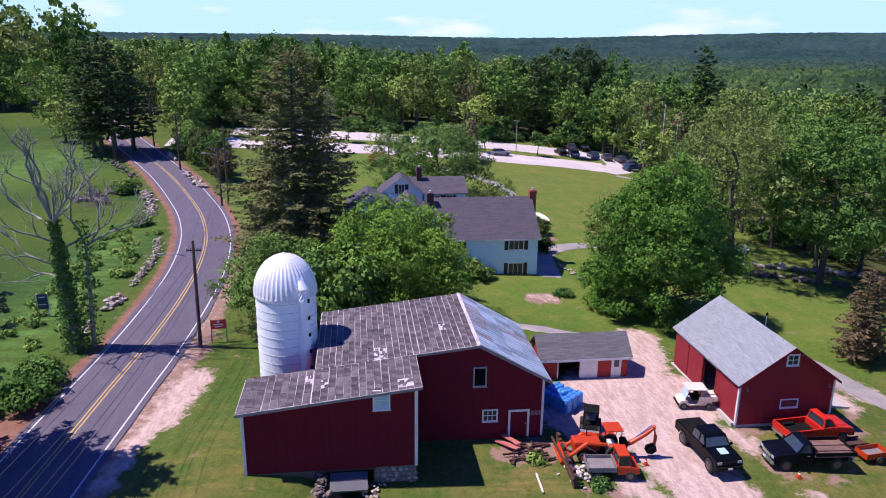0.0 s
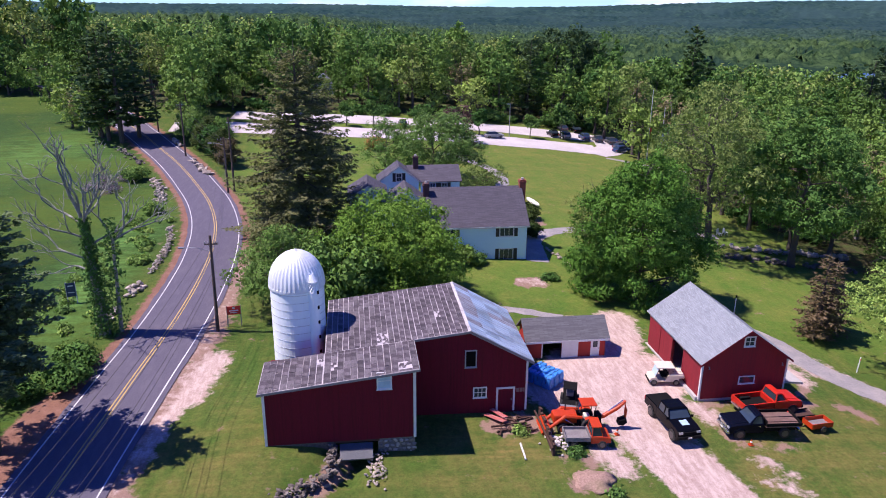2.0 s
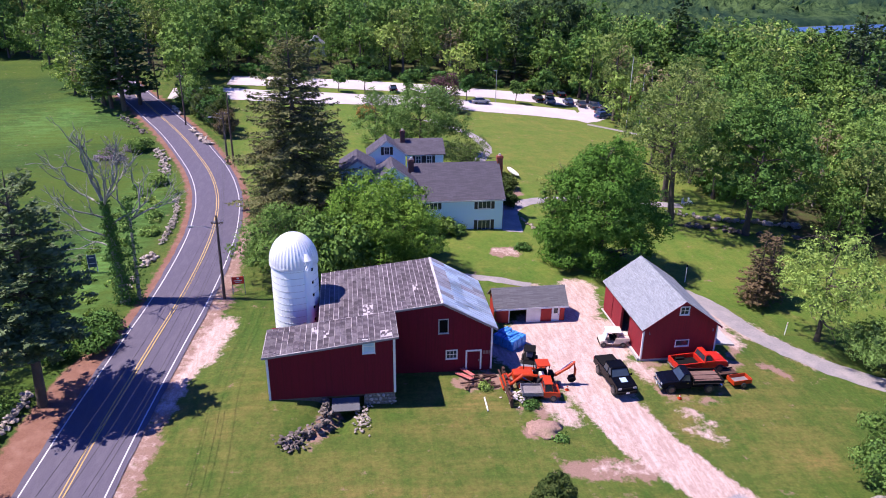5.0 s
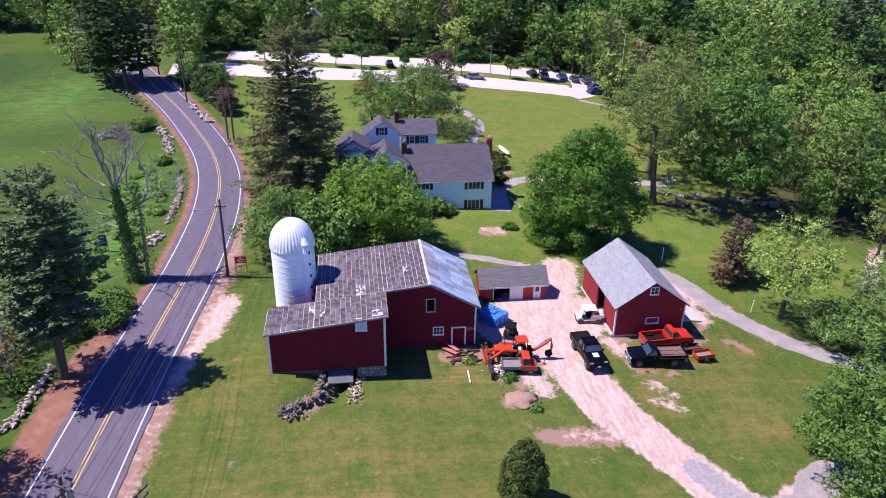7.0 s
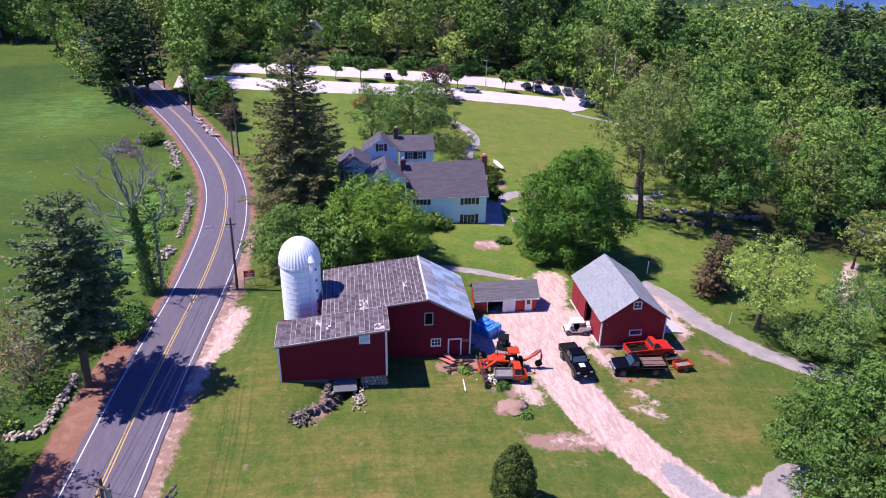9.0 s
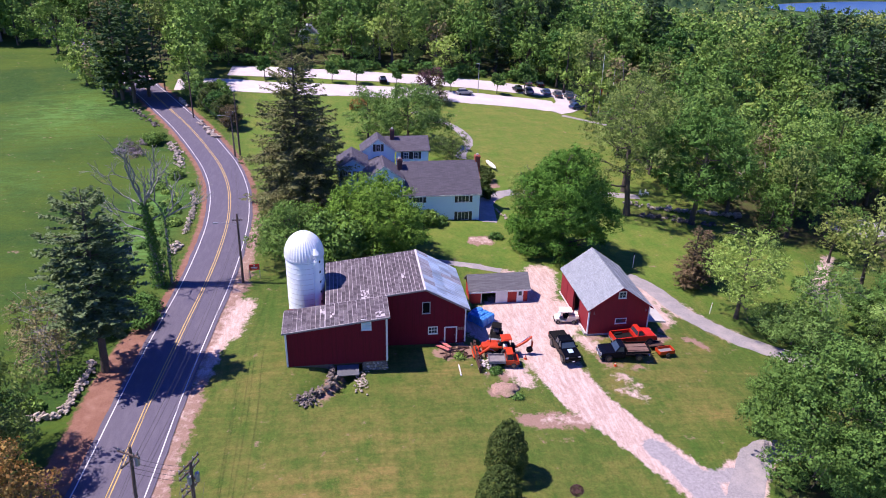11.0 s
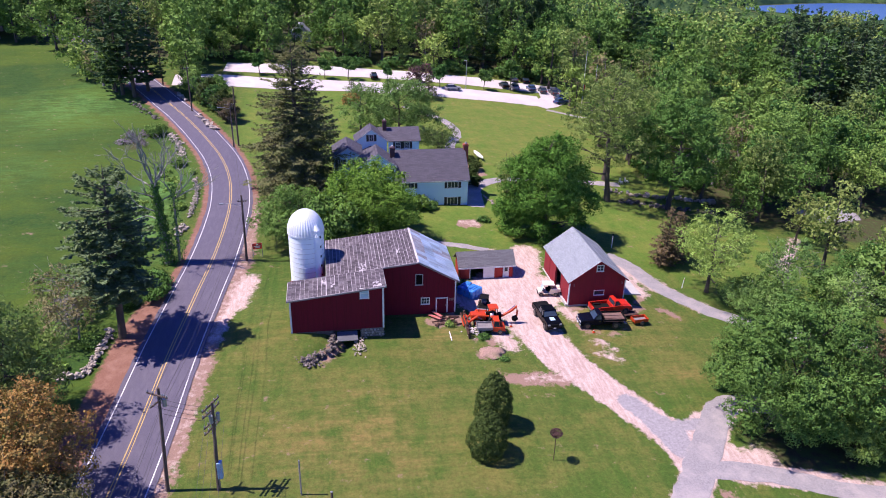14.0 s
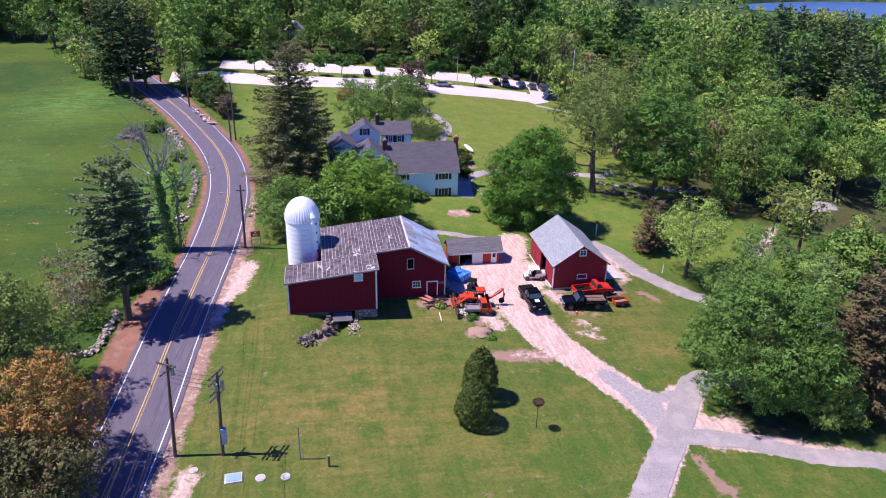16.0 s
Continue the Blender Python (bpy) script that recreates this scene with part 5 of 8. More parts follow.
def tufts(centres, normals, per, spread, size, rng, wide=0.85, jitter=0.42):
    """A handful of leaves about each point, as they sit at the end of a twig; each tuft has a tone of its own."""
    n = len(centres)
    at = np.repeat(np.arange(n), per)
    off = rng.normal(size=(n * per, 3)) * np.array([1, 1, 0.62])
    p = centres[at] + off * (spread * rng.uniform(0.6, 1.2, n)[at])[:, None] * 0.62
    nn = normals[at] * 0.95 + off * 0.38 + np.array([0, 0, 0.2])
    v, q = leaf_quads(p, nn, size, rng, wide, jitter)
    return v, q, np.repeat(rng.uniform(-0.22, 0.22, n)[at], 4)


def crown_of(t, v, q, tone, material, name="crown"):
    o = new(name, quads_mesh(name, v, q, material))
    o.data.attributes.new("tone", "FLOAT", "POINT").data.foreach_set("value", np.asarray(tone, np.float32))
    o.parent = t
    return o


def limb(bm, a, b, r0, r1, rng, sag=0.1, sides=6, steps=4):
    a, b = np.asarray(a, float), np.asarray(b, float)
    ln = np.linalg.norm(b - a)
    mid = rng.normal(size=3) * ln * sag * 0.5
    pts, rad = [], []
    for k in range(steps + 1):
        t = k / steps
        pts.append(tuple(a + (b - a) * t + mid * math.sin(math.pi * t)))
        rad.append(r0 + (r1 - r0) * t)
    tube(bm, pts, rad, sides, False)
    return pts


def broadleaf(name, height, radius, base, seed, leaves, leaf, material, clumps=46, clump=0.3, lean=(0, 0), bark=None, thing_label="", open_crown=0.0, trunks=1, squash=1.0, group="", simple=False):
    """A broadleaved tree: tapered trunk, limbs and a crown of leaf clumps. The origin is at its foot."""
    rng = np.random.default_rng(seed)
    cz, rz = (base + height) / 2, (height - base) / 2
    d = rng.normal(size=(clumps, 3))
    d /= np.linalg.norm(d, axis=1)[:, None]
    az_ = np.arctan2(d[:, 1], d[:, 0])
    lump = 1 + 0.09 * np.sin(az_ * 3 + seed) + 0.07 * np.sin(az_ * 5 + seed * 1.7 + d[:, 2] * 4) + 0.06 * rng.normal(size=clumps)
    rr = rng.uniform(0.2, 1.0, clumps) ** 0.42 * np.clip(lump, 0.65, 1.25)
    cr = radius * clump * rng.uniform(0.5, 1.3, clumps)
    wide = 1.0 - 0.25 * np.clip(d[:, 2] * rr, -1, 1)
    c = np.stack([d[:, 0] * rr * (radius - cr * 0.8) * wide, d[:, 1] * rr * (radius - cr * 0.8) * wide * squash, cz + d[:, 2] * rr * (rz - cr * 0.7)], 1)
    c[:, :2] += np.array(lean) * (c[:, 2:3] / height)
    t = thing(name, 0, 0, 0, 0, thing_label, "tree", group)
    bm = bmesh.new()
    r0 = 0.023 * height * (0.8 if trunks > 1 else 1)
    for k in range(trunks):
        off = np.array([0, 0]) if trunks == 1 else radius * 0.16 * np.array([math.cos(k * 2.4 + seed), math.sin(k * 2.4 + seed)])
        foot = np.array([off[0], off[1], -0.3])
        top = np.array([lean[0] * 0.8 + off[0] * 2, lean[1] * 0.8 + off[1] * 2, base + (height - base) * 0.72])
        pts, rad = [], []
        for j in range(8):
            u = j / 7
            w = rng.normal(size=2) * 0.02 * height * (0 < j < 7)
            pts.append(tuple(foot + (top - foot) * u + np.array([w[0], w[1], 0]) * u))
            rad.append(r0 * (1.35 if j == 0 else 1 - 0.85 * u))
        tube(bm, pts, rad, 6 if simple else 8, False)
        for i in rng.choice(clumps, 6 if simple else min(clumps, 16 // trunks + 3), replace=False):
            u = np.clip((c[i, 2] - 0.35 * np.linalg.norm(c[i, :2])) / max(top[2], 0.1), 0.15, 0.95)
            j = int(u * 7)
            p = np.array(pts[j]) + (np.array(pts[min(j + 1, 7)]) - np.array(pts[j])) * (u * 7 - j)
            ends = limb(bm, p, c[i], r0 * (1 - 0.8 * u) * 0.5, 0.02, rng, 0.25, 4 if simple else 6, 2 if simple else 4)
            if height > 7 and not simple:
                for _ in range(2):
                    limb(bm, ends[2], np.array(c[i]) + rng.normal(size=3) * cr[i], r0 * 0.12, 0.012, rng, 0.2, 4, 2)
    part("trunk", bm, bark or BARK, t, smooth=True)
    per = 5 if simple else 11
    flat = np.array([1.0, 1.0, 0.78])
    p, n = on_spheres(c / flat, cr, leaves // per, rng, 0.6 if open_crown else 0.74)
    p = p * flat
    keep = rng.random(len(p)) > np.clip(open_crown + 0.55 * smooth(-0.35, -0.9, n[:, 2]), 0, 0.9)
    p, n = p[keep], n[keep]
    p = p + n * (rng.random(len(p)) ** 2 * radius * 0.045)[:, None]
    v, q, tone = tufts(p, n, per, leaf * (0.9 if simple else 1.5), leaf, rng)
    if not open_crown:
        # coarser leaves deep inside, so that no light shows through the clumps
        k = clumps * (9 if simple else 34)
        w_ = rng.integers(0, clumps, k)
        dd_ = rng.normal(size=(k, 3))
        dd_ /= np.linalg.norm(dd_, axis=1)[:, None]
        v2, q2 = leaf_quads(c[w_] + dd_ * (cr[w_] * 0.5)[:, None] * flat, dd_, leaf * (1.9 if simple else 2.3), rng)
        # their tone is lowered too: shade inside the crown put into the leaf colour
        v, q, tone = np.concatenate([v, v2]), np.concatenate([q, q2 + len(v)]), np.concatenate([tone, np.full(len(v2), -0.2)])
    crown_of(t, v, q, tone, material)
    return t


def needle_quads(points, ways, size, rng, wide=0.42):
    """A spray of needles at each point: a narrow four-cornered piece along its twig."""
    n = len(points)
    u = ways / (np.linalg.norm(ways, axis=1)[:, None] + 1e-9)
    up = np.array([0, 0, 1.0]) + rng.normal(size=(n, 3)) * 0.6
    w = np.cross(up, u)
    w /= np.linalg.norm(w, axis=1)[:, None] + 1e-9
    s = (size * rng.uniform(0.6, 1.3, n))[:, None]
    a, b = u * s * 0.62, w * s * 0.5 * wide
    v = np.stack([points - a * 0.7, points + b, points + a, points - b], 1).reshape(-1, 3)
    return v, np.arange(n * 4).reshape(-1, 4)


def conifer(name, height, radius, base, seed, leaf, material, droop=0.25, tiers=26, per=9, dens=9.0, gap=0.0, thing_label="", power=0.85, lean=(0, 0), group="", wide=0.42):
    """A conifer: straight tapered trunk and tiers of boughs set with needle clumps."""
    rng = np.random.default_rng(seed)
    t = thing(name, 0, 0, 0, 0, thing_label, "tree", group)
    bm = bmesh.new()
    tube(bm, [(0, 0, -0.3), (lean[0] * 0.5, lean[1] * 0.5, height * 0.5), (lean[0], lean[1], height)], [0.022 * height, 0.014 * height, 0.02], 8, False)
    forest = "forest" in name
    ps, ds, tones = [], [], []
    lobes = rng.uniform(0, math.tau, 3)
    for k in range(tiers * per):
        if rng.random() < gap:
            continue
        u = 1 - math.sqrt(1 - (k + rng.random()) / (tiers * per) * 0.985)
        u = u * 0.55 + 0.45 * (k + rng.random()) / (tiers * per)
        u = min(u, 0.985)
        z = base + (height - base) * u
        a = rng.uniform(0, math.tau)
        rag = 1 + 0.14 * math.sin(a * 2 + lobes[0] + u * 5) + 0.12 * math.sin(a * 5 + lobes[1] + u * 11)
        ln = (radius * (1 - u) ** power * (0.72 + 0.28 * min(1, u * 6)) * rag + 0.2) * rng.uniform(0.55, 1.14)
        rise = 0.75 * smooth(0.55, 1.0, u) + 0.12 - droop * 0.6 * (1 - u) * rng.uniform(0.4, 1.3)
        out, side = np.array([math.cos(a), math.sin(a), 0]), np.array([-math.sin(a), math.cos(a), 0])
        foot = np.array([lean[0] * z / height, lean[1] * z / height, z])
        m = max(3, int(ln * dens / 3))
        st = rng.uniform(0.14, 1.0, m) ** 0.8
        hand = rng.choice((-1.0, 1.0), m)
        along = foot + out * (ln * st)[:, None]
        along[:, 2] += ln * (rise * st - droop * 0.55 * st ** 1.6 + droop * 0.42 * st ** 4)
        tw = (0.26 * ln * (1.08 - st) + 0.22) * rng.uniform(0.5, 1.15, m)
        td = out * 0.62 + side * hand[:, None] * 0.85 + np.array([0, 0, 1.0]) * (0.16 - droop * rng.uniform(0.4, 1.5, m))[:, None]
        td /= np.linalg.norm(td, axis=1)[:, None]
        for f in (0.12, 0.55, 0.95):
            ps.append(along + td * (tw * f)[:, None] + rng.normal(size=(m, 3)) * 0.05)
            ds.append(td + rng.normal(size=(m, 3)) * 0.22)
            tones.append(np.full(m, rng.uniform(-0.2, 0.2)) + 0.12 * (f - 0.5))
        if ln > 1.2 and k % 2 == 0 and not forest:
            limb(bm, foot, foot + out * ln * 0.8 + np.array([0, 0, ln * (rise * 0.8 - droop * 0.32)]), 0.03 * ln / 2 + 0.012, 0.01, rng, 0.05, 4, 3)
    part("trunk", bm, BARK, t, smooth=True)
    v, q = needle_quads(np.concatenate(ps), np.concatenate(ds), leaf, rng, wide)
    crown_of(t, v, q, np.repeat(np.concatenate(tones), 4), material)
    return t


def stand(t, x, y, turn=0.0, sink=0.1):
    t.matrix_basis = pose(x, y, gz(x, y) - sink, 0, 0, turn)
    return t


# trees by the buildings
stand(broadleaf("maple_tree", 12.2, 8.6, 0.2, 11, 92000, 0.215, MAPLE_SUNNY, 130, 0.18, trunks=2, thing_label="full bright-green maple tree behind the old barn", squash=0.85), 1.8, 63.2)
stand(broadleaf("maple_tree", 8.8, 5.4, 0.2, 12, 30000, 0.22, MAPLE_LIGHT, 40, 0.3, trunks=2, thing_label="bushy yellow-green tree beside the silo"), -9.2, 61.2)
stand(broadleaf("maple_tree", 9.0, 5.0, 1.0, 41, 7000, 0.42, MAPLE, 30, 0.34, thing_label="green maple tree close behind the barn"), -2.5, 59.5)
stand(broadleaf("maple_tree", 17.6, 7.9, -0.4, 13, 88000, 0.25, MAPLE_RICH, 130, 0.19, thing_label="tall dense green maple tree behind the garage", squash=0.95), 29.3, 63.4)
stand(broadleaf("slender_tree", 12.6, 3.2, 3.0, 14, 5200, 0.24, OLIVE, 46, 0.22, trunks=3, thing_label="thin half-leaved tree beside the big maple", open_crown=0.3), 24.4, 66.6)
stand(broadleaf("maple_tree", 7.6, 4.2, -0.4, 46, 26000, 0.24, MAPLE_RICH, 46, 0.26, thing_label="low spreading green maple beside the tall one"), 25.2, 64.6)
stand(conifer("spruce_tree", 25.0, 9.6, 0.6, 15, 0.42, NEEDLES, 0.42, 44, 16, 20.0, 0.05, "tall dark spruce tree with drooping boughs", 0.7), -8.2, 80.0)
stand(conifer("pine_tree", 20.3, 5.2, 5.6, 16, 0.38, ROAD_PINE, 0.1, 24, 17, 24.0, 0.3, "dark pine tree beside the road", 0.5, (1.2, 0), wide=0.6), -27.0, 38.6)
stand(broadleaf("oak_tree", 24.0, 8.2, 6.0, 17, 15000, 0.34, OLIVE, 120, 0.14, thing_label="tall open-crowned oak tree at the lawn edge", open_crown=0.25, lean=(-1.5, 0)), 46.3, 79.6)
stand(broadleaf("oak_tree", 23.5, 7.4, 6.0, 18, 13000, 0.34, OLIVE, 110, 0.14, thing_label="tall oak tree with a sparse olive crown", open_crown=0.3), 50.0, 90.5)
stand(broadleaf("oak_tree", 21.0, 8.8, 4.0, 19, 24000, 0.32, MAPLE, 110, 0.18, thing_label="broad green oak tree by the stone wall"), 57.0, 77.0)
stand(broadleaf("young_maple_tree", 12.8, 6.2, 3.2, 20, 13000, 0.27, MAPLE_LIGHT, 70, 0.2, thing_label="yellow-green young maple beside the drive", open_crown=0.15), 48.2, 46.4)
stand(conifer("hemlock_tree", 9.6, 2.9, 0.4, 21, 0.36, BROWN_NEEDLES, 0.2, 24, 10, 11.0, 0.0, "browning hemlock tree on the lawn"), 45.6, 54.6)
stand(conifer("hemlock_tree", 8.2, 2.6, 0.4, 22, 0.36, BROWN_NEEDLES, 0.2, 22, 10, 11.0, 0.0, "small browning hemlock tree"), 48.2, 56.6)
stand(broadleaf("maple_tree", 15.4, 8.6, 0.2, 23, 100000, 0.23, MAPLE_DEEP, 130, 0.19, thing_label="very large green maple tree above the driveway", squash=0.95), 41.6, 18.0)
stand(broadleaf("maple_tree", 6.4, 3.4, 0.2, 42, 16000, 0.22, MAPLE_DEEP, 40, 0.28, thing_label="spreading lower green maple tree above the drive"), 47.2, 13.6)
stand(broadleaf("maple_tree", 7.4, 3.9, 0.0, 52, 24000, 0.22, MAPLE_DEEP, 60, 0.23, thing_label="low green maple at the foot of the large one"), 40.0, 23.8)
stand(conifer("spruce_tree", 18.5, 6.0, 0.4, 24, 0.42, BROWN_NEEDLES, 0.4, 40, 15, 14.0, 0.0, "brownish spruce tree behind the big maple", 0.55), 51.2, 15.6)
stand(broadleaf("birch_tree", 11.5, 5.0, 2.0, 25, 13000, 0.25, WILLOW, 60, 0.22, thing_label="pale green weeping birch tree", open_crown=0.2, bark=GREY_BARK), 56.0, 41.0)
stand(broadleaf("birch_tree", 9.5, 4.6, 1.0, 26, 11000, 0.26, WILLOW, 50, 0.25, thing_label="green birch tree beside the grass", open_crown=0.12, bark=GREY_BARK), 62.0, 36.0)
stand(broadleaf("apple_tree", 6.0, 4.6, 0.6, 27, 15000, 0.22, WILLOW, 46, 0.26, thing_label="low spreading green tree by the drive"), 52.3, 40.4)
stand(broadleaf("lilac_shrub", 6.5, 4.2, 0.3, 28, 9000, 0.26, MAPLE_DARK, 40, 0.28, trunks=2, thing_label="dark-green shrubby tree near the drive"), 66.0, 43.5)
stand(broadleaf("willow_tree", 13.0, 8.8, 0.6, 29, 52000, 0.2, WILLOW, 150, 0.15, thing_label="round light-green willow tree behind the house", squash=0.8), 12.0, 112.5)
stand(broadleaf("willow_tree", 11.0, 4.6, 0.8, 30, 16000, 0.2, WILLOW, 80, 0.19, thing_label="light-green willow tree on the lawn", open_crown=0.15), 4.0, 115.0)
stand(broadleaf("lilac_shrub", 6.0, 4.6, 0.3, 31, 9000, 0.24, OLIVE, 46, 0.26, thing_label="olive-green shrub behind the house", open_crown=0.1), 19.6, 102.6)
stand(conifer("spruce_tree", 4.6, 1.7, 0.2, 47, 0.3, NEEDLES, 0.3, 14, 9, 9.0, 0.0, "small dark spruce tree on the lawn"), 3.4, 141.0)
stand(broadleaf("red_shrub", 3.0, 2.6, 0.1, 48, 3200, 0.26, ORANGE_LEAF, 26, 0.32, thing_label="reddish-brown shrub on the lawn"), 2.6, 134.0)
stand(conifer("yew_tree", 6.2, 3.2, 0.3, 49, 0.34, NEEDLES, 0.2, 16, 11, 10.0, 0.0, "dark bushy yew tree beside the parking lot"), 22.6, 142.2)
stand(broadleaf("crabapple_tree", 9.0, 3.8, 1.5, 32, 3000, 0.42, PURPLE, 30, 0.3, thing_label="purple-leaved tree at the parking lot", open_crown=0.2), 20.7, 145.0)
stand(broadleaf("roadside_tree", 15.0, 6.0, 1.2, 33, 26000, 0.27, OLIVE, 70, 0.23, thing_label="olive-green tree at the roadside", trunks=2, open_crown=0.08), -33.4, 24.4)
stand(broadleaf("roadside_tree", 12.4, 5.2, 1.0, 34, 26000, 0.24, ORANGE_LEAF, 70, 0.23, thing_label="orange-budding tree at the roadside", open_crown=0.12), -27.7, 14.2)
stand(broadleaf("roadside_tree", 9.2, 5.8, 0.2, 44, 24000, 0.25, DUSKY, 70, 0.24, thing_label="broad dusky olive tree overhanging the road"), -27.4, 8.0)
stand(broadleaf("roadside_tree", 7.0, 4.6, 0.2, 45, 8000, 0.3, OLIVE, 40, 0.27, thing_label="low olive-green tree beside the road"), -33.5, 18.5)
stand(broadleaf("roadside_tree", 9.0, 4.6, 0.6, 35, 6000, 0.4, OLIVE, 36, 0.3, thing_label="olive tree beside the road"), -36.5, 10.0)
stand(broadleaf("roadside_tree", 8.0, 5.0, 0.4, 43, 5500, 0.4, MAPLE_DARK, 34, 0.3, thing_label="low dark-green tree at the field edge"), -38.5, 30.0)
stand(broadleaf("budding_shrub", 8.0, 4.2, 0.3, 36, 5200, 0.24, BUDDING, 30, 0.3, trunks=2, thing_label="pale brownish budding shrub in the field", open_crown=0.4, bark=GREY_BARK), -33.4, 42.5)
stand(broadleaf("budding_shrub", 5.0, 3.4, 0.2, 37, 2300, 0.3, BUDDING, 26, 0.3, trunks=2, thing_label="low brownish budding shrub", open_crown=0.4, bark=GREY_BARK), -31.0, 45.5)
stand(broadleaf("budding_shrub", 7.4, 3.8, 0.2, 38, 5200, 0.24, BUDDING, 28, 0.3, trunks=2, thing_label="pale beige budding shrub beside the pine", open_crown=0.35, bark=GREY_BARK), -32.2, 38.6)
for x, y, h, r, sd in ((-25.2, 47.5, 2.2, 2.4, 50), (-25.6, 50.9, 1.7, 2.2, 51), (-28.0, 45.6, 1.6, 1.8, 52), (-29.8, 37.6, 0.8, 1.2, 53), (-26.6, 74.5, 0.7, 1.3, 54),
                       (-27.6, 80.0, 0.6, 1.1, 55), (-29.8, 93.0, 1.4, 1.6, 56), (-36.5, 110, 2.4, 2.4, 57), (-32.4, 33.0, 0.9, 1.3, 58)):
    stand(broadleaf("bush", h, r, 0.1, sd, 1900, 0.3, MAPLE, 20, 0.36, thing_label="rough green bush along the stone wall", group="roadside bushes"), x, y)
for x, y, h, r, sd in ((-39.4, 106.0, 0.66, 1.9, 351), (-40.6, 108.8, 0.77, 2.1, 352), (-37.8, 103.4, 0.61, 1.6, 353), (-41.2, 105.4, 0.55, 1.7, 354), (-38.6, 110.4, 0.66, 1.7, 355)):
    stand(broadleaf("bramble", h, r, 0.0, sd, 1300, 0.22, BRAMBLE, 16, 0.4, thing_label="purplish bare bramble patch at the field edge", group="brambles", open_crown=0.2), x, y)
for k in range(44):
    x, y = -26.6 - abs(math.sin(k * 2.3)) * 6.0, 50 + k * 0.95
    stand(broadleaf("bush", 0.3 + 0.3 * abs(math.sin(k * 1.7)), 0.7 + 0.5 * abs(math.sin(k * 3.1)), 0.0, 300 + k, 300, 0.22, MAPLE_LIGHT if k % 3 else WILLOW, 8, 0.42, thing_label="low leafy bush in the rough grass", group="low verge bushes", simple=True), x, y)
for x, y, h, r, sd, m_ in ((-29.2, 131.0, 6.5, 3.2, 401, YEW), (-27.2, 127.0, 5.6, 2.9, 402, MAPLE_DARK), (-25.4, 123.0, 6.2, 2.8, 403, YEW), (-23.6, 118.6, 5.2, 2.5, 404, BROWN_NEEDLES), (-31.4, 135.6, 6.0, 3.2, 405, MAPLE_DARK), (-28.0, 138.0, 5.0, 3.0, 406, MAPLE), (-33.6, 140.4, 6.5, 3.4, 407, MAPLE_LIGHT)):
    stand(broadleaf("hedge_shrub", h, r, 0.1, sd, 5200, 0.34, m_, 30, 0.3, thing_label="dense dark shrub in the roadside hedge", trunks=2, group="hedge shrubs"), x, y)
for x, y, h, r, sd, m_, lab in ((11.4, 73.6, 2.7, 2.0, 60, MAPLE, "rounded green shrub at the house wall"), (8.6, 73.4, 3.0, 2.2, 61, MAPLE, "rounded green shrub at the house wall"),
                               (13.2, 73.9, 1.4, 1.1, 62, MAPLE_DARK, "low dark shrub at the house wall"), (22.6, 84.6, 2.2, 1.5, 63, YEW, "dark shrub beside the chimney"),
                               (22.8, 88.0, 2.6, 1.6, 64, YEW, "dark shrub beside the chimney"), (24.4, 92.6, 2.0, 1.7, 70, YEW, "dark spreading shrub by the house bed"), (24.4, 96.4, 1.7, 1.5, 71, YEW, "dark spreading shrub by the house bed"), (21.0, 69.2, 0.5, 1.2, 65, MAPLE_DARK, "low plants beside the gravel bed"),
                               (13.7, 35.6, 0.4, 0.55, 66, MAPLE_DARK, "leafy weeds beside the rubble"), (10.2, 38.4, 0.5, 0.4, 67, MAPLE_LIGHT, "weeds growing in the timber heap"), (12.6, 48.4, 0.7, 0.9, 68, MAPLE, "weeds at the barn corner"),
                               (15.2, 31.2, 0.22, 0.45, 69, MAPLE_DARK, "low weeds beside the soil mound")):
    stand(broadleaf("shrub", h, r, 0.05, sd, 1600, 0.24, m_, 18, 0.38, thing_label=lab), x, y)


def topiary(x, y, h, r, seed, label):
    """A dense clipped evergreen, egg-shaped with a bumpy outline."""
    rng = np.random.default_rng(seed)
    n = 46
    u = np.linspace(0.04, 0.98, n)
    rad = r * np.sin(np.pi * np.clip(u * 0.8 + 0.18, 0, 1)) ** 0.6
    a = np.arange(n) * 2.4
    c = np.stack([np.cos(a) * rad * 0.62, np.sin(a) * rad * 0.62, u * h], 1)
    cr = np.maximum(0.3, rad * 0.5) * rng.uniform(0.85, 1.1, n)
    t = thing("evergreen_shrub", x, y, gz(x, y) - 0.05, 0, label, "shrub", "clipped evergreens")
    part("trunk", a_tube([(0, 0, -0.2), (0, 0, h * 0.7)], [0.16, 0.05], 8), BARK, t)
    p, nn = on_spheres(c, cr, 24000, rng, 0.8)
    v, q = leaf_quads(p, nn, 0.2, rng, 0.8, 0.4)
    o = new("crown", quads_mesh("crown", v, q, YEW))
    o.parent = t


topiary(9.8, 16.2, 4.7, 1.75, 71, "dense clipped evergreen shrub on the front lawn")
topiary(11.3, 20.2, 6.1, 1.75, 72, "taller clipped evergreen shrub on the lawn")


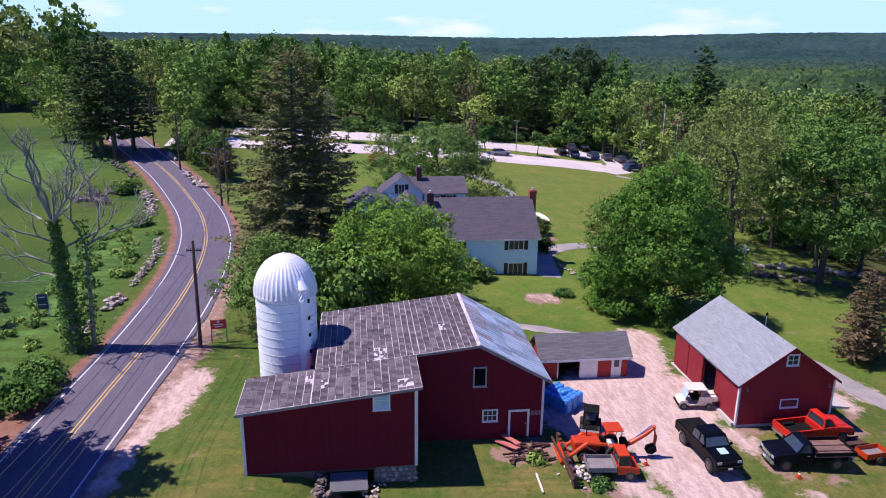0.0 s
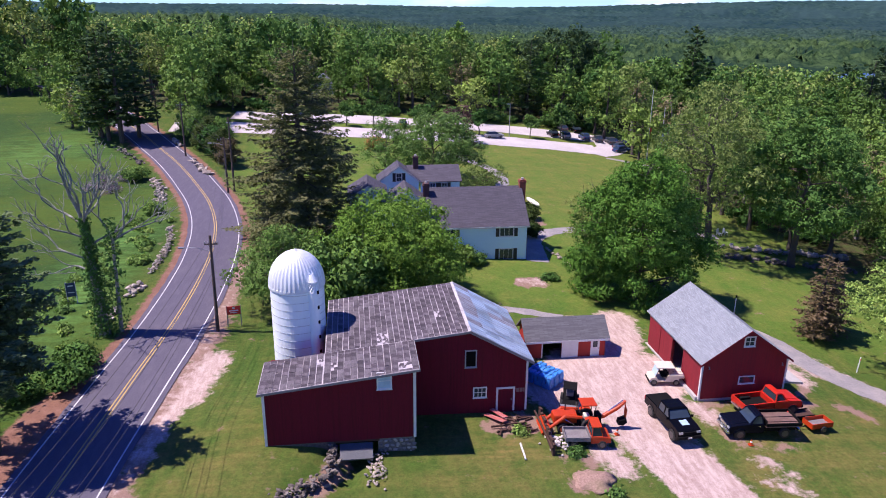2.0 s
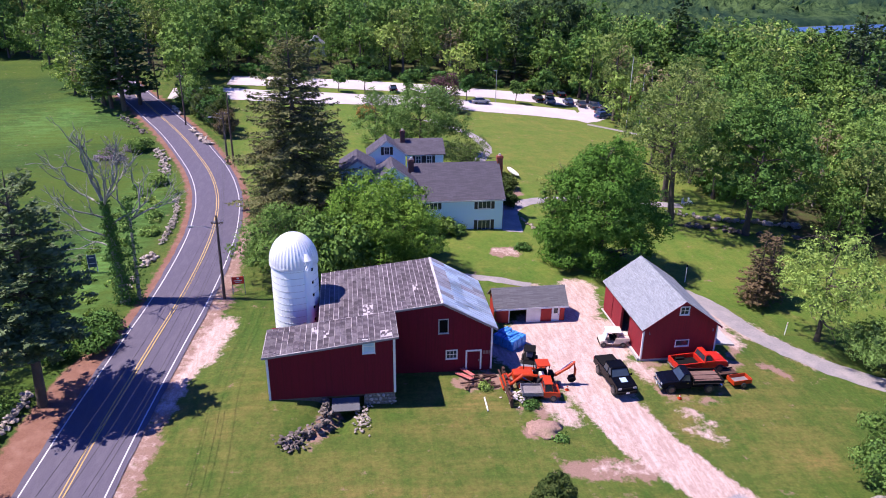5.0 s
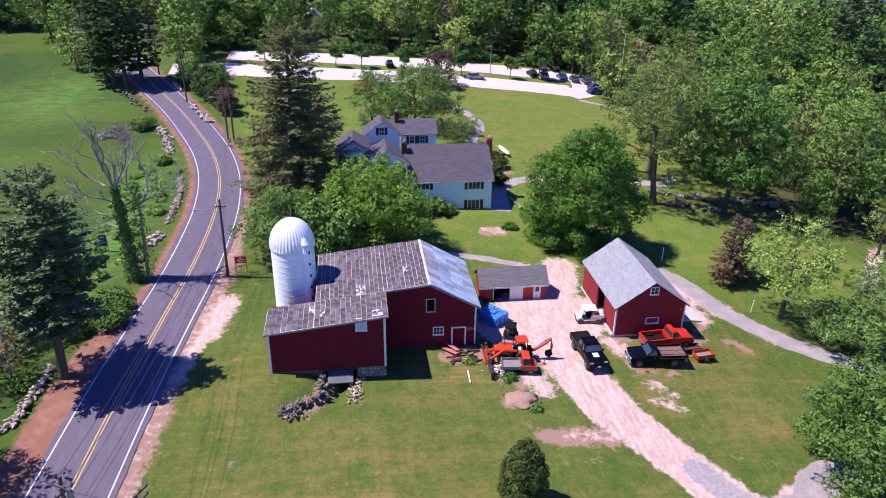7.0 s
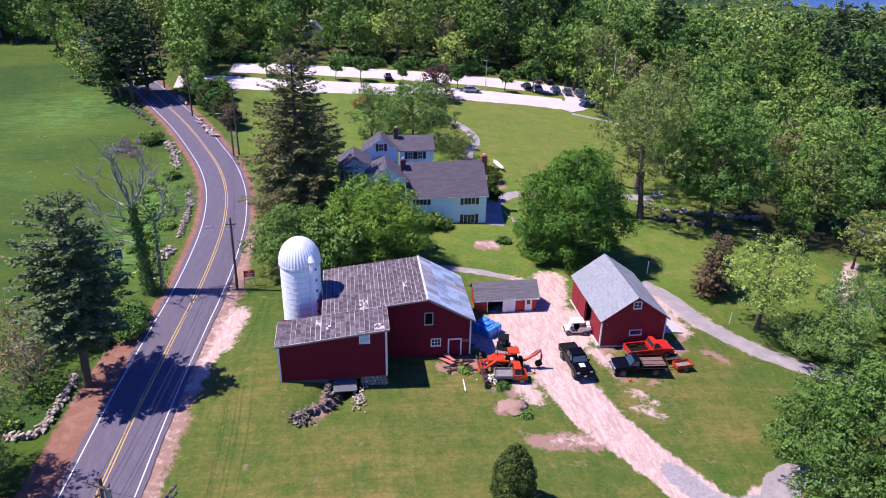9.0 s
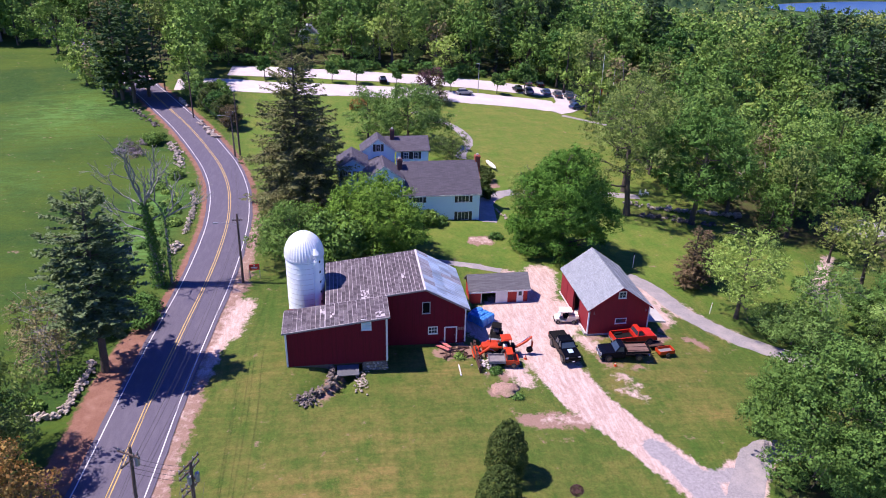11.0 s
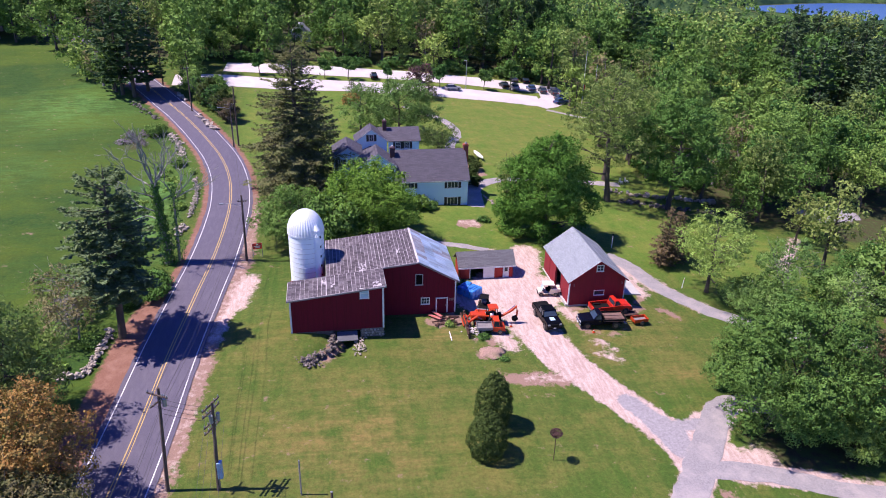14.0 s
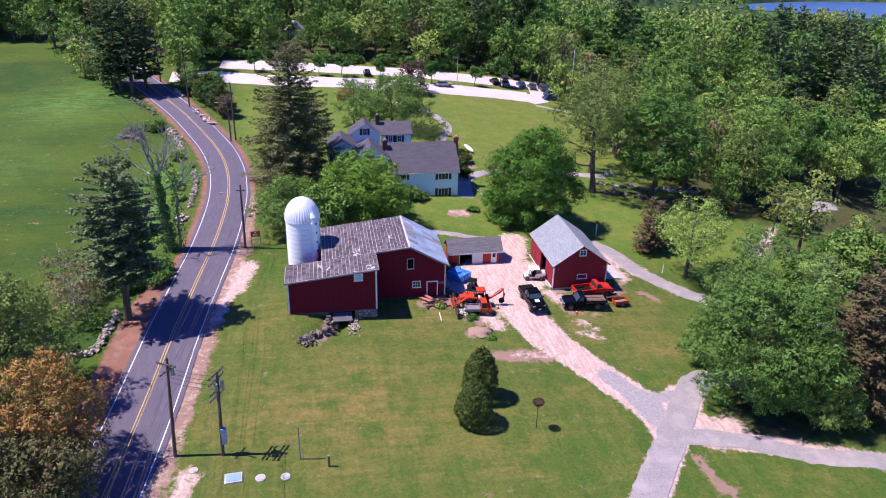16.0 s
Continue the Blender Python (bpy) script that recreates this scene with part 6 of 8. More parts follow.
def dead_tree(x, y):
    rng = np.random.default_rng(81)
    t = thing("dead_tree", x, y, gz(x, y) - 0.1, 0, "bare bleached dead tree with ivy round its trunk", "tree")
    bm = bmesh.new()

    def grow(p, d, ln, r, depth):
        q = p + d * ln
        pts = limb(bm, p, q, r, r * 0.68, rng, 0.16, 7 if r > 0.1 else 5, 4)
        if depth == 0 or r < 0.012:
            return
        for k in range(2 if rng.random() < 0.6 else 3):
            dd = d + rng.normal(size=3) * 0.42 + np.array([0, 0, 0.22])
            dd /= np.linalg.norm(dd)
            grow(np.array(pts[-1]) if k < 2 else np.array(pts[2]), dd, ln * rng.uniform(0.6, 0.88), r * rng.uniform(0.56, 0.74), depth - 1)
    tube(bm, [(0, 0, -0.3), (0.1, 0, 1.0), (-0.1, 0, 5), (-0.4, 0.1, 10.5)], [0.62, 0.46, 0.36, 0.26], 10, False)
    top = np.array([-0.4, 0.1, 10.5])
    for dv, ln, r in (((-0.25, 0, 1), 3.0, 0.2), ((0.45, 0.2, 1), 2.8, 0.17), ((-0.9, 0.1, 0.7), 2.6, 0.13), ((0.3, -0.4, 1), 2.4, 0.12)):
        grow(top, np.array(dv) / np.linalg.norm(dv), ln, r, 4)
    for z, dv, ln in ((7.5, (-1, 0, 0.45), 2.8), (8.6, (1, 0.2, 0.55), 2.6), (6.2, (-0.9, 0.5, 0.2), 2.2), (9.4, (-0.7, -0.5, 0.5), 2.4)):
        grow(np.array([-0.2, 0, z]), np.array(dv) / np.linalg.norm(dv), ln, 0.11, 3)
    tube(bm, [(1.3, 0.6, -0.3), (1.5, 0.6, 4), (1.7, 0.6, 9)], [0.22, 0.17, 0.13], 8, False)
    for dv in ((-0.4, 0, 1), (0.5, 0.2, 1), (0.9, 0, 0.5)):
        grow(np.array([1.7, 0.6, 9.0]), np.array(dv) / np.linalg.norm(dv), 2.4, 0.11, 4)
    part("trunk", bm, DEAD_BARK, t, "bleached bare trunk and branches", smooth=True)
    z = rng.uniform(0, 1, 4200) * 11.4
    a = rng.uniform(0, math.tau, 4200)
    r = (0.98 - 0.055 * z + 0.18 * np.sin(z * 2.3 + a * 2)) * rng.uniform(0.5, 1.2, 4200)
    p = np.stack([0.1 - 0.035 * z + np.cos(a) * r, np.sin(a) * r, z], 1)
    p[::7, 0] += 1.35 + 0.07 * z[::7]
    v, q = leaf_quads(p, np.stack([np.cos(a), np.sin(a), np.full(4200, 0.3)], 1), 0.26, rng)
    o = new("ivy", quads_mesh("ivy", v, q, MAPLE_DARK))
    o.parent = t
    tagged(o, "dark-green climbing ivy")


dead_tree(-25.1, 56.2)

# ---- woods ----
def wood_kinds(leaves, leaf, seed=101):
    """Eight kinds of forest tree; leaves: how many on a middling one."""
    out = []
    for k, (h, r, base, m_, clumps, clump, gaps, lab) in enumerate((
            (17, 5.8, 0.8, MAPLE, 34, 0.31, 0.0, "green broadleaved forest tree"), (18, 6.0, 1.0, MAPLE_DARK, 36, 0.30, 0.0, "dark-green broadleaved forest tree"),
            (15, 5.6, 0.6, MAPLE_LIGHT, 34, 0.30, 0.0, "light-green broadleaved forest tree"), (18, 5.8, 4.5, OLIVE, 40, 0.24, 0.12, "olive-green forest tree with an open crown"),
            (15, 5.2, 2.5, BUDDING, 36, 0.23, 0.3, "brownish budding forest tree"), (20, 6.4, 2.5, MAPLE, 44, 0.26, 0.0, "tall green broadleaved forest tree"))):
        n = int(leaves * r * r / 33 * (1.0 if gaps < 0.2 else 0.8))
        out.append(broadleaf("forest_tree", h, r, base, seed + k, n, leaf, m_, clumps, clump, thing_label=lab, open_crown=gaps, group="forest trees", simple=True, bark=GREY_BARK if k == 4 else None))
    out.append(conifer("forest_pine", 18, 4.8, 2.5, seed + 7, leaf * 1.35, PINE_NEEDLES, 0.05, 17, 11, leaves / 600, 0.0, "dark pine tree in the woods", 0.6, group="forest pines", wide=0.62))
    out.append(conifer("forest_spruce", 15, 3.8, 0.8, seed + 8, leaf * 1.4, NEEDLES, 0.3, 18, 11, leaves / 700, 0.0, "dark spruce tree in the woods", 0.75, group="forest pines", wide=0.62))
    return out


NEAR, BACK, FAR = wood_kinds(5000, 0.42), wood_kinds(2300, 0.6, 131), wood_kinds(1400, 0.78, 161)
for k, (x, y) in enumerate(((63, 96), (70, 108), (66, 118), (60.5, 104), (79, 93), (76, 112), (112, 116), (104, 118))):
    stand(NEAR[k], x, y, 0)
for k in range(8):
    stand(BACK[k], (-34, -26, 4, 14, 27, 36, 54, 46)[k], 177 + (k % 3) * 2, 0)
    stand(FAR[k], (-92, -80, -68, 20, 40, 60, 80, 96)[k], 232 + k, 0)
wr_ = random.Random(77)


def plant(kinds, k, x, y, s, tall=1.0):
    copy_thing(kinds[k], pose(x, y, gz(x, y) - 0.2, wr_.uniform(-2, 2), wr_.uniform(-2, 2), wr_.uniform(0, 360)) @ Matrix.Diagonal((s, s, s * tall, 1)))


def plant_grid(kinds, x0, x1, y0, y1, step, weights, ok, lo=0.8, hi=1.15):
    y = y0
    while y < y1:
        x = x0
        while x < x1:
            px, py = x + wr_.uniform(-0.42, 0.42) * step, y + wr_.uniform(-0.42, 0.42) * step
            if ok(px, py):
                k = wr_.choices(range(8), weights)[0]
                plant(kinds, k, px, py, wr_.uniform(lo, hi), wr_.uniform(0.88, 1.15))
            x += step
        y += step


def road_away(x, y):
    return min(np.hypot(ROAD_LINE[:, 0] - x, ROAD_LINE[:, 1] - y)) > 7


MIXED = (5, 5, 3.5, 2, 1.2, 4, 1.4, 1.0)
EDGE = (6, 4, 5, 3, 1, 5, 1.2, 0.8)
plant_grid(BACK, -40, 100, 175, 202, 8.2, EDGE, lambda x, y: road_away(x, y) and not (-17 < x < -3 and y < 214) and not (x > 62 and y < 178), 0.85, 1.2)
plant_grid(FAR, -40, 100, 204, 228, 11.0, MIXED, lambda x, y: road_away(x, y) and not (-17 < x < -3 and y < 214), 0.9, 1.25)
plant_grid(FAR, -190, -84, 200, 252, 11.5, MIXED, lambda x, y: y > 152 - 0.95 * (x + 52) - 30 and road_away(x, y), 1.25, 1.75)
plant_grid(BACK, -118, -40, 140, 226, 8.6, (4, 4, 3, 3, 3, 3, 1.0, 0.5), lambda x, y: road_away(x, y) and y > 152 - 0.95 * (x + 52) + 3 and x < -40, 0.8, 1.15)
def in_sight_gap(x, y):
    """The open strip through which the clearing is seen from the yard."""
    return 0.735 < (x + 3.6) / (y + 33.6) < 0.95 and 56 < y < 88


def in_pines(x, y):
    return y > 120 and x > 116 + (y - 122) * 0.4


# dark pines down towards the pond, the mixed wood before them, the olive oak grove nearest
plant_grid(BACK, 112, 190, 120, 196, 9.4, (0.4, 0.8, 0.2, 0.2, 0.2, 0.2, 8, 1.0), lambda x, y: in_pines(x, y) and x < 122 + (y - 100) * 0.8, 1.2, 1.55)
plant_grid(FAR, 100, 146, 192, 232, 12.5, MIXED, lambda x, y: True, 0.8, 1.1)
plant_grid(FAR, 148, 205, 196, 240, 11.0, (0.5, 1, 0, 0, 0, 0.5, 8, 1), lambda x, y: x < 122 + (y - 100) * 0.7, 0.9, 1.15)
plant(BACK, 6, 103, 203, 1.75)
plant(BACK, 6, 98, 196, 1.4)
plant_grid(BACK, 64, 146, 84, 190, 10.8, (5, 5, 5, 2, 0.6, 4, 0.5, 0.4), lambda x, y: x + y > 196 and not in_pines(x, y) and x < 124 + (y - 100) * 0.8 and not (y > 172 and x < 102), 0.85, 1.15)
plant_grid(NEAR, 58, 116, 84, 132, 9.6, (2.5, 2, 5, 6, 1.6, 3, 0.1, 0.1), lambda x, y: x + y < 196 and x > 57 + 0.12 * abs(y - 90) and not (82 < x < 116 and y < 98), 0.75, 1.02)
plant_grid(NEAR, 74, 112, 60, 84, 10.0, (2, 2, 5, 6, 1.2, 2, 0.1, 0.1), lambda x, y: not in_sight_gap(x, y) and x + y < 196 and x > 72 + (70 - y) * 0.4, 0.75, 1.0)
plant_grid(BACK, 74, 96, 26, 60, 9.6, (3, 4, 3, 4, 1, 3, 2, 1), lambda x, y: not (80 < x < 94 and 50 < y < 64), 0.7, 0.95)
for kinds, x, y, k, s in ((BACK, -46.0, 136.5, 6, 1.25), (BACK, -49.0, 138.5, 6, 1.2), (BACK, -44.0, 141.0, 6, 1.1), (BACK, -52.0, 143.0, 6, 1.1), (BACK, -51, 141, 0, 0.8), (BACK, -55, 146, 4, 0.8), (BACK, -60, 151, 2, 0.75), (BACK, -63, 158, 0, 0.9),
                          (BACK, -35.5, 146, 2, 1.0), (BACK, -36, 157, 0, 1.05), (BACK, -39, 162, 2, 1.1),
                          (BACK, -38, 168, 5, 0.9), (BACK, -30, 170.5, 0, 0.6), 
                          (BACK, -14.5, 181, 2, 0.5), (BACK, -5.0, 183, 0, 0.55), (BACK, -11.5, 194, 1, 0.5), (BACK, -8.0, 176, 3, 0.45), (BACK, -16, 190, 0, 0.6), (BACK, -3.5, 193, 5, 0.6), (NEAR, 57, 112, 1, 0.9), (NEAR, 69, 73, 0, 0.6), (NEAR, 78, 80.5, 1, 0.9), (NEAR, 80, 84, 5, 0.95), (NEAR, 76, 79, 1, 0.95), (NEAR, 83, 88, 5, 1.0), (NEAR, 79, 72, 5, 0.75), (NEAR, 80.5, 67.5, 2, 0.6), (NEAR, 74.5, 64.5, 3, 0.55), (NEAR, 74, 33, 0, 0.6), (NEAR, 66, 28, 3, 0.62), (NEAR, 70, 45, 1, 0.6), (NEAR, 79, 50, 2, 0.7), (NEAR, 82, 42, 3, 0.75)):
    plant(kinds, k, x, y, s)
for x, y, h, r, sd in ((49, 198, 23, 6.0, 150), (56, 199, 26, 6.5, 151), (62.5, 197, 28, 6.8, 152), (68.5, 199, 25, 5.6, 153)):
    stand(broadleaf("white_pine", h, r, 6.0, sd, 3200, 0.7, PINE_NEEDLES, 44, 0.26, thing_label="tall dark white pine above the woods", group="tall pines", simple=True), x, y)
grove = broadleaf("grove_tree", 16.0, 6.0, 6.0, 155, 6500, 0.42, MAPLE, 40, 0.28, thing_label="tall bare-stemmed tree with a high green crown", group="grove trees", simple=True)
stand(grove, 88, 91.5)
for x, y, s in ((82.5, 87.5, 0.95), (94.5, 89.5, 1.0), (100.5, 93, 1.1), (107, 90, 1.0), (112, 96, 1.1), (91, 97, 1.05), (84, 95, 1.0), (98, 99, 1.1), (105, 99, 1.1), (103, 84.5, 0.9), (112, 84, 0.95), (118, 90, 1.0)):
    plant((grove,), 0, x, y, s)
# undergrowth along the wood's edge
brush = broadleaf("undergrowth_shrub", 3.2, 2.6, 0.1, 140, 700, 0.5, MAPLE_DARK, 14, 0.42, thing_label="dark-green undergrowth shrub at the wood's edge", group="undergrowth", simple=True)
stand(brush, 60, 171)
for k in range(44):
    x, y = ((-26 + k * 3.9 + wr_.uniform(-1.2, 1.2), 171 + wr_.uniform(-1.2, 1.6)) if k < 30 else (61 + (k - 30) * 2.6, 84 + wr_.uniform(-2, 20)))
    if road_away(x, y) and not (-16 < x < -4 and y > 150) and not (x > 62 and y > 150):
        plant((brush,), 0, x, y, wr_.uniform(0.7, 1.25))
# young trees along the parking lot
young = stand(broadleaf("young_tree", 6.0, 1.9, 1.6, 120, 1100, 0.42, MAPLE_DARK, 18, 0.36, thing_label="young green tree on the parking lot verge", group="parking lot trees"), -19.7, 158)
for x, y, s in ((-2.9, 156.3, 0.95), (3.2, 156.6, 1.1), (27.3, 153.5, 1.1), (39.8, 155.0, 1.0), (47.6, 156.6, 1.5), (13.5, 156.2, 0.8), (-11.0, 157.0, 0.8)):
    copy_thing(young, pose(x, y, gz(x, y) - 0.1, 0, 0, wr_.uniform(0, 360)) @ Matrix.Diagonal((s, s, s, 1)))


def far_woods():
    """The wood further off: many small crowns in one mesh, then a closed canopy out to the hills."""
    rng = np.random.default_rng(9)
    mats = (MAPLE, MAPLE_DARK, OLIVE, PINE_NEEDLES, MAPLE_LIGHT)
    sets = [[] for _ in mats]
    r = 228.0
    while r < 690:
        a = radians(-34 if r < 560 else 26)
        while a < radians(52):
            x, y = -2 + r * math.sin(a) + rng.uniform(-3, 3), -20 + r * math.cos(a) + rng.uniform(-3, 3)
            a += (8.2 + r * 0.004) / r
            if (x < 104 and y < 232 and x > -120) or (x > 56 and x < 165 and y < 178) or not road_away(x, y):
                continue
            lx = (x - 508) / 160
            ly = (y - 520) / 84
            if lx * lx + ly * ly < 1:
                continue
            low = x > 190 and 220 < y < 620
            k = rng.choice(5, p=(0.3, 0.28, 0.2, 0.04 if low else 0.1, 0.18 if low else 0.12))
            h = rng.uniform(13, 21) * (0.55 if low else 1.0)
            w = h * rng.uniform(0.26, 0.36)
            z = gz(x, y)
            nb = 7
            d = rng.normal(size=(nb, 3))
            d /= np.linalg.norm(d, axis=1)[:, None]
            c = np.array([x, y, z + h * 0.62]) + d * np.array([w * 0.55, w * 0.55, h * 0.25])
            if k == 3:
                c = np.array([x, y, z]) + np.stack([rng.normal(size=nb) * w * 0.25, rng.normal(size=nb) * w * 0.25, np.linspace(0.35, 0.97, nb) * h], 1)
            cr = w * rng.uniform(0.42, 0.62, nb) * (np.linspace(1.1, 0.35, nb) if k == 3 else 1)
            sets[k].append(on_spheres(c, cr, 64, rng, 0.6))
        r += 8.5 + (r - 228) * 0.012
    for pts, m in zip(sets, mats):
        p, n = np.concatenate([q[0] for q in pts]), np.concatenate([q[1] for q in pts])
        v, q = leaf_quads(p, n + np.array([0, 0, 0.4]), 1.55, rng)
        tagged(new("far_woods", quads_mesh("far_woods", v, q, m)), "dense green woods beyond the parking lot", "woods", kind="stuff")
    # closed canopy
    rs = [540.0]
    while rs[-1] < 2400:
        rs.append(rs[-1] * 1.0105)
    az = np.radians(np.arange(-40, 58, 0.24))
    R, A = np.meshgrid(np.array(rs), az, indexing="ij")
    X, Y = -2 + R * np.sin(A), -20 + R * np.cos(A)
    X, Y = X + rng.normal(size=X.shape) * 1.2, Y + rng.normal(size=X.shape) * 2.0
    top = 9 + 10.0 * rng.random(X.shape) ** 1.4 * (rng.random(X.shape) > 0.2) + 3 * np.sin(X * 0.013) * np.sin(Y * 0.009) + 3.5 * (rng.random(X.shape) > 0.95)
    shore = ((X - 508) / 160) ** 2 + ((Y - 520) / 84) ** 2
    top = -6.0 * smooth(1.12, 0.95, shore) + smooth(1.0, 1.5, shore) * (top * (1 - 0.4 * smooth(250, 330, X) * smooth(640, 560, Y) * smooth(860, 740, R)))
    calm = smooth(3.2, 1.6, shore)
    top = top * (1 - calm) + calm * np.minimum(top, 5.5 + 1.5 * np.sin(X * 0.11) * np.sin(Y * 0.13))
    Z = ground_z(X, Y) + top * smooth(535, 570, R)
    i = np.arange(X.size).reshape(X.shape)
    q = np.stack([i[:-1, :-1], i[:-1, 1:], i[1:, 1:], i[1:, :-1]], -1).reshape(-1, 4)
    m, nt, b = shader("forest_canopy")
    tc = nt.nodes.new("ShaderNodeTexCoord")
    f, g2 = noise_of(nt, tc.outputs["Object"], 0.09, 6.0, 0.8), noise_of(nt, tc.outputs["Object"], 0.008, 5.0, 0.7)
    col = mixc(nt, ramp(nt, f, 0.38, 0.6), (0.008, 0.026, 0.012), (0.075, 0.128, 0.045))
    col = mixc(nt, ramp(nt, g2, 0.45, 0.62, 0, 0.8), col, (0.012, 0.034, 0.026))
    # aerial haze put into the colour: bluer with distance, broken up by noise
    far_haze = nt.nodes.new("ShaderNodeAttribute")
    far_haze.attribute_name = "far_haze"
    breakup = noise_of(nt, tc.outputs["Object"], 0.02, 5.0, 0.7)
    share = math_of(nt, "ADD", far_haze.outputs["Fac"], ramp(nt, breakup, 0.3, 0.7, -0.5, 0.5))
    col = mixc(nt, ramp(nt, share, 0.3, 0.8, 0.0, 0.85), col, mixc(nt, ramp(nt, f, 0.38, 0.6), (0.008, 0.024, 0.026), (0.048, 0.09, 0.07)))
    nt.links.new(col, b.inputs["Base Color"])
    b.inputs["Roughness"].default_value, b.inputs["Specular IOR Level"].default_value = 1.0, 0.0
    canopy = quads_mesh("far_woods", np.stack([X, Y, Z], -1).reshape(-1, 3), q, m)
    canopy.attributes.new("far_haze", "FLOAT", "POINT").data.foreach_set("value", smooth(620, 1900, R).astype(np.float32).ravel())
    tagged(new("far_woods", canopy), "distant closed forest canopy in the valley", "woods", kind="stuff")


far_woods()

# ---- vehicles and machines ----


def wheel(parent, x, y, r, w, rim=None, z=None):
    """A wheel on the y axis; y is its outer face."""
    z = r if z is None else z
    s = 1 if y > 0 else -1
    wh = part("wheel", tube(bmesh.new(), [(x, y - s * w, z), (x, y - s * w * 0.85, z), (x, y - s * w * 0.15, z), (x, y, z)], [r * 0.9, r, r, r * 0.9], 20), RUBBER, parent, "black tyre")
    part("rim", tube(bmesh.new(), [(x, y - s * 0.05, z), (x, y + s * 0.012, z), (x, y + s * 0.03, z)], [r * 0.62, r * 0.6, r * 0.2], 16), rim or RIM, wh)


def tapered(bm, x0, x1, w0, z0, a0, a1, w1, z1):
    """A block whose foot is x0..x1 by w0 wide at z0 and whose top is a0..a1 by w1 at z1."""
    lo = [bm.verts.new(p) for p in ((x0, -w0 / 2, z0), (x1, -w0 / 2, z0), (x1, w0 / 2, z0), (x0, w0 / 2, z0))]
    hi = [bm.verts.new(p) for p in ((a0, -w1 / 2, z1), (a1, -w1 / 2, z1), (a1, w1 / 2, z1), (a0, w1 / 2, z1))]
    bm.faces.new(lo[::-1]), bm.faces.new(hi)
    for i in range(4):
        bm.faces.new((lo[i], lo[(i + 1) % 4], hi[(i + 1) % 4], hi[i]))
    return bm


def arch_points(xw, r, floor, zw, steps=9):
    """The opening over a wheel at xw, from front to back along a sill at height floor."""
    a0 = math.asin(min(0.95, (floor - zw) / r))
    return [(xw + r * math.cos(a0 + (math.pi - 2 * a0) * k / steps), zw + r * math.sin(a0 + (math.pi - 2 * a0) * k / steps)) for k in range(steps + 1)]


def bevel_top(bm, z, offset, segments=3):
    es = [e for e in bm.edges if all(v.co.z > z for v in e.verts)]
    bmesh.ops.bevel(bm, geom=es, offset=offset, segments=segments, affect="EDGES", profile=0.6, clamp_overlap=True)
    return bm


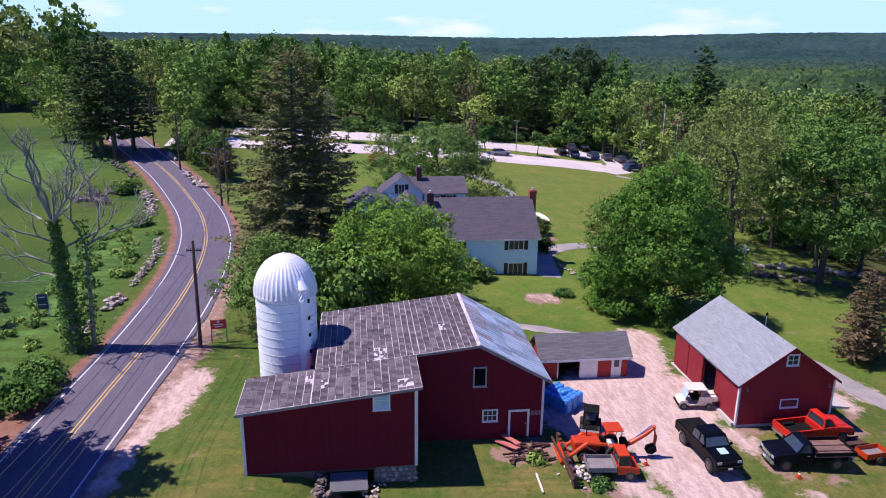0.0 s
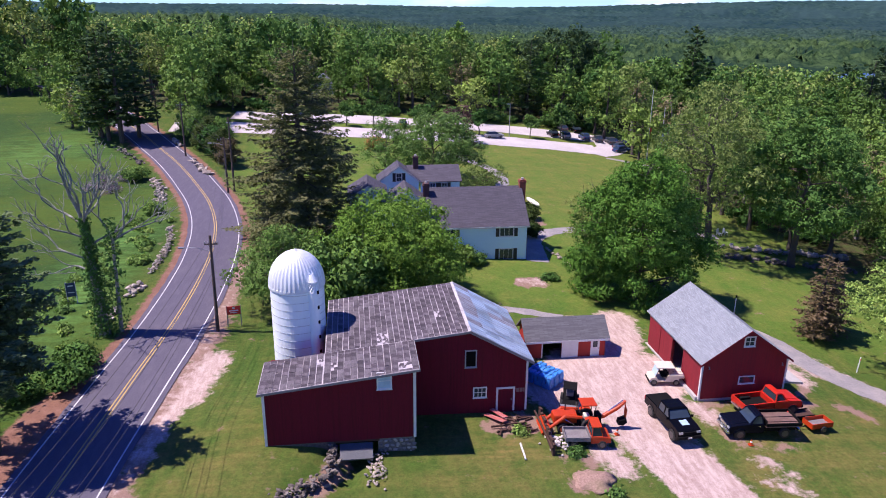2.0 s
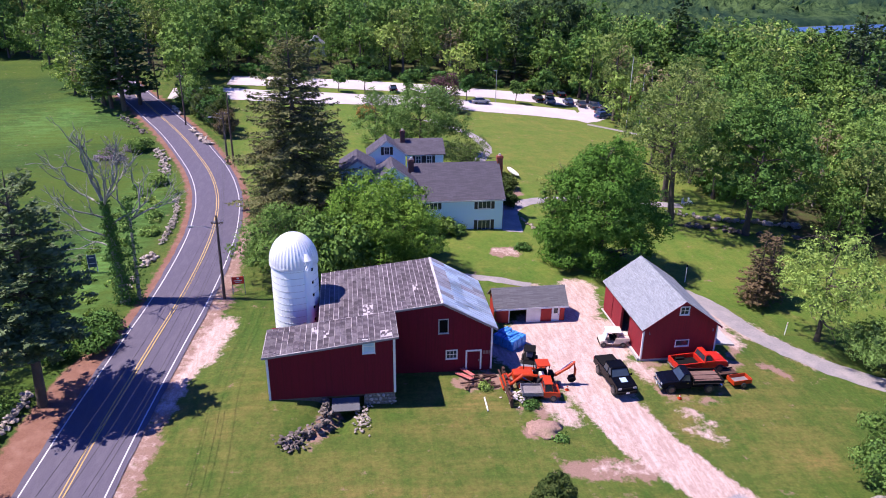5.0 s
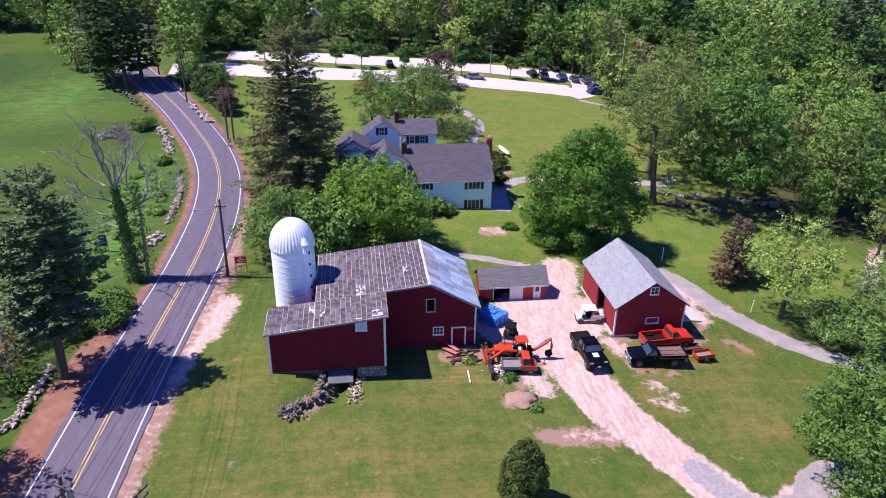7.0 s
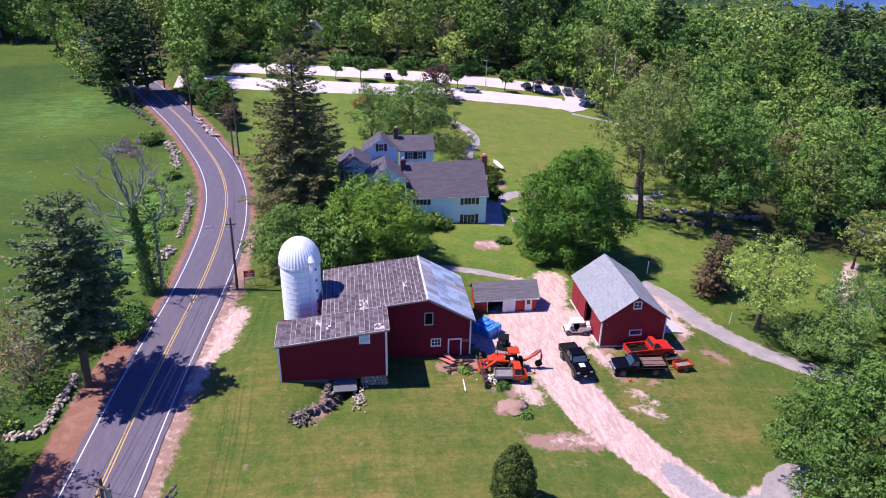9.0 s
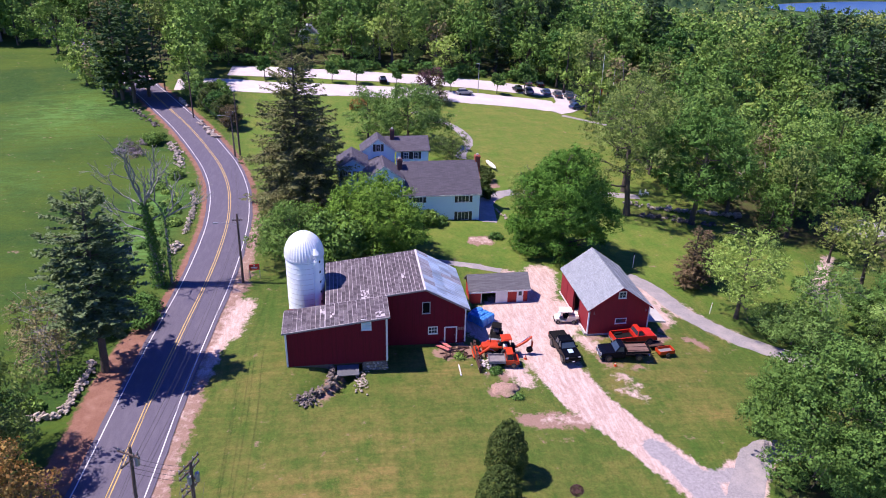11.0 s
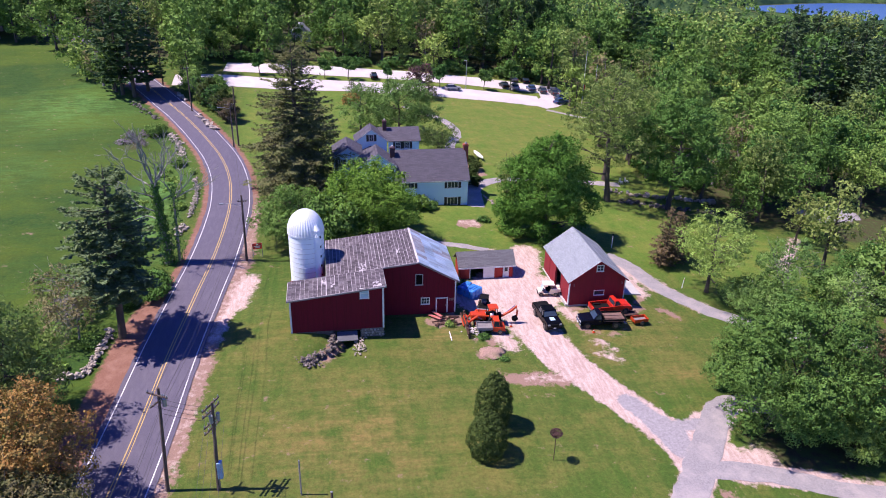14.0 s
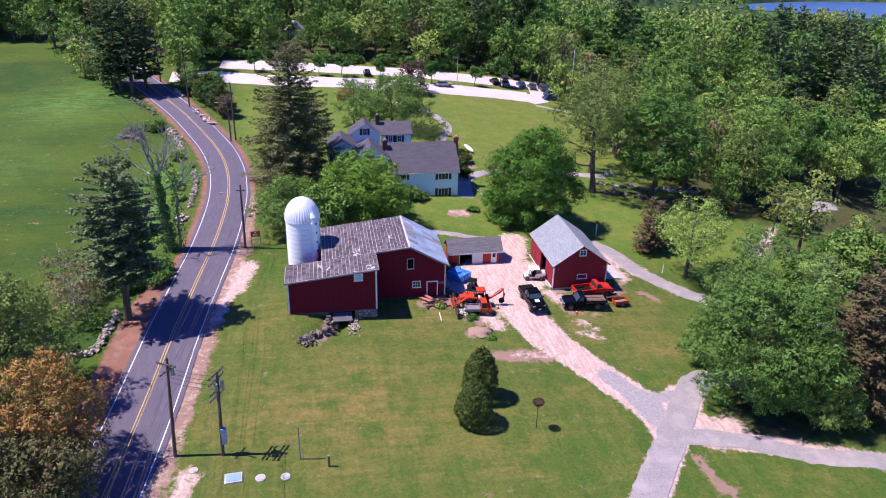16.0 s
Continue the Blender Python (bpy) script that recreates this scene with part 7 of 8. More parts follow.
def pickup(x, y, turn, paint_, label, length=5.8, width=1.98, crew=True, bed="open", bed_mat=None, z=None, lift=0.06):
    """A pickup truck, its nose along +x: sides with wheel openings, a lower hood, a glazed cab and a bed."""
    t = thing("pickup_truck", x, y, gz(x, y) + 0.03 if z is None else z, turn, label, "truck")
    h, hw = length / 2, width / 2
    cab0 = -0.75 if crew else 0.05
    f, rw = 0.5, 0.4 + lift * 0.45
    xf, xr, ra = h * 0.66, -h * 0.6, rw + 0.1
    zw = rw - lift
    nose = [(h - 0.03, 0.72), (h - 0.05, 0.98), (h - 0.16, 1.1), (h - 0.55, 1.17), (1.28, 1.25), (1.12, 1.28), (cab0, 1.27), (cab0, f)]
    bm = prism(bmesh.new(), [(h - 0.12, f), *nose[:-1], (cab0, f), *arch_points(xf, ra, f, zw)[::-1]], -hw, hw)
    part("body", bevel_top(bm, 0.66, 0.07), paint_, t)
    part("hood", bevel_top(prism(bmesh.new(), [(1.2, 1.2), (1.2, 1.31), (h - 0.6, 1.215), (h - 0.24, 1.13), (h - 0.24, 1.0)], -hw + 0.3, hw - 0.3), 1.05, 0.03, 2), paint_, t)
    part("chassis", a_box(-h + 0.1, h - 0.2, -0.55, 0.55, 0.36, 0.6), BED_DARK, t)
    part("cab_glass", tapered(bmesh.new(), cab0 + 0.03, 1.2, width - 0.12, 1.25, cab0 + 0.16, 0.6, width - 0.42, 1.86), GLASS, t, "dark cab glass")
    w0, w1 = hw - 0.12, hw - 0.27
    part("windscreen", slab(bmesh.new(), [(1.175, -w0, 1.3), (1.175, w0, 1.3), (0.64, w1, 1.83), (0.64, -w1, 1.83)], 0.012), TINTED_GLASS, t, "sky-reflecting windscreen")
    part("cab_roof", bevel_top(tapered(bmesh.new(), cab0 + 0.06, 0.78, width - 0.32, 1.8, cab0 + 0.14, 0.62, width - 0.46, 1.93), 1.7, 0.06), paint_, t)
    for s in (-1, 1):
        for xa, xb in ((cab0 + 0.08, cab0 + 0.18), (1.16, 0.64)) + (((0.3, 0.24),) if crew else ()):
            part("pillar", tube(bmesh.new(), [(xa, s * (hw - 0.07), 1.22), (xb, s * (hw - 0.2), 1.86)], [0.07, 0.055], 6), paint_, t)
        part("mirror", box(bmesh.new(), 1.04, 1.14, s * (hw + 0.08) - 0.1, s * (hw + 0.08) + 0.1, 1.24, 1.44, 0.03), paint_, t)
        part("door_handle", a_box(0.32, 0.48, s * (hw + 0.012) - 0.012, s * (hw + 0.012) + 0.012, 1.05, 1.08), CHROME if bed == "dump" else BED_DARK, t)
        part("headlight", box(bmesh.new(), h - 0.12, h - 0.03, s * (hw - 0.24) - 0.17, s * (hw - 0.24) + 0.17, 0.84, 1.02, 0.02), LAMP_GLASS, t, "clear headlight")
        part("tail_light", a_box(-h - 0.012, -h + 0.05, s * 0.9 - 0.07, s * 0.9 + 0.07, 0.85, 1.15), SIGN_RED, t)
        arc = [(px, s * (hw + 0.005), pz) for px, pz in arch_points(xf, ra, f, zw)]
        part("wheel_flare", a_tube(arc, [0.035] * len(arc), 6), paint_, t)
    part("grille", a_box(h - 0.07, h - 0.005, -0.54, 0.54, 0.76, 1.0), CHROME if bed == "dump" else BED_DARK, t)
    part("bumper", box(bmesh.new(), h - 0.14, h + 0.1, -hw + 0.02, hw - 0.02, 0.46, 0.7, 0.05), CHROME if bed == "dump" else BED_DARK, t)
    part("bumper", box(bmesh.new(), -h - 0.12, -h + 0.04, -hw + 0.1, hw - 0.1, 0.5, 0.66, 0.03), CHROME, t)
    part("number_plate", a_box(h + 0.1, h + 0.115, -0.16, 0.16, 0.5, 0.64), WHITE_TRIM, t)
    if bed == "dump":
        b = part("dump_bed", box(bmesh.new(), -h - 0.1, cab0 - 0.12, -hw - 0.08, hw + 0.08, 0.98, 1.06), BED_RUST, t, "rusty steel dump bed")
        for a in ((-h - 0.1, cab0 - 0.12, -hw - 0.08, -hw, 1.06, 1.3), (-h - 0.1, cab0 - 0.12, hw, hw + 0.08, 1.06, 1.3), (cab0 - 0.2, cab0 - 0.12, -hw, hw, 1.06, 1.5), (-h - 0.1, -h - 0.03, -hw, hw, 1.06, 1.3)):
            part("bed_side", a_box(*a), BED_DARK, b)
        for k in range(5):
            ya = -hw + 0.1 + k * (width - 0.2) / 5
            part("plank", a_box(-h, cab0 - 0.3 - 0.12 * (k % 3), ya + 0.02, ya + (width - 0.2) / 5 - 0.02, 1.07, 1.12 + 0.05 * (k % 2)), BED_RUST, b, "faded loose plank")
    else:
        b = part("bed_floor", a_box(-h, cab0 - 0.06, -hw + 0.14, hw - 0.14, 0.72, 0.8), bed_mat or BED_DARK, t, "truck bed floor")
        for s in (-1, 1):
            out = [(-h, f + 0.06), (-h, 1.21), (cab0 - 0.05, 1.24), (cab0 - 0.05, f), *[q for q in arch_points(xr, ra, f + 0.02, zw) if -h < q[0] < cab0 - 0.06]]
            part("bed_side", bevel_top(prism(bmesh.new(), out, s * (hw - 0.005), s * (hw - 0.13)), 0.95, 0.03, 2), paint_, b)
            arc = [(px, s * (hw + 0.002), pz) for px, pz in arch_points(xr, ra, f + 0.02, zw)]
            part("wheel_flare", a_tube(arc, [0.035] * len(arc), 6), paint_, b)
        part("tailgate", box(bmesh.new(), -h - 0.01, -h + 0.08, -hw + 0.14, hw - 0.14, 0.7, 1.22, 0.02), paint_, b)
        part("bed_front", a_box(cab0 - 0.12, cab0 - 0.06, -hw + 0.14, hw - 0.14, 0.72, 1.24), paint_, b)
        for s in (-1, 1):
            part("wheel_arch", box(bmesh.new(), xr - 0.45, xr + 0.45, s * (hw - 0.28) - 0.14, s * (hw - 0.28) + 0.14, 0.8, 1.0, 0.06), bed_mat or BED_DARK, b)
    for s in (-1, 1):
        wheel(t, xf, s * (hw + 0.01), rw, 0.27)
        wheel(t, xr, s * (hw + 0.01), rw, 0.27)
    for c in t.children:
        if not c.name.startswith("wheel") or c.name.startswith("wheel_flare"):
            c.location.z += lift
    return t


tk = pickup(22.3, 38.5, -86, TRUCK_BLACK, "black crew-cab pickup truck parked on the gravel", 5.4, 1.9, True, lift=0.16)
# thin slab added on the hood, standing in for its pale patch
part("hood_patch", prism(bmesh.new(), [(1.45, 1.29), (2.05, 1.222), (2.05, 1.242), (1.45, 1.31)], -0.3, 0.3), SKY_GLASS, tk, "pale patch on the hood")
part("tonneau_cover", a_box(-2.66, -0.85, -0.86, 0.86, 1.2, 1.235), BED_DARK, tk, "black bed cover")
for c in tk.children:
    if c.name.startswith(("hood_patch", "tonneau_cover")):
        c.location.z += 0.16
pickup(28.85, 37.3, 176, TRUCK_NAVY, "dark navy dump-bed truck with chrome grille on grass", 5.6, 1.96, False, "dump")
pickup(31.1, 39.95, 4, TRUCK_RED, "faded red pickup truck parked beside the garage", 5.2, 1.9, False, "open", BED_DARK, lift=0.1)


def utility_cart(x, y, turn):
    t = thing("utility_cart", x, y, gz(x, y) + 0.03, turn, "cream utility cart with roof beside the garage door", "utility cart")
    part("body", prism(bmesh.new(), [(-1.2, 0.35), (-1.2, 0.7), (-0.1, 0.7), (0.0, 0.45), (0.55, 0.42), (0.75, 0.78), (1.25, 0.68), (1.35, 0.4), (1.3, 0.3)], -0.62, 0.62, "y", 0.04), CREAM, t)
    part("bed", a_box(-1.55, -0.15, -0.66, 0.66, 0.7, 0.76), CREAM, t)
    for s in (-1, 1):
        part("bed_rail", a_box(-1.55, -0.15, s * 0.66 - 0.03, s * 0.66 + 0.03, 0.76, 1.02), CREAM, t)
        for xa, xb in ((-0.2, -0.25), (0.85, 0.55)):
            part("roof_post", a_tube([(xa, s * 0.58, 0.7), (xb, s * 0.56, 1.62)], [0.025, 0.025], 6), BED_DARK, t)
    part("seat", box(bmesh.new(), -0.15, 0.3, -0.55, 0.55, 0.7, 0.85, 0.04), BED_DARK, t)
    part("seat_back", box(bmesh.new(), -0.2, -0.08, -0.55, 0.55, 0.85, 1.25, 0.04), BED_DARK, t)
    part("roof", box(bmesh.new(), -0.75, 0.8, -0.66, 0.66, 1.6, 1.68, 0.03), CREAM, t, "cream roof panel")
    part("cargo_box", bevel_top(tapered(bmesh.new(), -1.62, -0.3, 1.34, 0.76, -1.55, -0.35, 1.22, 1.06), 0.95, 0.04, 2), CREAM, t, "cream cargo box")
    for s in (-1, 1):
        part("box_rail", a_tube([(-1.55, s * 0.6, 1.06), (-1.5, s * 0.6, 1.3), (-0.5, s * 0.6, 1.3), (-0.4, s * 0.6, 1.06)], [0.025] * 4, 6), BED_DARK, t)
    part("windscreen", slab(bmesh.new(), [(0.88, -0.55, 0.8), (0.88, 0.55, 0.8), (0.62, 0.55, 1.58), (0.62, -0.55, 1.58)], 0.015), SKY_GLASS, t)
    part("bumper", a_box(1.3, 1.4, -0.6, 0.6, 0.3, 0.45), BED_DARK, t)
    for s in (-1, 1):
        wheel(t, 0.95, s * 0.68, 0.27, 0.2)
        wheel(t, -0.95, s * 0.68, 0.27, 0.2)


utility_cart(24.35, 44.75, 172)


def tractor(x, y, turn):
    """A tractor with a front loader along -x and a backhoe along +x."""
    t = thing("backhoe_tractor", x, y, gz(x, y) + 0.02, turn, "orange tractor with front loader and backhoe arm", "tractor")
    part("hood", box(bmesh.new(), -2.15, -0.3, -0.52, 0.52, 0.72, 1.48, 0.16), ORANGE, t)
    part("engine", a_box(-1.85, -0.2, -0.32, 0.32, 0.45, 0.75), BED_DARK, t)
    part("platform", a_box(-0.35, 1.2, -0.75, 0.75, 0.6, 0.72), BED_DARK, t)
    for s in (-1, 1):
        part("fender", prism(bmesh.new(), [(0.05, 0.75), (0.2, 1.25), (0.55, 1.4), (1.0, 1.3), (1.25, 0.8)], s * 0.6, s * 0.92), ORANGE, t)
        for xx in (-0.1, 1.05):
            part("canopy_post", a_tube([(xx, s * 0.55, 0.75), (xx, s * 0.52, 2.2)], [0.035, 0.035], 6), BED_DARK, t)
        part("loader_arm", a_tube([(0.0, s * 0.62, 1.3), (-1.3, s * 0.62, 1.45), (-2.5, s * 0.62, 0.5)], [0.13, 0.16, 0.13], 8), ORANGE, t)
        part("loader_ram", a_tube([(-0.6, s * 0.62, 0.75), (-1.5, s * 0.62, 1.3)], [0.05, 0.04], 6), CHROME, t)
        wheel(t, 0.6, s * 0.98, 0.68, 0.4, ORANGE)
        wheel(t, -1.45, s * 0.82, 0.44, 0.3, ORANGE)
    part("canopy", box(bmesh.new(), -0.05, 1.15, -0.6, 0.6, 2.2, 2.3, 0.05), ORANGE, t, "orange canopy roof")
    part("seat", box(bmesh.new(), 0.3, 0.75, -0.3, 0.3, 0.75, 1.2, 0.06), CREAM, t)
    part("steering_wheel", a_tube([(-0.02, 0, 1.35), (0.02, 0, 1.39)], [0.2, 0.2], 12), BED_DARK, t)
    part("exhaust", a_tube([(-1.1, 0.3, 1.3), (-1.1, 0.3, 2.0)], [0.04, 0.04], 8), BED_DARK, t)
    b = part("bucket", prism(bmesh.new(), [(-2.45, 0.15), (-3.1, 0.12), (-3.15, 0.25), (-2.75, 0.8), (-2.45, 0.75)], -0.95, 0.95), ORANGE, t, "orange loader bucket")
    part("backhoe_mast", box(bmesh.new(), 1.2, 1.6, -0.35, 0.35, 0.4, 1.3, 0.04), BED_DARK, t)
    bo = part("backhoe_boom", a_tube([(1.5, 0, 0.8), (1.9, 0, 1.0), (3.0, 0, 1.7), (3.5, 0, 2.15)], [0.13, 0.17, 0.17, 0.11], 8), ORANGE, t, "orange backhoe boom")
    part("dipper", a_tube([(3.45, 0, 2.2), (3.62, 0, 1.4), (3.6, 0, 0.75)], [0.13, 0.13, 0.09], 8), ORANGE, bo)
    part("digging_bucket", prism(bmesh.new(), [(3.62, 0.8), (3.7, 0.45), (3.4, 0.2), (3.02, 0.3), (3.1, 0.62)], -0.28, 0.28), BED_DARK, bo)
    part("ram", a_tube([(2.2, 0.0, 1.35), (3.3, 0.0, 2.28)], [0.045, 0.035], 6), CHROME, bo)
    for s in (-1, 1):
        part("stabiliser", a_tube([(1.45, s * 0.4, 0.9), (1.75, s * 1.1, 0.15)], [0.06, 0.06], 6), BED_DARK, t)


tractor(14.9, 38.7, -2)


def small_truck(x, y, turn):
    """A small work truck: orange cab and a pale flat bed with low sides."""
    t = thing("small_work_truck", x, y, gz(x, y) + 0.02, turn, "small orange work truck with a pale grey bed", "truck")
    part("frame", a_box(-1.5, 1.5, -0.4, 0.4, 0.3, 0.5), BED_DARK, t)
    b = part("bed", a_box(-1.6, 0.25, -0.78, 0.78, 0.62, 0.7), BED_GREY, t, "pale grey dump bed")
    for a in ((-1.6, 0.25, -0.78, -0.73, 0.7, 0.95), (-1.6, 0.25, 0.73, 0.78, 0.7, 0.95), (-1.6, -1.55, -0.73, 0.73, 0.7, 0.95), (0.2, 0.25, -0.73, 0.73, 0.7, 1.05)):
        part("bed_side", a_box(*a), BED_GREY, b)
    part("cab", prism(bmesh.new(), [(0.3, 0.4), (0.3, 1.0), (1.15, 1.0), (1.75, 0.85), (1.8, 0.45)], -0.74, 0.74, "y", 0.06), ORANGE, t)
    part("cab_glass", tapered(bmesh.new(), 0.34, 1.2, 1.36, 0.99, 0.38, 0.95, 1.2, 1.72), GLASS, t)
    part("cab_roof", box(bmesh.new(), 0.3, 1.05, -0.68, 0.68, 1.7, 1.8, 0.04), ORANGE, t, "orange cab roof")
    for s in (-1, 1):
        for xa, xb in ((0.36, 0.38), (1.16, 0.93)):
            part("pillar", a_tube([(xa, s * 0.67, 1.0), (xb, s * 0.6, 1.72)], [0.035, 0.035], 6), ORANGE, t)
        wheel(t, 1.15, s * 0.78, 0.32, 0.22)
        wheel(t, -0.95, s * 0.78, 0.32, 0.22)


small_truck(14.75, 36.8, -6)


def ride_on(x, y, turn):
    t = thing("skid_loader", x, y, gz(x, y) + 0.02, turn, "dark skid loader with roll cage beside the tarps", "loader")
    part("body", prism(bmesh.new(), [(-1.0, 0.3), (-1.05, 0.85), (-0.3, 1.0), (0.5, 0.7), (1.0, 0.55), (1.0, 0.3)], -0.55, 0.55, "y", 0.05), BED_DARK, t)
    part("cage_roof", box(bmesh.new(), -0.65, 0.6, -0.55, 0.55, 1.72, 1.8, 0.03), BED_DARK, t)
    for s in (-1, 1):
        for xx in (-0.6, 0.55):
            part("cage_post", a_tube([(xx, s * 0.5, 0.8), (xx, s * 0.5, 1.74)], [0.035, 0.035], 6), BED_DARK, t)
        wheel(t, 0.6, s * 0.75, 0.36, 0.24, BED_GREY)
        wheel(t, -0.6, s * 0.75, 0.36, 0.24, BED_GREY)
    part("seat", box(bmesh.new(), -0.3, 0.2, -0.3, 0.3, 0.9, 1.25, 0.05), BED_GREY, t)
    part("bucket", prism(bmesh.new(), [(1.0, 0.1), (1.6, 0.08), (1.65, 0.2), (1.25, 0.62), (1.0, 0.6)], -0.7, 0.7), GREY_STEEL, t)


ride_on(15.1, 41.9, 250)


def tarp_bale(x, y, w, d, h, seed, turn):
    rng = random.Random(seed)
    t = thing("tarp_bundle", x, y, gz(x, y), turn, "bright blue tarpaulin-wrapped stack beside the barn", "bundle", "blue wrapped bundles")
    bm = box(bmesh.new(), -w / 2, w / 2, -d / 2, d / 2, 0, h, 0.12)
    bmesh.ops.subdivide_edges(bm, edges=bm.edges[:], cuts=2, use_grid_fill=True)
    for v in bm.verts:
        k = 0.03 if v.co.z > 0.1 else 0.02
        v.co += Vector((rng.uniform(-k, k), rng.uniform(-k, k), rng.uniform(-k, k) * (v.co.z > 0.2)))
    part("cover", bm, BLUE_TARP, t)
    part("rope", a_tube([(-w / 2 - 0.05, 0, h * 0.5), (-w / 2 + 0.05, 0, h + 0.05), (w / 2 - 0.05, 0, h + 0.05), (w / 2 + 0.05, 0, h * 0.5)], [0.02] * 4, 5), CABLE, t)


for i in range(3):
    for j in range(3):
        tarp_bale(14.05 + 0.753 * (i + 0.5) * 0.76 - 0.657 * (j + 0.5) * 0.86, 44.05 + 0.657 * (i + 0.5) * 0.76 + 0.753 * (j + 0.5) * 0.86, 0.68, 0.76, 1.12 + 0.09 * math.sin(i * 3 + j * 5), 20 + i * 3 + j, 41)


def trailer(x, y, turn, ln, wd, mat_, label, flat=False):
    t = thing("trailer", x, y, gz(x, y), turn, label, "trailer")
    part("floor", a_box(-ln / 2, ln / 2, -wd / 2, wd / 2, 0.42, 0.48), BED_GREY if not flat else OLD_WOOD, t)
    if not flat:
        for a in ((-ln / 2, ln / 2, -wd / 2 - 0.03, -wd / 2 + 0.02, 0.4, 0.82), (-ln / 2, ln / 2, wd / 2 - 0.02, wd / 2 + 0.03, 0.4, 0.82), (-ln / 2 - 0.02, -ln / 2 + 0.03, -wd / 2, wd / 2, 0.4, 0.82), (ln / 2 - 0.03, ln / 2 + 0.02, -wd / 2, wd / 2, 0.4, 0.82)):
            part("side", a_box(*a), mat_, t)
    else:
        for s in (-1, 1):
            part("rail", a_box(-ln / 2, ln / 2, s * wd / 2 - 0.04, s * wd / 2 + 0.04, 0.38, 0.56), mat_, t)
    part("tow_bar", a_tube([(ln / 2, 0, 0.4), (ln / 2 + 0.9, 0, 0.36)], [0.04, 0.03], 6), BED_DARK, t)
    part("jack", a_tube([(ln / 2 + 0.8, 0, 0), (ln / 2 + 0.8, 0, 0.5)], [0.03, 0.03], 6), GREY_STEEL, t)
    for s in (-1, 1):
        wheel(t, -0.1, s * (wd / 2 + 0.16), 0.28, 0.16)


trailer(34.2, 37.7, 186, 1.9, 1.1, ORANGE, "small orange box trailer on the grass")
trailer(33.6, 39.0, 184, 1.8, 1.0, BED_DARK, "low dark flatbed trailer behind the red truck", True)


def cone(x, y):
    t = thing("traffic_cone", x, y, gz(x, y) + 0.03, 0, "small orange traffic cone on the ground", "cone", "traffic cones")
    part("base", a_box(-0.17, 0.17, -0.17, 0.17, 0, 0.04), ORANGE, t)
    part("body", a_tube([(0, 0, 0.04), (0, 0, 0.48)], [0.14, 0.03], 12), ORANGE, t)
    part("band", a_tube([(0, 0, 0.24), (0, 0, 0.34)], [0.092, 0.069], 12), WHITE_TRIM, t, "white band")


cone(17.6, 37.7)
cone(27.5, 35.8)


def car(x, y, turn, paint_, label):
    t = thing("car", x, y, gz(x, y) + 0.1, turn, label, "car", "cars in the parking lot")
    part("body", prism(bmesh.new(), [(-2.2, 0.35), (-2.2, 0.85), (-1.5, 0.95), (1.0, 0.95), (2.1, 0.78), (2.2, 0.4)], -0.9, 0.9, "y", 0.08), paint_, t)
    part("cabin_glass", tapered(bmesh.new(), -1.8, 1.0, 1.66, 0.93, -1.3, 0.25, 1.3, 1.5), GLASS, t)
    part("roof", box(bmesh.new(), -1.35, 0.3, -0.66, 0.66, 1.47, 1.54, 0.03), paint_, t)
    for s in (-1, 1):
        wheel(t, 1.4, s * 0.92, 0.33, 0.22)
        wheel(t, -1.35, s * 0.92, 0.33, 0.22)
        part("tail_light", a_box(-2.23, -2.15, s * 0.7 - 0.12, s * 0.7 + 0.12, 0.65, 0.8), SIGN_RED, t)


CAR_GREY, CAR_WHITE, CAR_BLUE = paint("grey_car_paint", (0.06, 0.063, 0.068)), paint("silver_car_paint", (0.28, 0.29, 0.3)), paint("blue_car_paint", (0.02, 0.05, 0.14))
for x, y, turn, p_, lab in ((10.1, 158.6, 92, TRUCK_BLACK, "black car parked in the pale lot"), (46.5, 159.4, 95, TRUCK_BLACK, "black car parked in the pale lot"), (49.3, 158.6, 93, CAR_WHITE, "silver car parked in the pale lot"),
                            (54.2, 158.6, 92, CAR_BLUE, "blue car parked in the pale lot"), (57.2, 157.6, 88, CAR_GREY, "grey car parked in the pale lot"), (60.2, 156.8, 90, CAR_GREY, "grey car parked in the pale lot"),
                            (63.2, 156.0, 86, TRUCK_BLACK, "black car parked in the pale lot"), (59.4, 147.0, 20, CAR_BLUE, "blue car at the end of the lot"), (61.0, 151.2, 15, CAR_GREY, "grey car at the end of the lot"),
                            (51.5, 168.0, 90, CAR_GREY, "grey car at the far edge of the lot"), (54.8, 167.4, 90, TRUCK_BLACK, "black car at the far edge of the lot"), (21.5, 155.0, 10, CAR_WHITE, "silver car under the lot trees"), (30.5, 151.6, 5, CAR_WHITE, "silver car parked on the lot strip")):
    car(x, y, turn, p_, lab)

# ---- poles, wires, signs ----


def wire(a, b, sag, r=0.014, label="thin black overhead cable"):
    a, b = Vector(a), Vector(b)
    pts = [a.lerp(b, k / 14) - Vector((0, 0, sag * 4 * (k / 14) * (1 - k / 14))) for k in range(15)]
    o = mesh_object("overhead_cable", tube(bmesh.new(), pts, [r] * 15, 4), CABLE)
    tagged(o, label, "cable", "overhead cables")


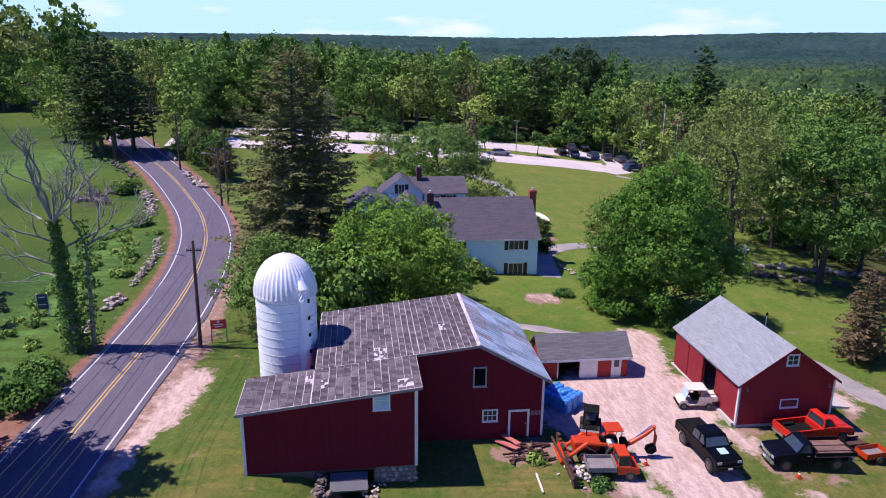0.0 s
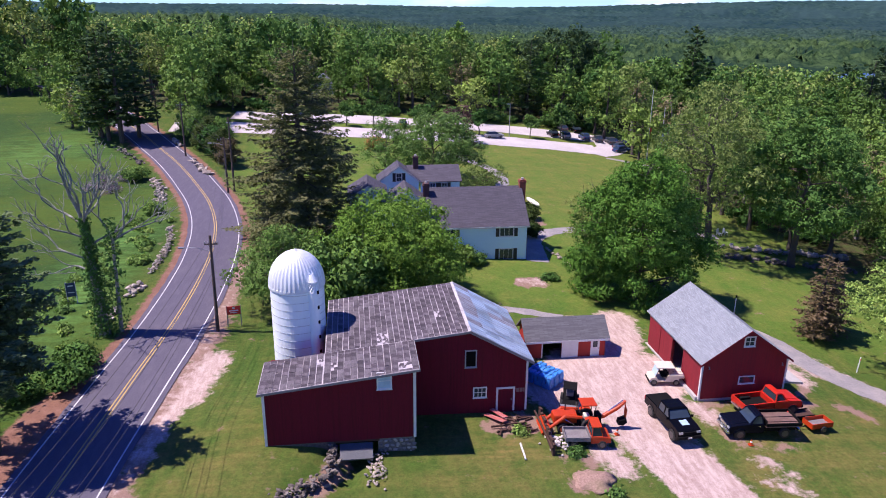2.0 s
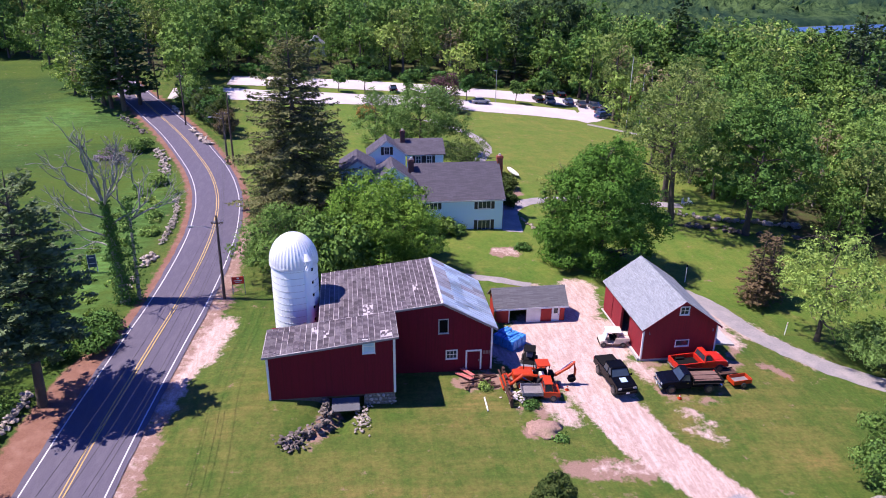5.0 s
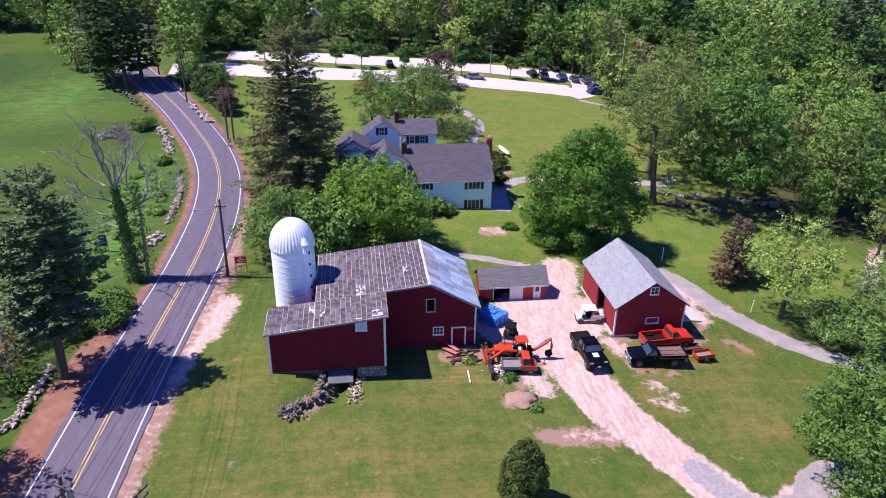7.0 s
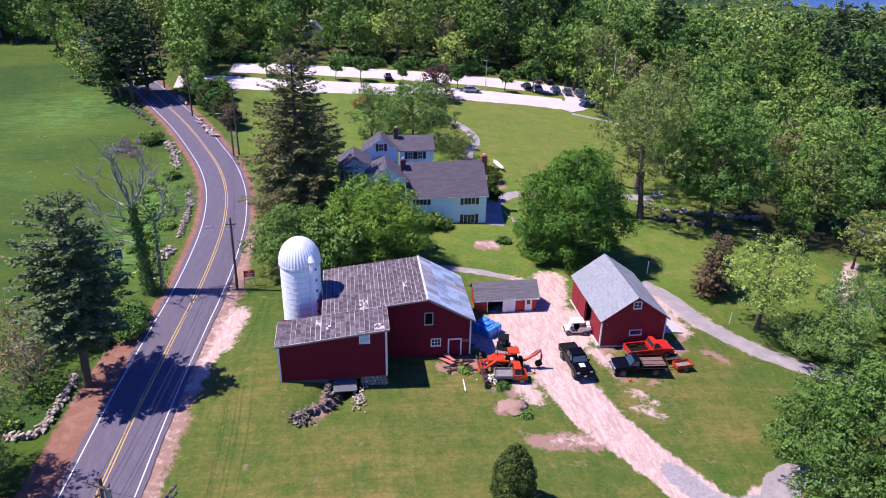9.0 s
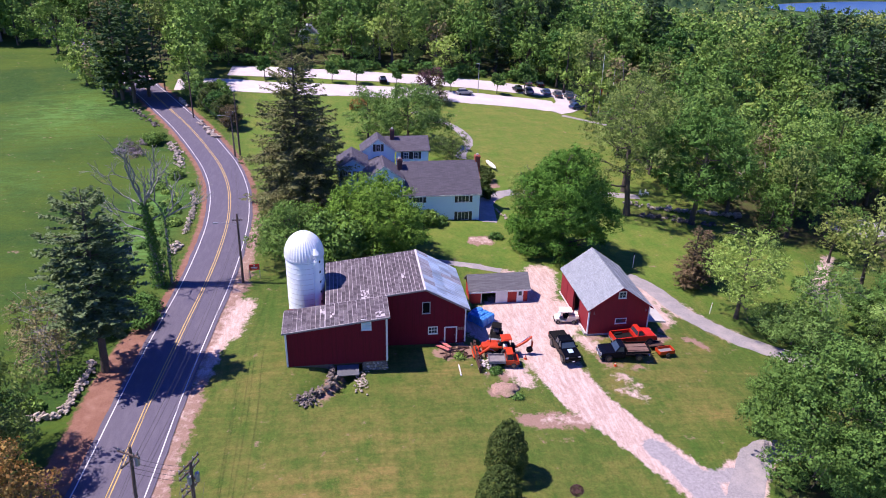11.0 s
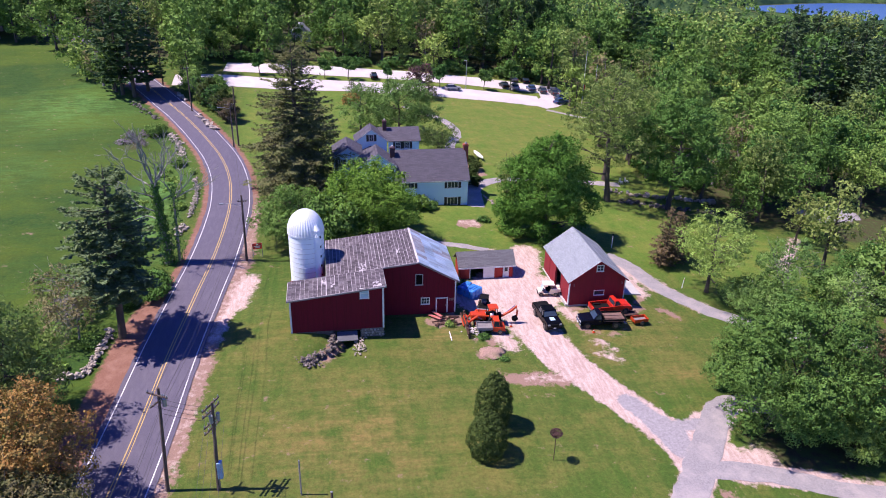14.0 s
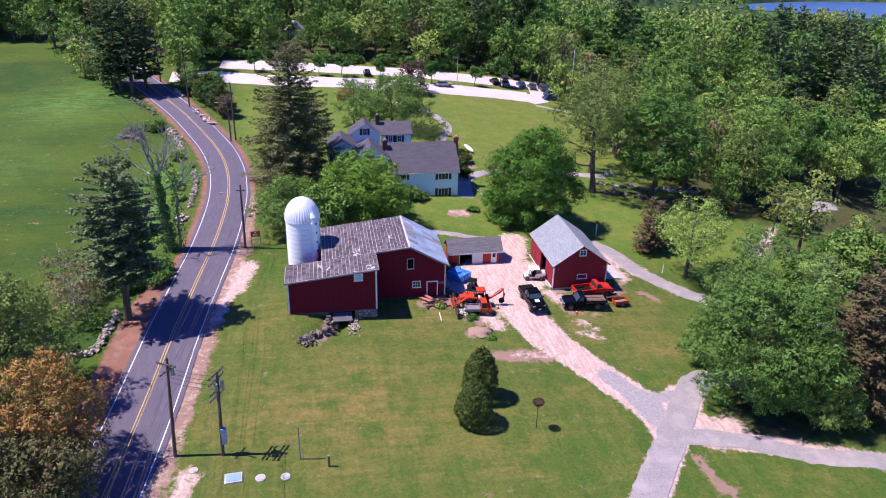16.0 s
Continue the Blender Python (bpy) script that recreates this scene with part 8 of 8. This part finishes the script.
def utility_pole(x, y, h, arms=(), lean=(0, 0), label="weathered wooden utility pole", lamp=None):
    z = gz(x, y)
    t = thing("utility_pole", x, y, z, 0, label, "utility pole", "utility poles")
    part("pole", a_tube([(0, 0, -0.4), (lean[0] * 0.5, lean[1] * 0.5, h * 0.5), (lean[0], lean[1], h)], [0.17, 0.145, 0.11], 10), POLE_WOOD, t)
    for za, half, turn in arms:
        m = pose(lean[0] * za / h, lean[1] * za / h, za, 0, 0, turn)
        c = part("crossarm", box(bmesh.new(), -half, half, 0.12, 0.22, -0.06, 0.06, 0, m), POLE_WOOD, t)
        for u in (-0.92, -0.45, 0.45, 0.92):
            p = m @ Vector((half * u, 0.17, 0.06))
            part("insulator", a_tube([p, p + Vector((0, 0, 0.08)), p + Vector((0, 0, 0.2))], [0.03, 0.06, 0.03], 8), GREY_STEEL, c)
        for s in (-1, 1):
            part("brace", a_tube([m @ Vector((s * half * 0.6, 0.12, 0)), m @ Vector((0, 0.1, -0.6))], [0.02, 0.02], 4), GREY_STEEL, c)
    if lamp:
        a = part("lamp_arm", a_tube([(0, 0, lamp[1]), (lamp[0] * 0.5, 0, lamp[1] + 0.35), (lamp[0], 0, lamp[1] + 0.4)], [0.04, 0.035, 0.03], 6), GREY_STEEL, t)
        part("lamp_head", box(bmesh.new(), lamp[0] - 0.35, lamp[0] + 0.2, -0.13, 0.13, lamp[1] + 0.3, lamp[1] + 0.45, 0.04), GREY_STEEL, a)
    return t, z


p1, z1 = utility_pole(-18.1, 14.7, 10.5, ((9.9, 1.0, 90 + 60), (9.1, 0.8, 60)), (0.7, 0), "dark wooden utility pole beside the road")
p2, z2 = utility_pole(-13.9, 14.3, 9.1, ((8.8, 1.1, 62), (8.2, 1.1, 62), (7.1, 1.0, 62), (6.5, 1.0, 62)), (0.45, 0), "wooden utility pole with many crossarms and cabinet")
part("meter_cabinet", box(bmesh.new(), 0.12, 0.55, -0.25, 0.25, 1.35, 3.0, 0.04), BOX_BLUE, p2, "pale blue metal cabinet")
part("conduit", a_tube([(0.16, 0.1, -0.2), (0.16, 0.1, 7.0)], [0.05, 0.05], 6), GREY_STEEL, p2)
for k in range(3):
    a = k * 2.1
    part("transformer", a_tube([(0.42 + 0.34 * math.cos(a), 0.34 * math.sin(a), 7.3), (0.42 + 0.34 * math.cos(a), 0.34 * math.sin(a), 8.0)], [0.16, 0.16], 10), GREY_STEEL, p2)
part("transformer", a_tube([(0.98, 0.05, 8.7), (0.98, 0.05, 9.4)], [0.17, 0.17], 10), GREY_STEEL, p1)
p3, z3 = utility_pole(-14.95, 56.3, 9.5, ((8.6, 0.6, 0),), (0.15, 0), "dark wooden utility pole at the curve", (-2.4, 8.0))
part("cable_riser", a_tube([(0.1, -0.17, 0), (0.1, -0.17, 4.5)], [0.05, 0.05], 6), CABLE, p3)
p4, z4 = utility_pole(-21.0, 102.7, 8.6, ((8.2, 0.9, 20),), (0, 0), "grey wooden utility pole by the road", (-2.0, 7.4))
p5, z5 = utility_pole(-20.2, 103.6, 11.5, (), (0, 0), "tall grey wooden pole by the road")
p6, z6 = utility_pole(-32.0, 125.8, 9.8, ((9.2, 0.6, 30),), (0, 0), "reddish wooden utility pole beyond the curve")
p7, z7 = utility_pole(-41.5, 146.0, 9.5, (), (0, 0), "wooden utility pole near the pines")
for dx, dz, sg in ((-0.45, 9.9, 1.0), (0.45, 9.9, 1.0), (0.0, 8.6, 1.3), (0.05, 7.4, 1.5), (0.1, 7.0, 1.6)):
    wire((-17.4 + dx, 14.7, z1 + dz), (-14.8 + dx, 56.3, z3 + dz - 1.2), sg)
    wire((-14.8 + dx, 56.3, z3 + dz - 1.2), (-21.0 + dx, 102.7, z4 + dz - 1.8), sg)
    wire((-21.0 + dx, 102.7, z4 + dz - 1.8), (-32.0 + dx, 125.8, z6 + dz - 1.0), sg * 0.6)
    wire((-32.0 + dx, 125.8, z6 + dz - 1.0), (-41.5 + dx, 146.0, z7 + dz - 1.2), sg * 0.5)
    wire((-17.4 + dx, 14.7, z1 + dz), (-22.0 + dx, -40, gz(-22, -40) + dz), sg)
for k, dz in enumerate((8.85, 8.85, 8.25, 7.15)):
    wire((-13.9 + 0.4 * k, 14.2, z2 + dz), (-11.5 + 0.4 * k, -40, gz(-12, -40) + dz), 1.2)
    wire((-17.4, 14.7, z1 + 9.5 - k * 0.5), (-13.6 + 0.25 * k, 14.3, z2 + 8.6 - k * 0.5), 0.2)


def board_sign(x, y, turn, w, z0, z1, mat_, bars, label, post_mat):
    t = thing("sign", x, y, gz(x, y), turn, label, "sign")
    for s in (-1, 1):
        part("post", a_box(s * w / 2 - 0.045, s * w / 2 + 0.045, 0.0, 0.09, -0.3, z1 + 0.06), post_mat, t)
    p = part("panel", a_box(-w / 2, w / 2, -0.035, 0.0, z0, z1), mat_, t)
    for a, b, zc, hh in bars:
        part("lettering_bar", a_box(a, b, -0.041, -0.035, zc - hh, zc + hh), WHITE_TRIM, p, "pale bar of lettering")


board_sign(-13.5, 57.2, 8, 1.25, 1.25, 2.1, SIGN_RED, ((-0.12, 0.12, 1.93, 0.09), (-0.42, 0.42, 1.66, 0.05), (-0.32, 0.32, 1.46, 0.035)), "red roadside sign on two grey posts", GREY_STEEL)
board_sign(-30.3, 63.3, 12, 0.85, 0.75, 2.2, SIGN_BLUE, ((-0.25, 0.25, 1.9, 0.06), (-0.3, 0.3, 1.2, 0.04)), "dark blue sign on white posts in the field", WHITE_TRIM)

for x, y, h, r, lab in ((-7.0, 12.95, 3.7, 0.07, "slender grey wooden post on the lawn"), (-4.45, 11.75, 1.25, 0.11, "short dark wooden bollard on the lawn")):
    t = thing("post", x, y, gz(x, y), 0, lab, "post")
    part("shaft", a_tube([(0, 0, -0.3), (0, 0, h)], [r, r * 0.9], 8), POLE_WOOD if h < 2 else GREY_BARK, t)
    part("cap", a_tube([(0, 0, h), (0, 0, h + 0.06)], [r * 1.1, r * 0.5], 8), GREY_STEEL, t)
for x, y, r in ((-16.2, 12.6, 0.38), (-10.4, 11.0, 0.46), (-8.25, 10.9, 0.44)):
    t = thing("manhole_cover", x, y, gz(x, y), 0, "round pale concrete cover set in the lawn", "manhole cover", "lawn covers")
    part("ring", a_tube([(0, 0, -0.1), (0, 0, 0.08)], [r, r * 0.97], 20), CONCRETE, t)
    part("lid", a_tube([(0, 0, 0.08), (0, 0, 0.12)], [r * 0.75, r * 0.72], 20), surface("lid_concrete", (0.42, 0.41, 0.38), (0.33, 0.32, 0.3), 4.0, 0.85), t)
t = thing("concrete_pad", -12.7, 11.2, gz(-12.7, 11.2), 4, "square pale concrete pad with a steel hatch", "pad")
part("slab", a_box(-0.75, 0.75, -0.6, 0.6, -0.1, 0.13), CONCRETE, t)
part("hatch", a_box(-0.6, 0.6, -0.45, 0.45, 0.13, 0.165), BOX_BLUE, t)

t = thing("hanging_planter", 15.9, 15.0, gz(15.9, 15.0), 0, "flower basket on a tall thin post", "planter")
part("post", a_tube([(0, 0, -0.3), (0, 0, 2.9)], [0.04, 0.035], 8), OLD_WOOD, t)
part("basket", a_tube([(0, 0, 2.85), (0, 0, 2.95), (0, 0, 3.1)], [0.12, 0.26, 0.33], 14), OLD_WOOD, t)
rng = np.random.default_rng(4)
d = rng.normal(size=(420, 3))
d /= np.linalg.norm(d, axis=1)[:, None]
v, q = leaf_quads(d * 0.5 * np.array([1.1, 1.1, 0.7]) + np.array([0, 0, 3.15]), d, 0.16, rng)
o = new("foliage", quads_mesh("foliage", v, q, PURPLE))
o.parent = t

t = thing("post_lamp", 39.4, 60.0, gz(39.4, 60.0), 0, "white lamp post with a dark lantern", "lamp post")
part("post", a_tube([(0, 0, -0.3), (0, 0, 2.0)], [0.06, 0.05], 8), WHITE_TRIM, t)
part("lantern", a_tube([(0, 0, 2.0), (0, 0, 2.06), (0, 0, 2.26), (0, 0, 2.36)], [0.05, 0.09, 0.12, 0.02], 8), BED_DARK, t)
for x, y, h in ((44.9, 47.3, 1.6), (56.5, 48.5, 1.3)):
    t = thing("marker_post", x, y, gz(x, y), 0, "leaning white marker post beside the drive", "post", "white marker posts")
    part("stake", a_tube([(0, 0, -0.2), (0.12, 0, h)], [0.06, 0.05], 6), WHITE_TRIM, t)
    part("reflector", a_box(0.05, 0.14, -0.07, -0.05, h - 0.3, h - 0.15), SIGN_RED, t)
t = thing("lamp_post", 34.6, 154.3, gz(34.6, 154.3), 0, "tall grey lamp post in the parking lot", "lamp post")
part("pole", a_tube([(0, 0, -0.3), (0, 0, 7.5)], [0.1, 0.07], 8), GREY_STEEL, t)
part("lamp_head", box(bmesh.new(), -0.7, 0.1, -0.15, 0.15, 7.45, 7.6, 0.03), GREY_STEEL, t)
for x, y, h in ((62.5, 140.0, 15.5), (66.0, 141.0, 12.0)):
    t = thing("flagpole", x, y, gz(x, y), 0, "white flagpole with a drooping flag by the lot", "flagpole", "flagpoles")
    part("pole", a_tube([(0, 0, -0.3), (0, 0, h)], [0.1, 0.05], 8), WHITE_TRIM, t)
    part("ball", a_tube([(0, 0, h), (0, 0, h + 0.1), (0, 0, h + 0.2)], [0.05, 0.12, 0.04], 8), CHROME, t)
    part("flag", prism(bmesh.new(), [(0.06, h * 0.5 - 1.6), (0.3, h * 0.5 - 1.8), (0.45, h * 0.5 - 1.1), (0.4, h * 0.5), (0.06, h * 0.5 + 0.6)], -0.06, 0.06), SIGN_RED if h > 14 else WHITE_TRIM, t, "drooping cloth flag")

# ---- timber heap, rubble, loose things ----


def timber(x, y, ln, w, h, turn, tilt, mat_, label, z=0.0):
    t = tagged(mesh_object("timber", box(bmesh.new(), -ln / 2, ln / 2, -w / 2, w / 2, 0, h), mat_), label, "timber", "timber heap")
    t.matrix_basis = pose(x, y, gz(x, y) + z, tilt, tilt * 0.5, turn)


rnd = random.Random(31)
timber(8.6, 40.0, 1.9, 0.5, 0.08, 130, 10, PINK_BOARD, "faded pink painted board on the timber heap", 0.25)
timber(8.9, 40.3, 1.7, 0.4, 0.08, 120, 6, PINK_BOARD, "faded pink painted board on the timber heap", 0.45)
for k in range(26):
    timber(rnd.uniform(8.6, 11.4), rnd.uniform(38.2, 40.3), rnd.uniform(0.4, 1.3), rnd.uniform(0.08, 0.18), rnd.uniform(0.06, 0.12), rnd.uniform(-25, 25) + (0 if k % 3 else 90), rnd.uniform(-3, 3), OLD_WOOD, "rotten dark timber in the heap", 0.02 + 0.006 * k)
timber(9.85, 36.0, 2.0, 0.1, 0.1, 88, 0, WHITE_TRIM, "narrow white plank lying on the lawn", 0.03)

t = thing("timber_fence", 12.0, 38.0, gz(12.0, 38.0), 0, "dark weathered timber retaining fence", "fence")
for k in range(14):
    yy = -2.6 + k * 0.38
    part("post", box(bmesh.new(), -0.09 + 0.02 * k, 0.09 + 0.02 * k, yy, yy + 0.3, -0.3, 0.85 + 0.15 * math.sin(k * 1.7)), OLD_WOOD, t)
part("rail", a_box(-0.2, -0.08, -2.6, 2.6, 0.45, 0.6), OLD_WOOD, t)

hp = thing("rubble_heap", 12.9, 36.6, gz(12.9, 36.6), 0, "heap of pale broken rubble by the fence", "rubble")
stones("rubble_piece", hp, [(12.9 + rnd.gauss(0, 0.45), 36.7 + rnd.gauss(0, 0.7), gz(12.9, 36.6) + abs(rnd.gauss(0.12, 0.16)), rnd.uniform(0.15, 0.42)) for k in range(46)], surface("pale_rubble", (0.62, 0.58, 0.55), (0.45, 0.4, 0.38), 3.0, 0.9, 0, 0.3, (0.5, 0.3, 0.28), 0.4, (1, 1, 1), 0.25), 12)
bm = bmesh.new()
bmesh.ops.create_icosphere(bm, subdivisions=3, radius=1.0)
for v_ in bm.verts:
    v_.co += Vector((noise.noise(v_.co * 2.0), noise.noise(v_.co * 2.0 + Vector((5, 0, 0))), noise.noise(v_.co * 3.0))) * 0.34
    v_.co = Vector((v_.co.x * 1.6, v_.co.y * 1.35, max(v_.co.z, -0.3) * 0.32))
mo = tagged(mesh_object("soil_mound", bm, surface("pinkish_soil", (0.42, 0.275, 0.215), (0.22, 0.135, 0.1), 1.6, 0.95, 0, 1.0, (0.1, 0.12, 0.03), 0.45), True), "low rounded mound of pinkish-brown soil", "soil mound")
mo.matrix_basis = pose(14.0, 32.6, gz(14.0, 32.6) - 0.1)

for i, (x, y) in enumerate(((52.8, 88.9), (54.2, 89.6))):
    t = thing("garden_chair", x, y, gz(x, y), 30 + 60 * i, "white slatted garden chair on the lawn", "chair", "garden chairs")
    for k in range(4):
        part("seat_slat", a_box(-0.3, 0.3, -0.28 + k * 0.15, -0.16 + k * 0.15, 0.36, 0.4), WHITE_TRIM, t)
        part("back_slat", box(bmesh.new(), -0.28 + k * 0.15, -0.16 + k * 0.15, 0.3, 0.34, 0.36, 1.05), WHITE_TRIM, t)
    for sx in (-0.28, 0.28):
        for sy in (-0.24, 0.28):
            part("leg", a_box(sx - 0.04, sx + 0.04, sy - 0.04, sy + 0.04, 0, 0.38), WHITE_TRIM, t)
t = thing("canoe", 26.7, 100.2, gz(26.7, 100.2) + 0.5, 99, "white upturned canoe on low trestles", "canoe")
part("hull", tube(bmesh.new(), [(-2.6, 0, 0.05), (-1.7, 0, 0), (0, 0, -0.03), (1.7, 0, 0), (2.6, 0, 0.05)], [0.05, 0.32, 0.4, 0.32, 0.05], 12), WHITE_TRIM, t)
for s in (-1.2, 1.2):
    part("trestle", a_box(s - 0.05, s + 0.05, -0.45, 0.45, -0.5, -0.3), OLD_WOOD, t)
t = thing("picnic_table", 92.0, 80.6, gz(92.0, 80.6), 20, "pale picnic table in the shade of trees", "table")
part("tabletop", a_box(-0.9, 0.9, -0.4, 0.4, 0.72, 0.77), WHITE_TRIM, t)
for s in (-1, 1):
    part("bench", a_box(-0.9, 0.9, s * 0.75 - 0.13, s * 0.75 + 0.13, 0.42, 0.47), WHITE_TRIM, t)
    part("leg", a_tube([(s * 0.6, -0.7, 0), (s * 0.6, 0, 0.74), (s * 0.6, 0.7, 0)], [0.05] * 3, 6), GREY_BARK, t)

# ---- dry-stone walls ----


def stone_wall(line, per_m, size, height, label, mat_, seed, spread=0.35):
    rng_ = random.Random(seed)
    pts = spline(line, 0.5)
    x0, y0 = pts[0][:2]
    t = thing("stone_wall", x0, y0, gz(x0, y0), 0, label, "wall")
    spots = []
    n = int(len(pts) * 0.5 * per_m)
    for k in range(n):
        p = pts[int(rng_.random() * (len(pts) - 1))]
        x, y = p[0] + rng_.gauss(0, spread), p[1] + rng_.gauss(0, spread)
        s = size * rng_.uniform(0.6, 1.35)
        spots.append((x, y, gz(x, y) + 0.1 + rng_.random() ** 1.5 * height, s))
    stones("stone", t, spots, mat_, seed)


stone_wall([(-31.9, 31.7), (-29.5, 31.8), (-28.9, 34.1), (-28.6, 37.4), (-28.6, 40.5)], 17, 0.4, 0.5, "tumbled dry-stone wall beside the pine", STONE, 41, 0.2)
stone_wall([(-26.0, 58.8), (-25.5, 61.5)], 8.0, 0.5, 0.3, "short run of pale stones by the road", STONE, 42)
stone_wall([(-25.3, 64.6), (-25.0, 68.0)], 8.0, 0.6, 0.35, "short run of pale stones by the road", STONE, 43)
stone_wall([(-24.6, 71.0), (-24.7, 79.8), (-25.9, 86.5)], 15, 0.32, 0.45, "tumbled dry-stone wall along the field", STONE, 44, 0.22)
stone_wall([(-29.5, 97.0), (-31.5, 104.0), (-33.8, 110.0)], 9, 0.5, 0.5, "dry-stone wall along the field edge", STONE, 45, 0.42)
stone_wall([(-38.5, 120.0), (-45.3, 131.5)], 4.0, 0.6, 0.4, "dry-stone wall below the pines", DARK_STONE, 46, 0.4)
stone_wall([(-25.9, 113.2), (-28.3, 118.6), (-30.4, 123.0)], 5.0, 0.7, 0.4, "row of pale boulders beside the road", STONE, 47, 0.35)
stone_wall([(-34.2, 133.0), (-37.6, 140.0)], 3.0, 0.7, 0.3, "row of pale boulders below the hedge", STONE, 48, 0.3)
stone_wall([(47.5, 84.5), (56.7, 82.2), (69.0, 81.0)], 5.0, 0.7, 0.6, "grey dry-stone wall at the wood's edge", STONE, 49, 0.3)
stone_wall([(49.0, 79.2), (58.0, 77.0), (66.0, 76.0)], 3.5, 0.7, 0.5, "dark dry-stone wall under the oaks", DARK_STONE, 50, 0.3)
stone_wall([(-3.6, 36.3), (-3.9, 34.6), (-5.0, 33.0), (-6.9, 31.7)], 22.0, 0.36, 0.75, "collapsed fieldstone retaining wall below the barn", WALL_STONE, 51, 0.26)
stone_wall([(-6.9, 31.7), (-5.4, 31.3)], 20.0, 0.34, 0.4, "spill of dark fieldstones on the lawn", WALL_STONE, 54, 0.4)
stone_wall([(-0.5, 36.2), (-0.9, 34.2), (-1.0, 32.6)], 18.0, 0.22, 0.15, "scattered pale stones below the barn", STONE, 52, 0.36)
stone_wall([(24.9, 73.0), (24.0, 77.0), (23.0, 80.0)], 5.0, 0.4, 0.3, "low stone edging of the house path", STONE, 53, 0.15)
stone_wall([(22.4, 85.6), (23.4, 86.2)], 8.0, 0.6, 0.4, "group of pale boulders by the chimney", STONE, 55, 0.3)

# ---- shingles of the old barn roof, last ----


def shingle_course():
    rng_ = random.Random(6)
    piece = {}

    def piece_mesh(w, ln, mat_):
        key = (round(w, 2), round(ln, 2), mat_.name)
        if key not in piece:
            bm = box(bmesh.new(), -w / 2, w / 2, -ln / 2, ln / 2, 0, 0.018)
            me = bpy.data.meshes.new("shingle")
            bm.to_mesh(me)
            bm.free()
            me.materials.append(mat_)
            piece[key] = me
        return piece[key]
    slope = math.degrees(math.atan(0.114))
    for deck, x0, x1, y0, y1, n in ((deck_main, B0 - 0.12, BR - 0.18, BF - 0.22, BB + 0.27, 25), (deck_low, LX0 - 0.27, B0 - 0.2, LF - 0.26, BF - 0.2, 9), (deck_low, B0 - 0.14, LX1 + 0.27, LF - 0.26, BF - 0.28, 14)):
        inv = world_of(deck).inverted()
        w = (x1 - x0) / n
        for i in range(n):
            x = x0 + (i + 0.5) * w
            m_ = max(2, round((y1 - y0) / (1.08 if deck == deck_main else 1.2)))
            ln = (y1 - y0) / m_
            shift = rng_.choice((0.0, 0.25, 0.5, 0.5, 0.75))
            gap = rng_.choice((0.015, 0.02, 0.03, 0.035, 0.04, 0.05, 0.06))
            k = -shift
            while k < m_:
                a, b = max(k, 0), min(k + 1, m_)
                k += 1
                if b - a < 0.2:
                    continue
                gone = rng_.random() < 0.008
                y = y0 + (a + b) / 2 * ln
                if deck == deck_low:
                    gone |= math.hypot((x + 4.6) / 0.4, (y - 39.4) / 0.6) < 1 or math.hypot((x - 1.4) / 0.6, (y - 37.1) / 0.5) < 1 or math.hypot((x + 3.4) / 0.35, (y - 38.3) / 0.6) < 1
                if deck == deck_main:
                    gone |= math.hypot((x - 0.0) / 0.6, (y - 41.9) / 0.8) < 1
                if gone:
                    # broken remains over bare underlay
                    for _ in range(4):
                        o = new("shingle", piece_mesh(rng_.choice((0.12, 0.2, 0.28)), rng_.choice((0.18, 0.3, 0.42)), WORN_SHINGLE if rng_.random() < 0.6 else OLD_SHINGLE))
                        o.parent = deck
                        px, py = x + rng_.uniform(-0.16, 0.16) * w / 0.43, y + rng_.uniform(-0.42, 0.42) * (b - a) * ln
                        o.matrix_basis = inv @ pose(px, py, barn_roof_z(px) + 0.004 + rng_.uniform(0, 0.006), 0, -slope, rng_.uniform(-8, 8))
                    continue
                worn = 0.12 + (0.6 * math.exp(-((x + 2.2) ** 2 / 7 + (y - 46.5) ** 2 / 14)) if deck == deck_main else 0.22)
                o = new("shingle", piece_mesh(w - gap, (b - a) * ln - rng_.choice((0.01, 0.015, 0.03, 0.05)), WORN_SHINGLE if rng_.random() < worn else OLD_SHINGLE))
                o.parent = deck
                o.matrix_basis = inv @ pose(x + rng_.uniform(-0.015, 0.015), y + rng_.uniform(-0.02, 0.02), barn_roof_z(x) + 0.004 + rng_.uniform(0, 0.008), rng_.uniform(-0.4, 0.4), -slope + rng_.uniform(-0.5, 0.7), rng_.uniform(-0.5, 0.5))


shingle_course()
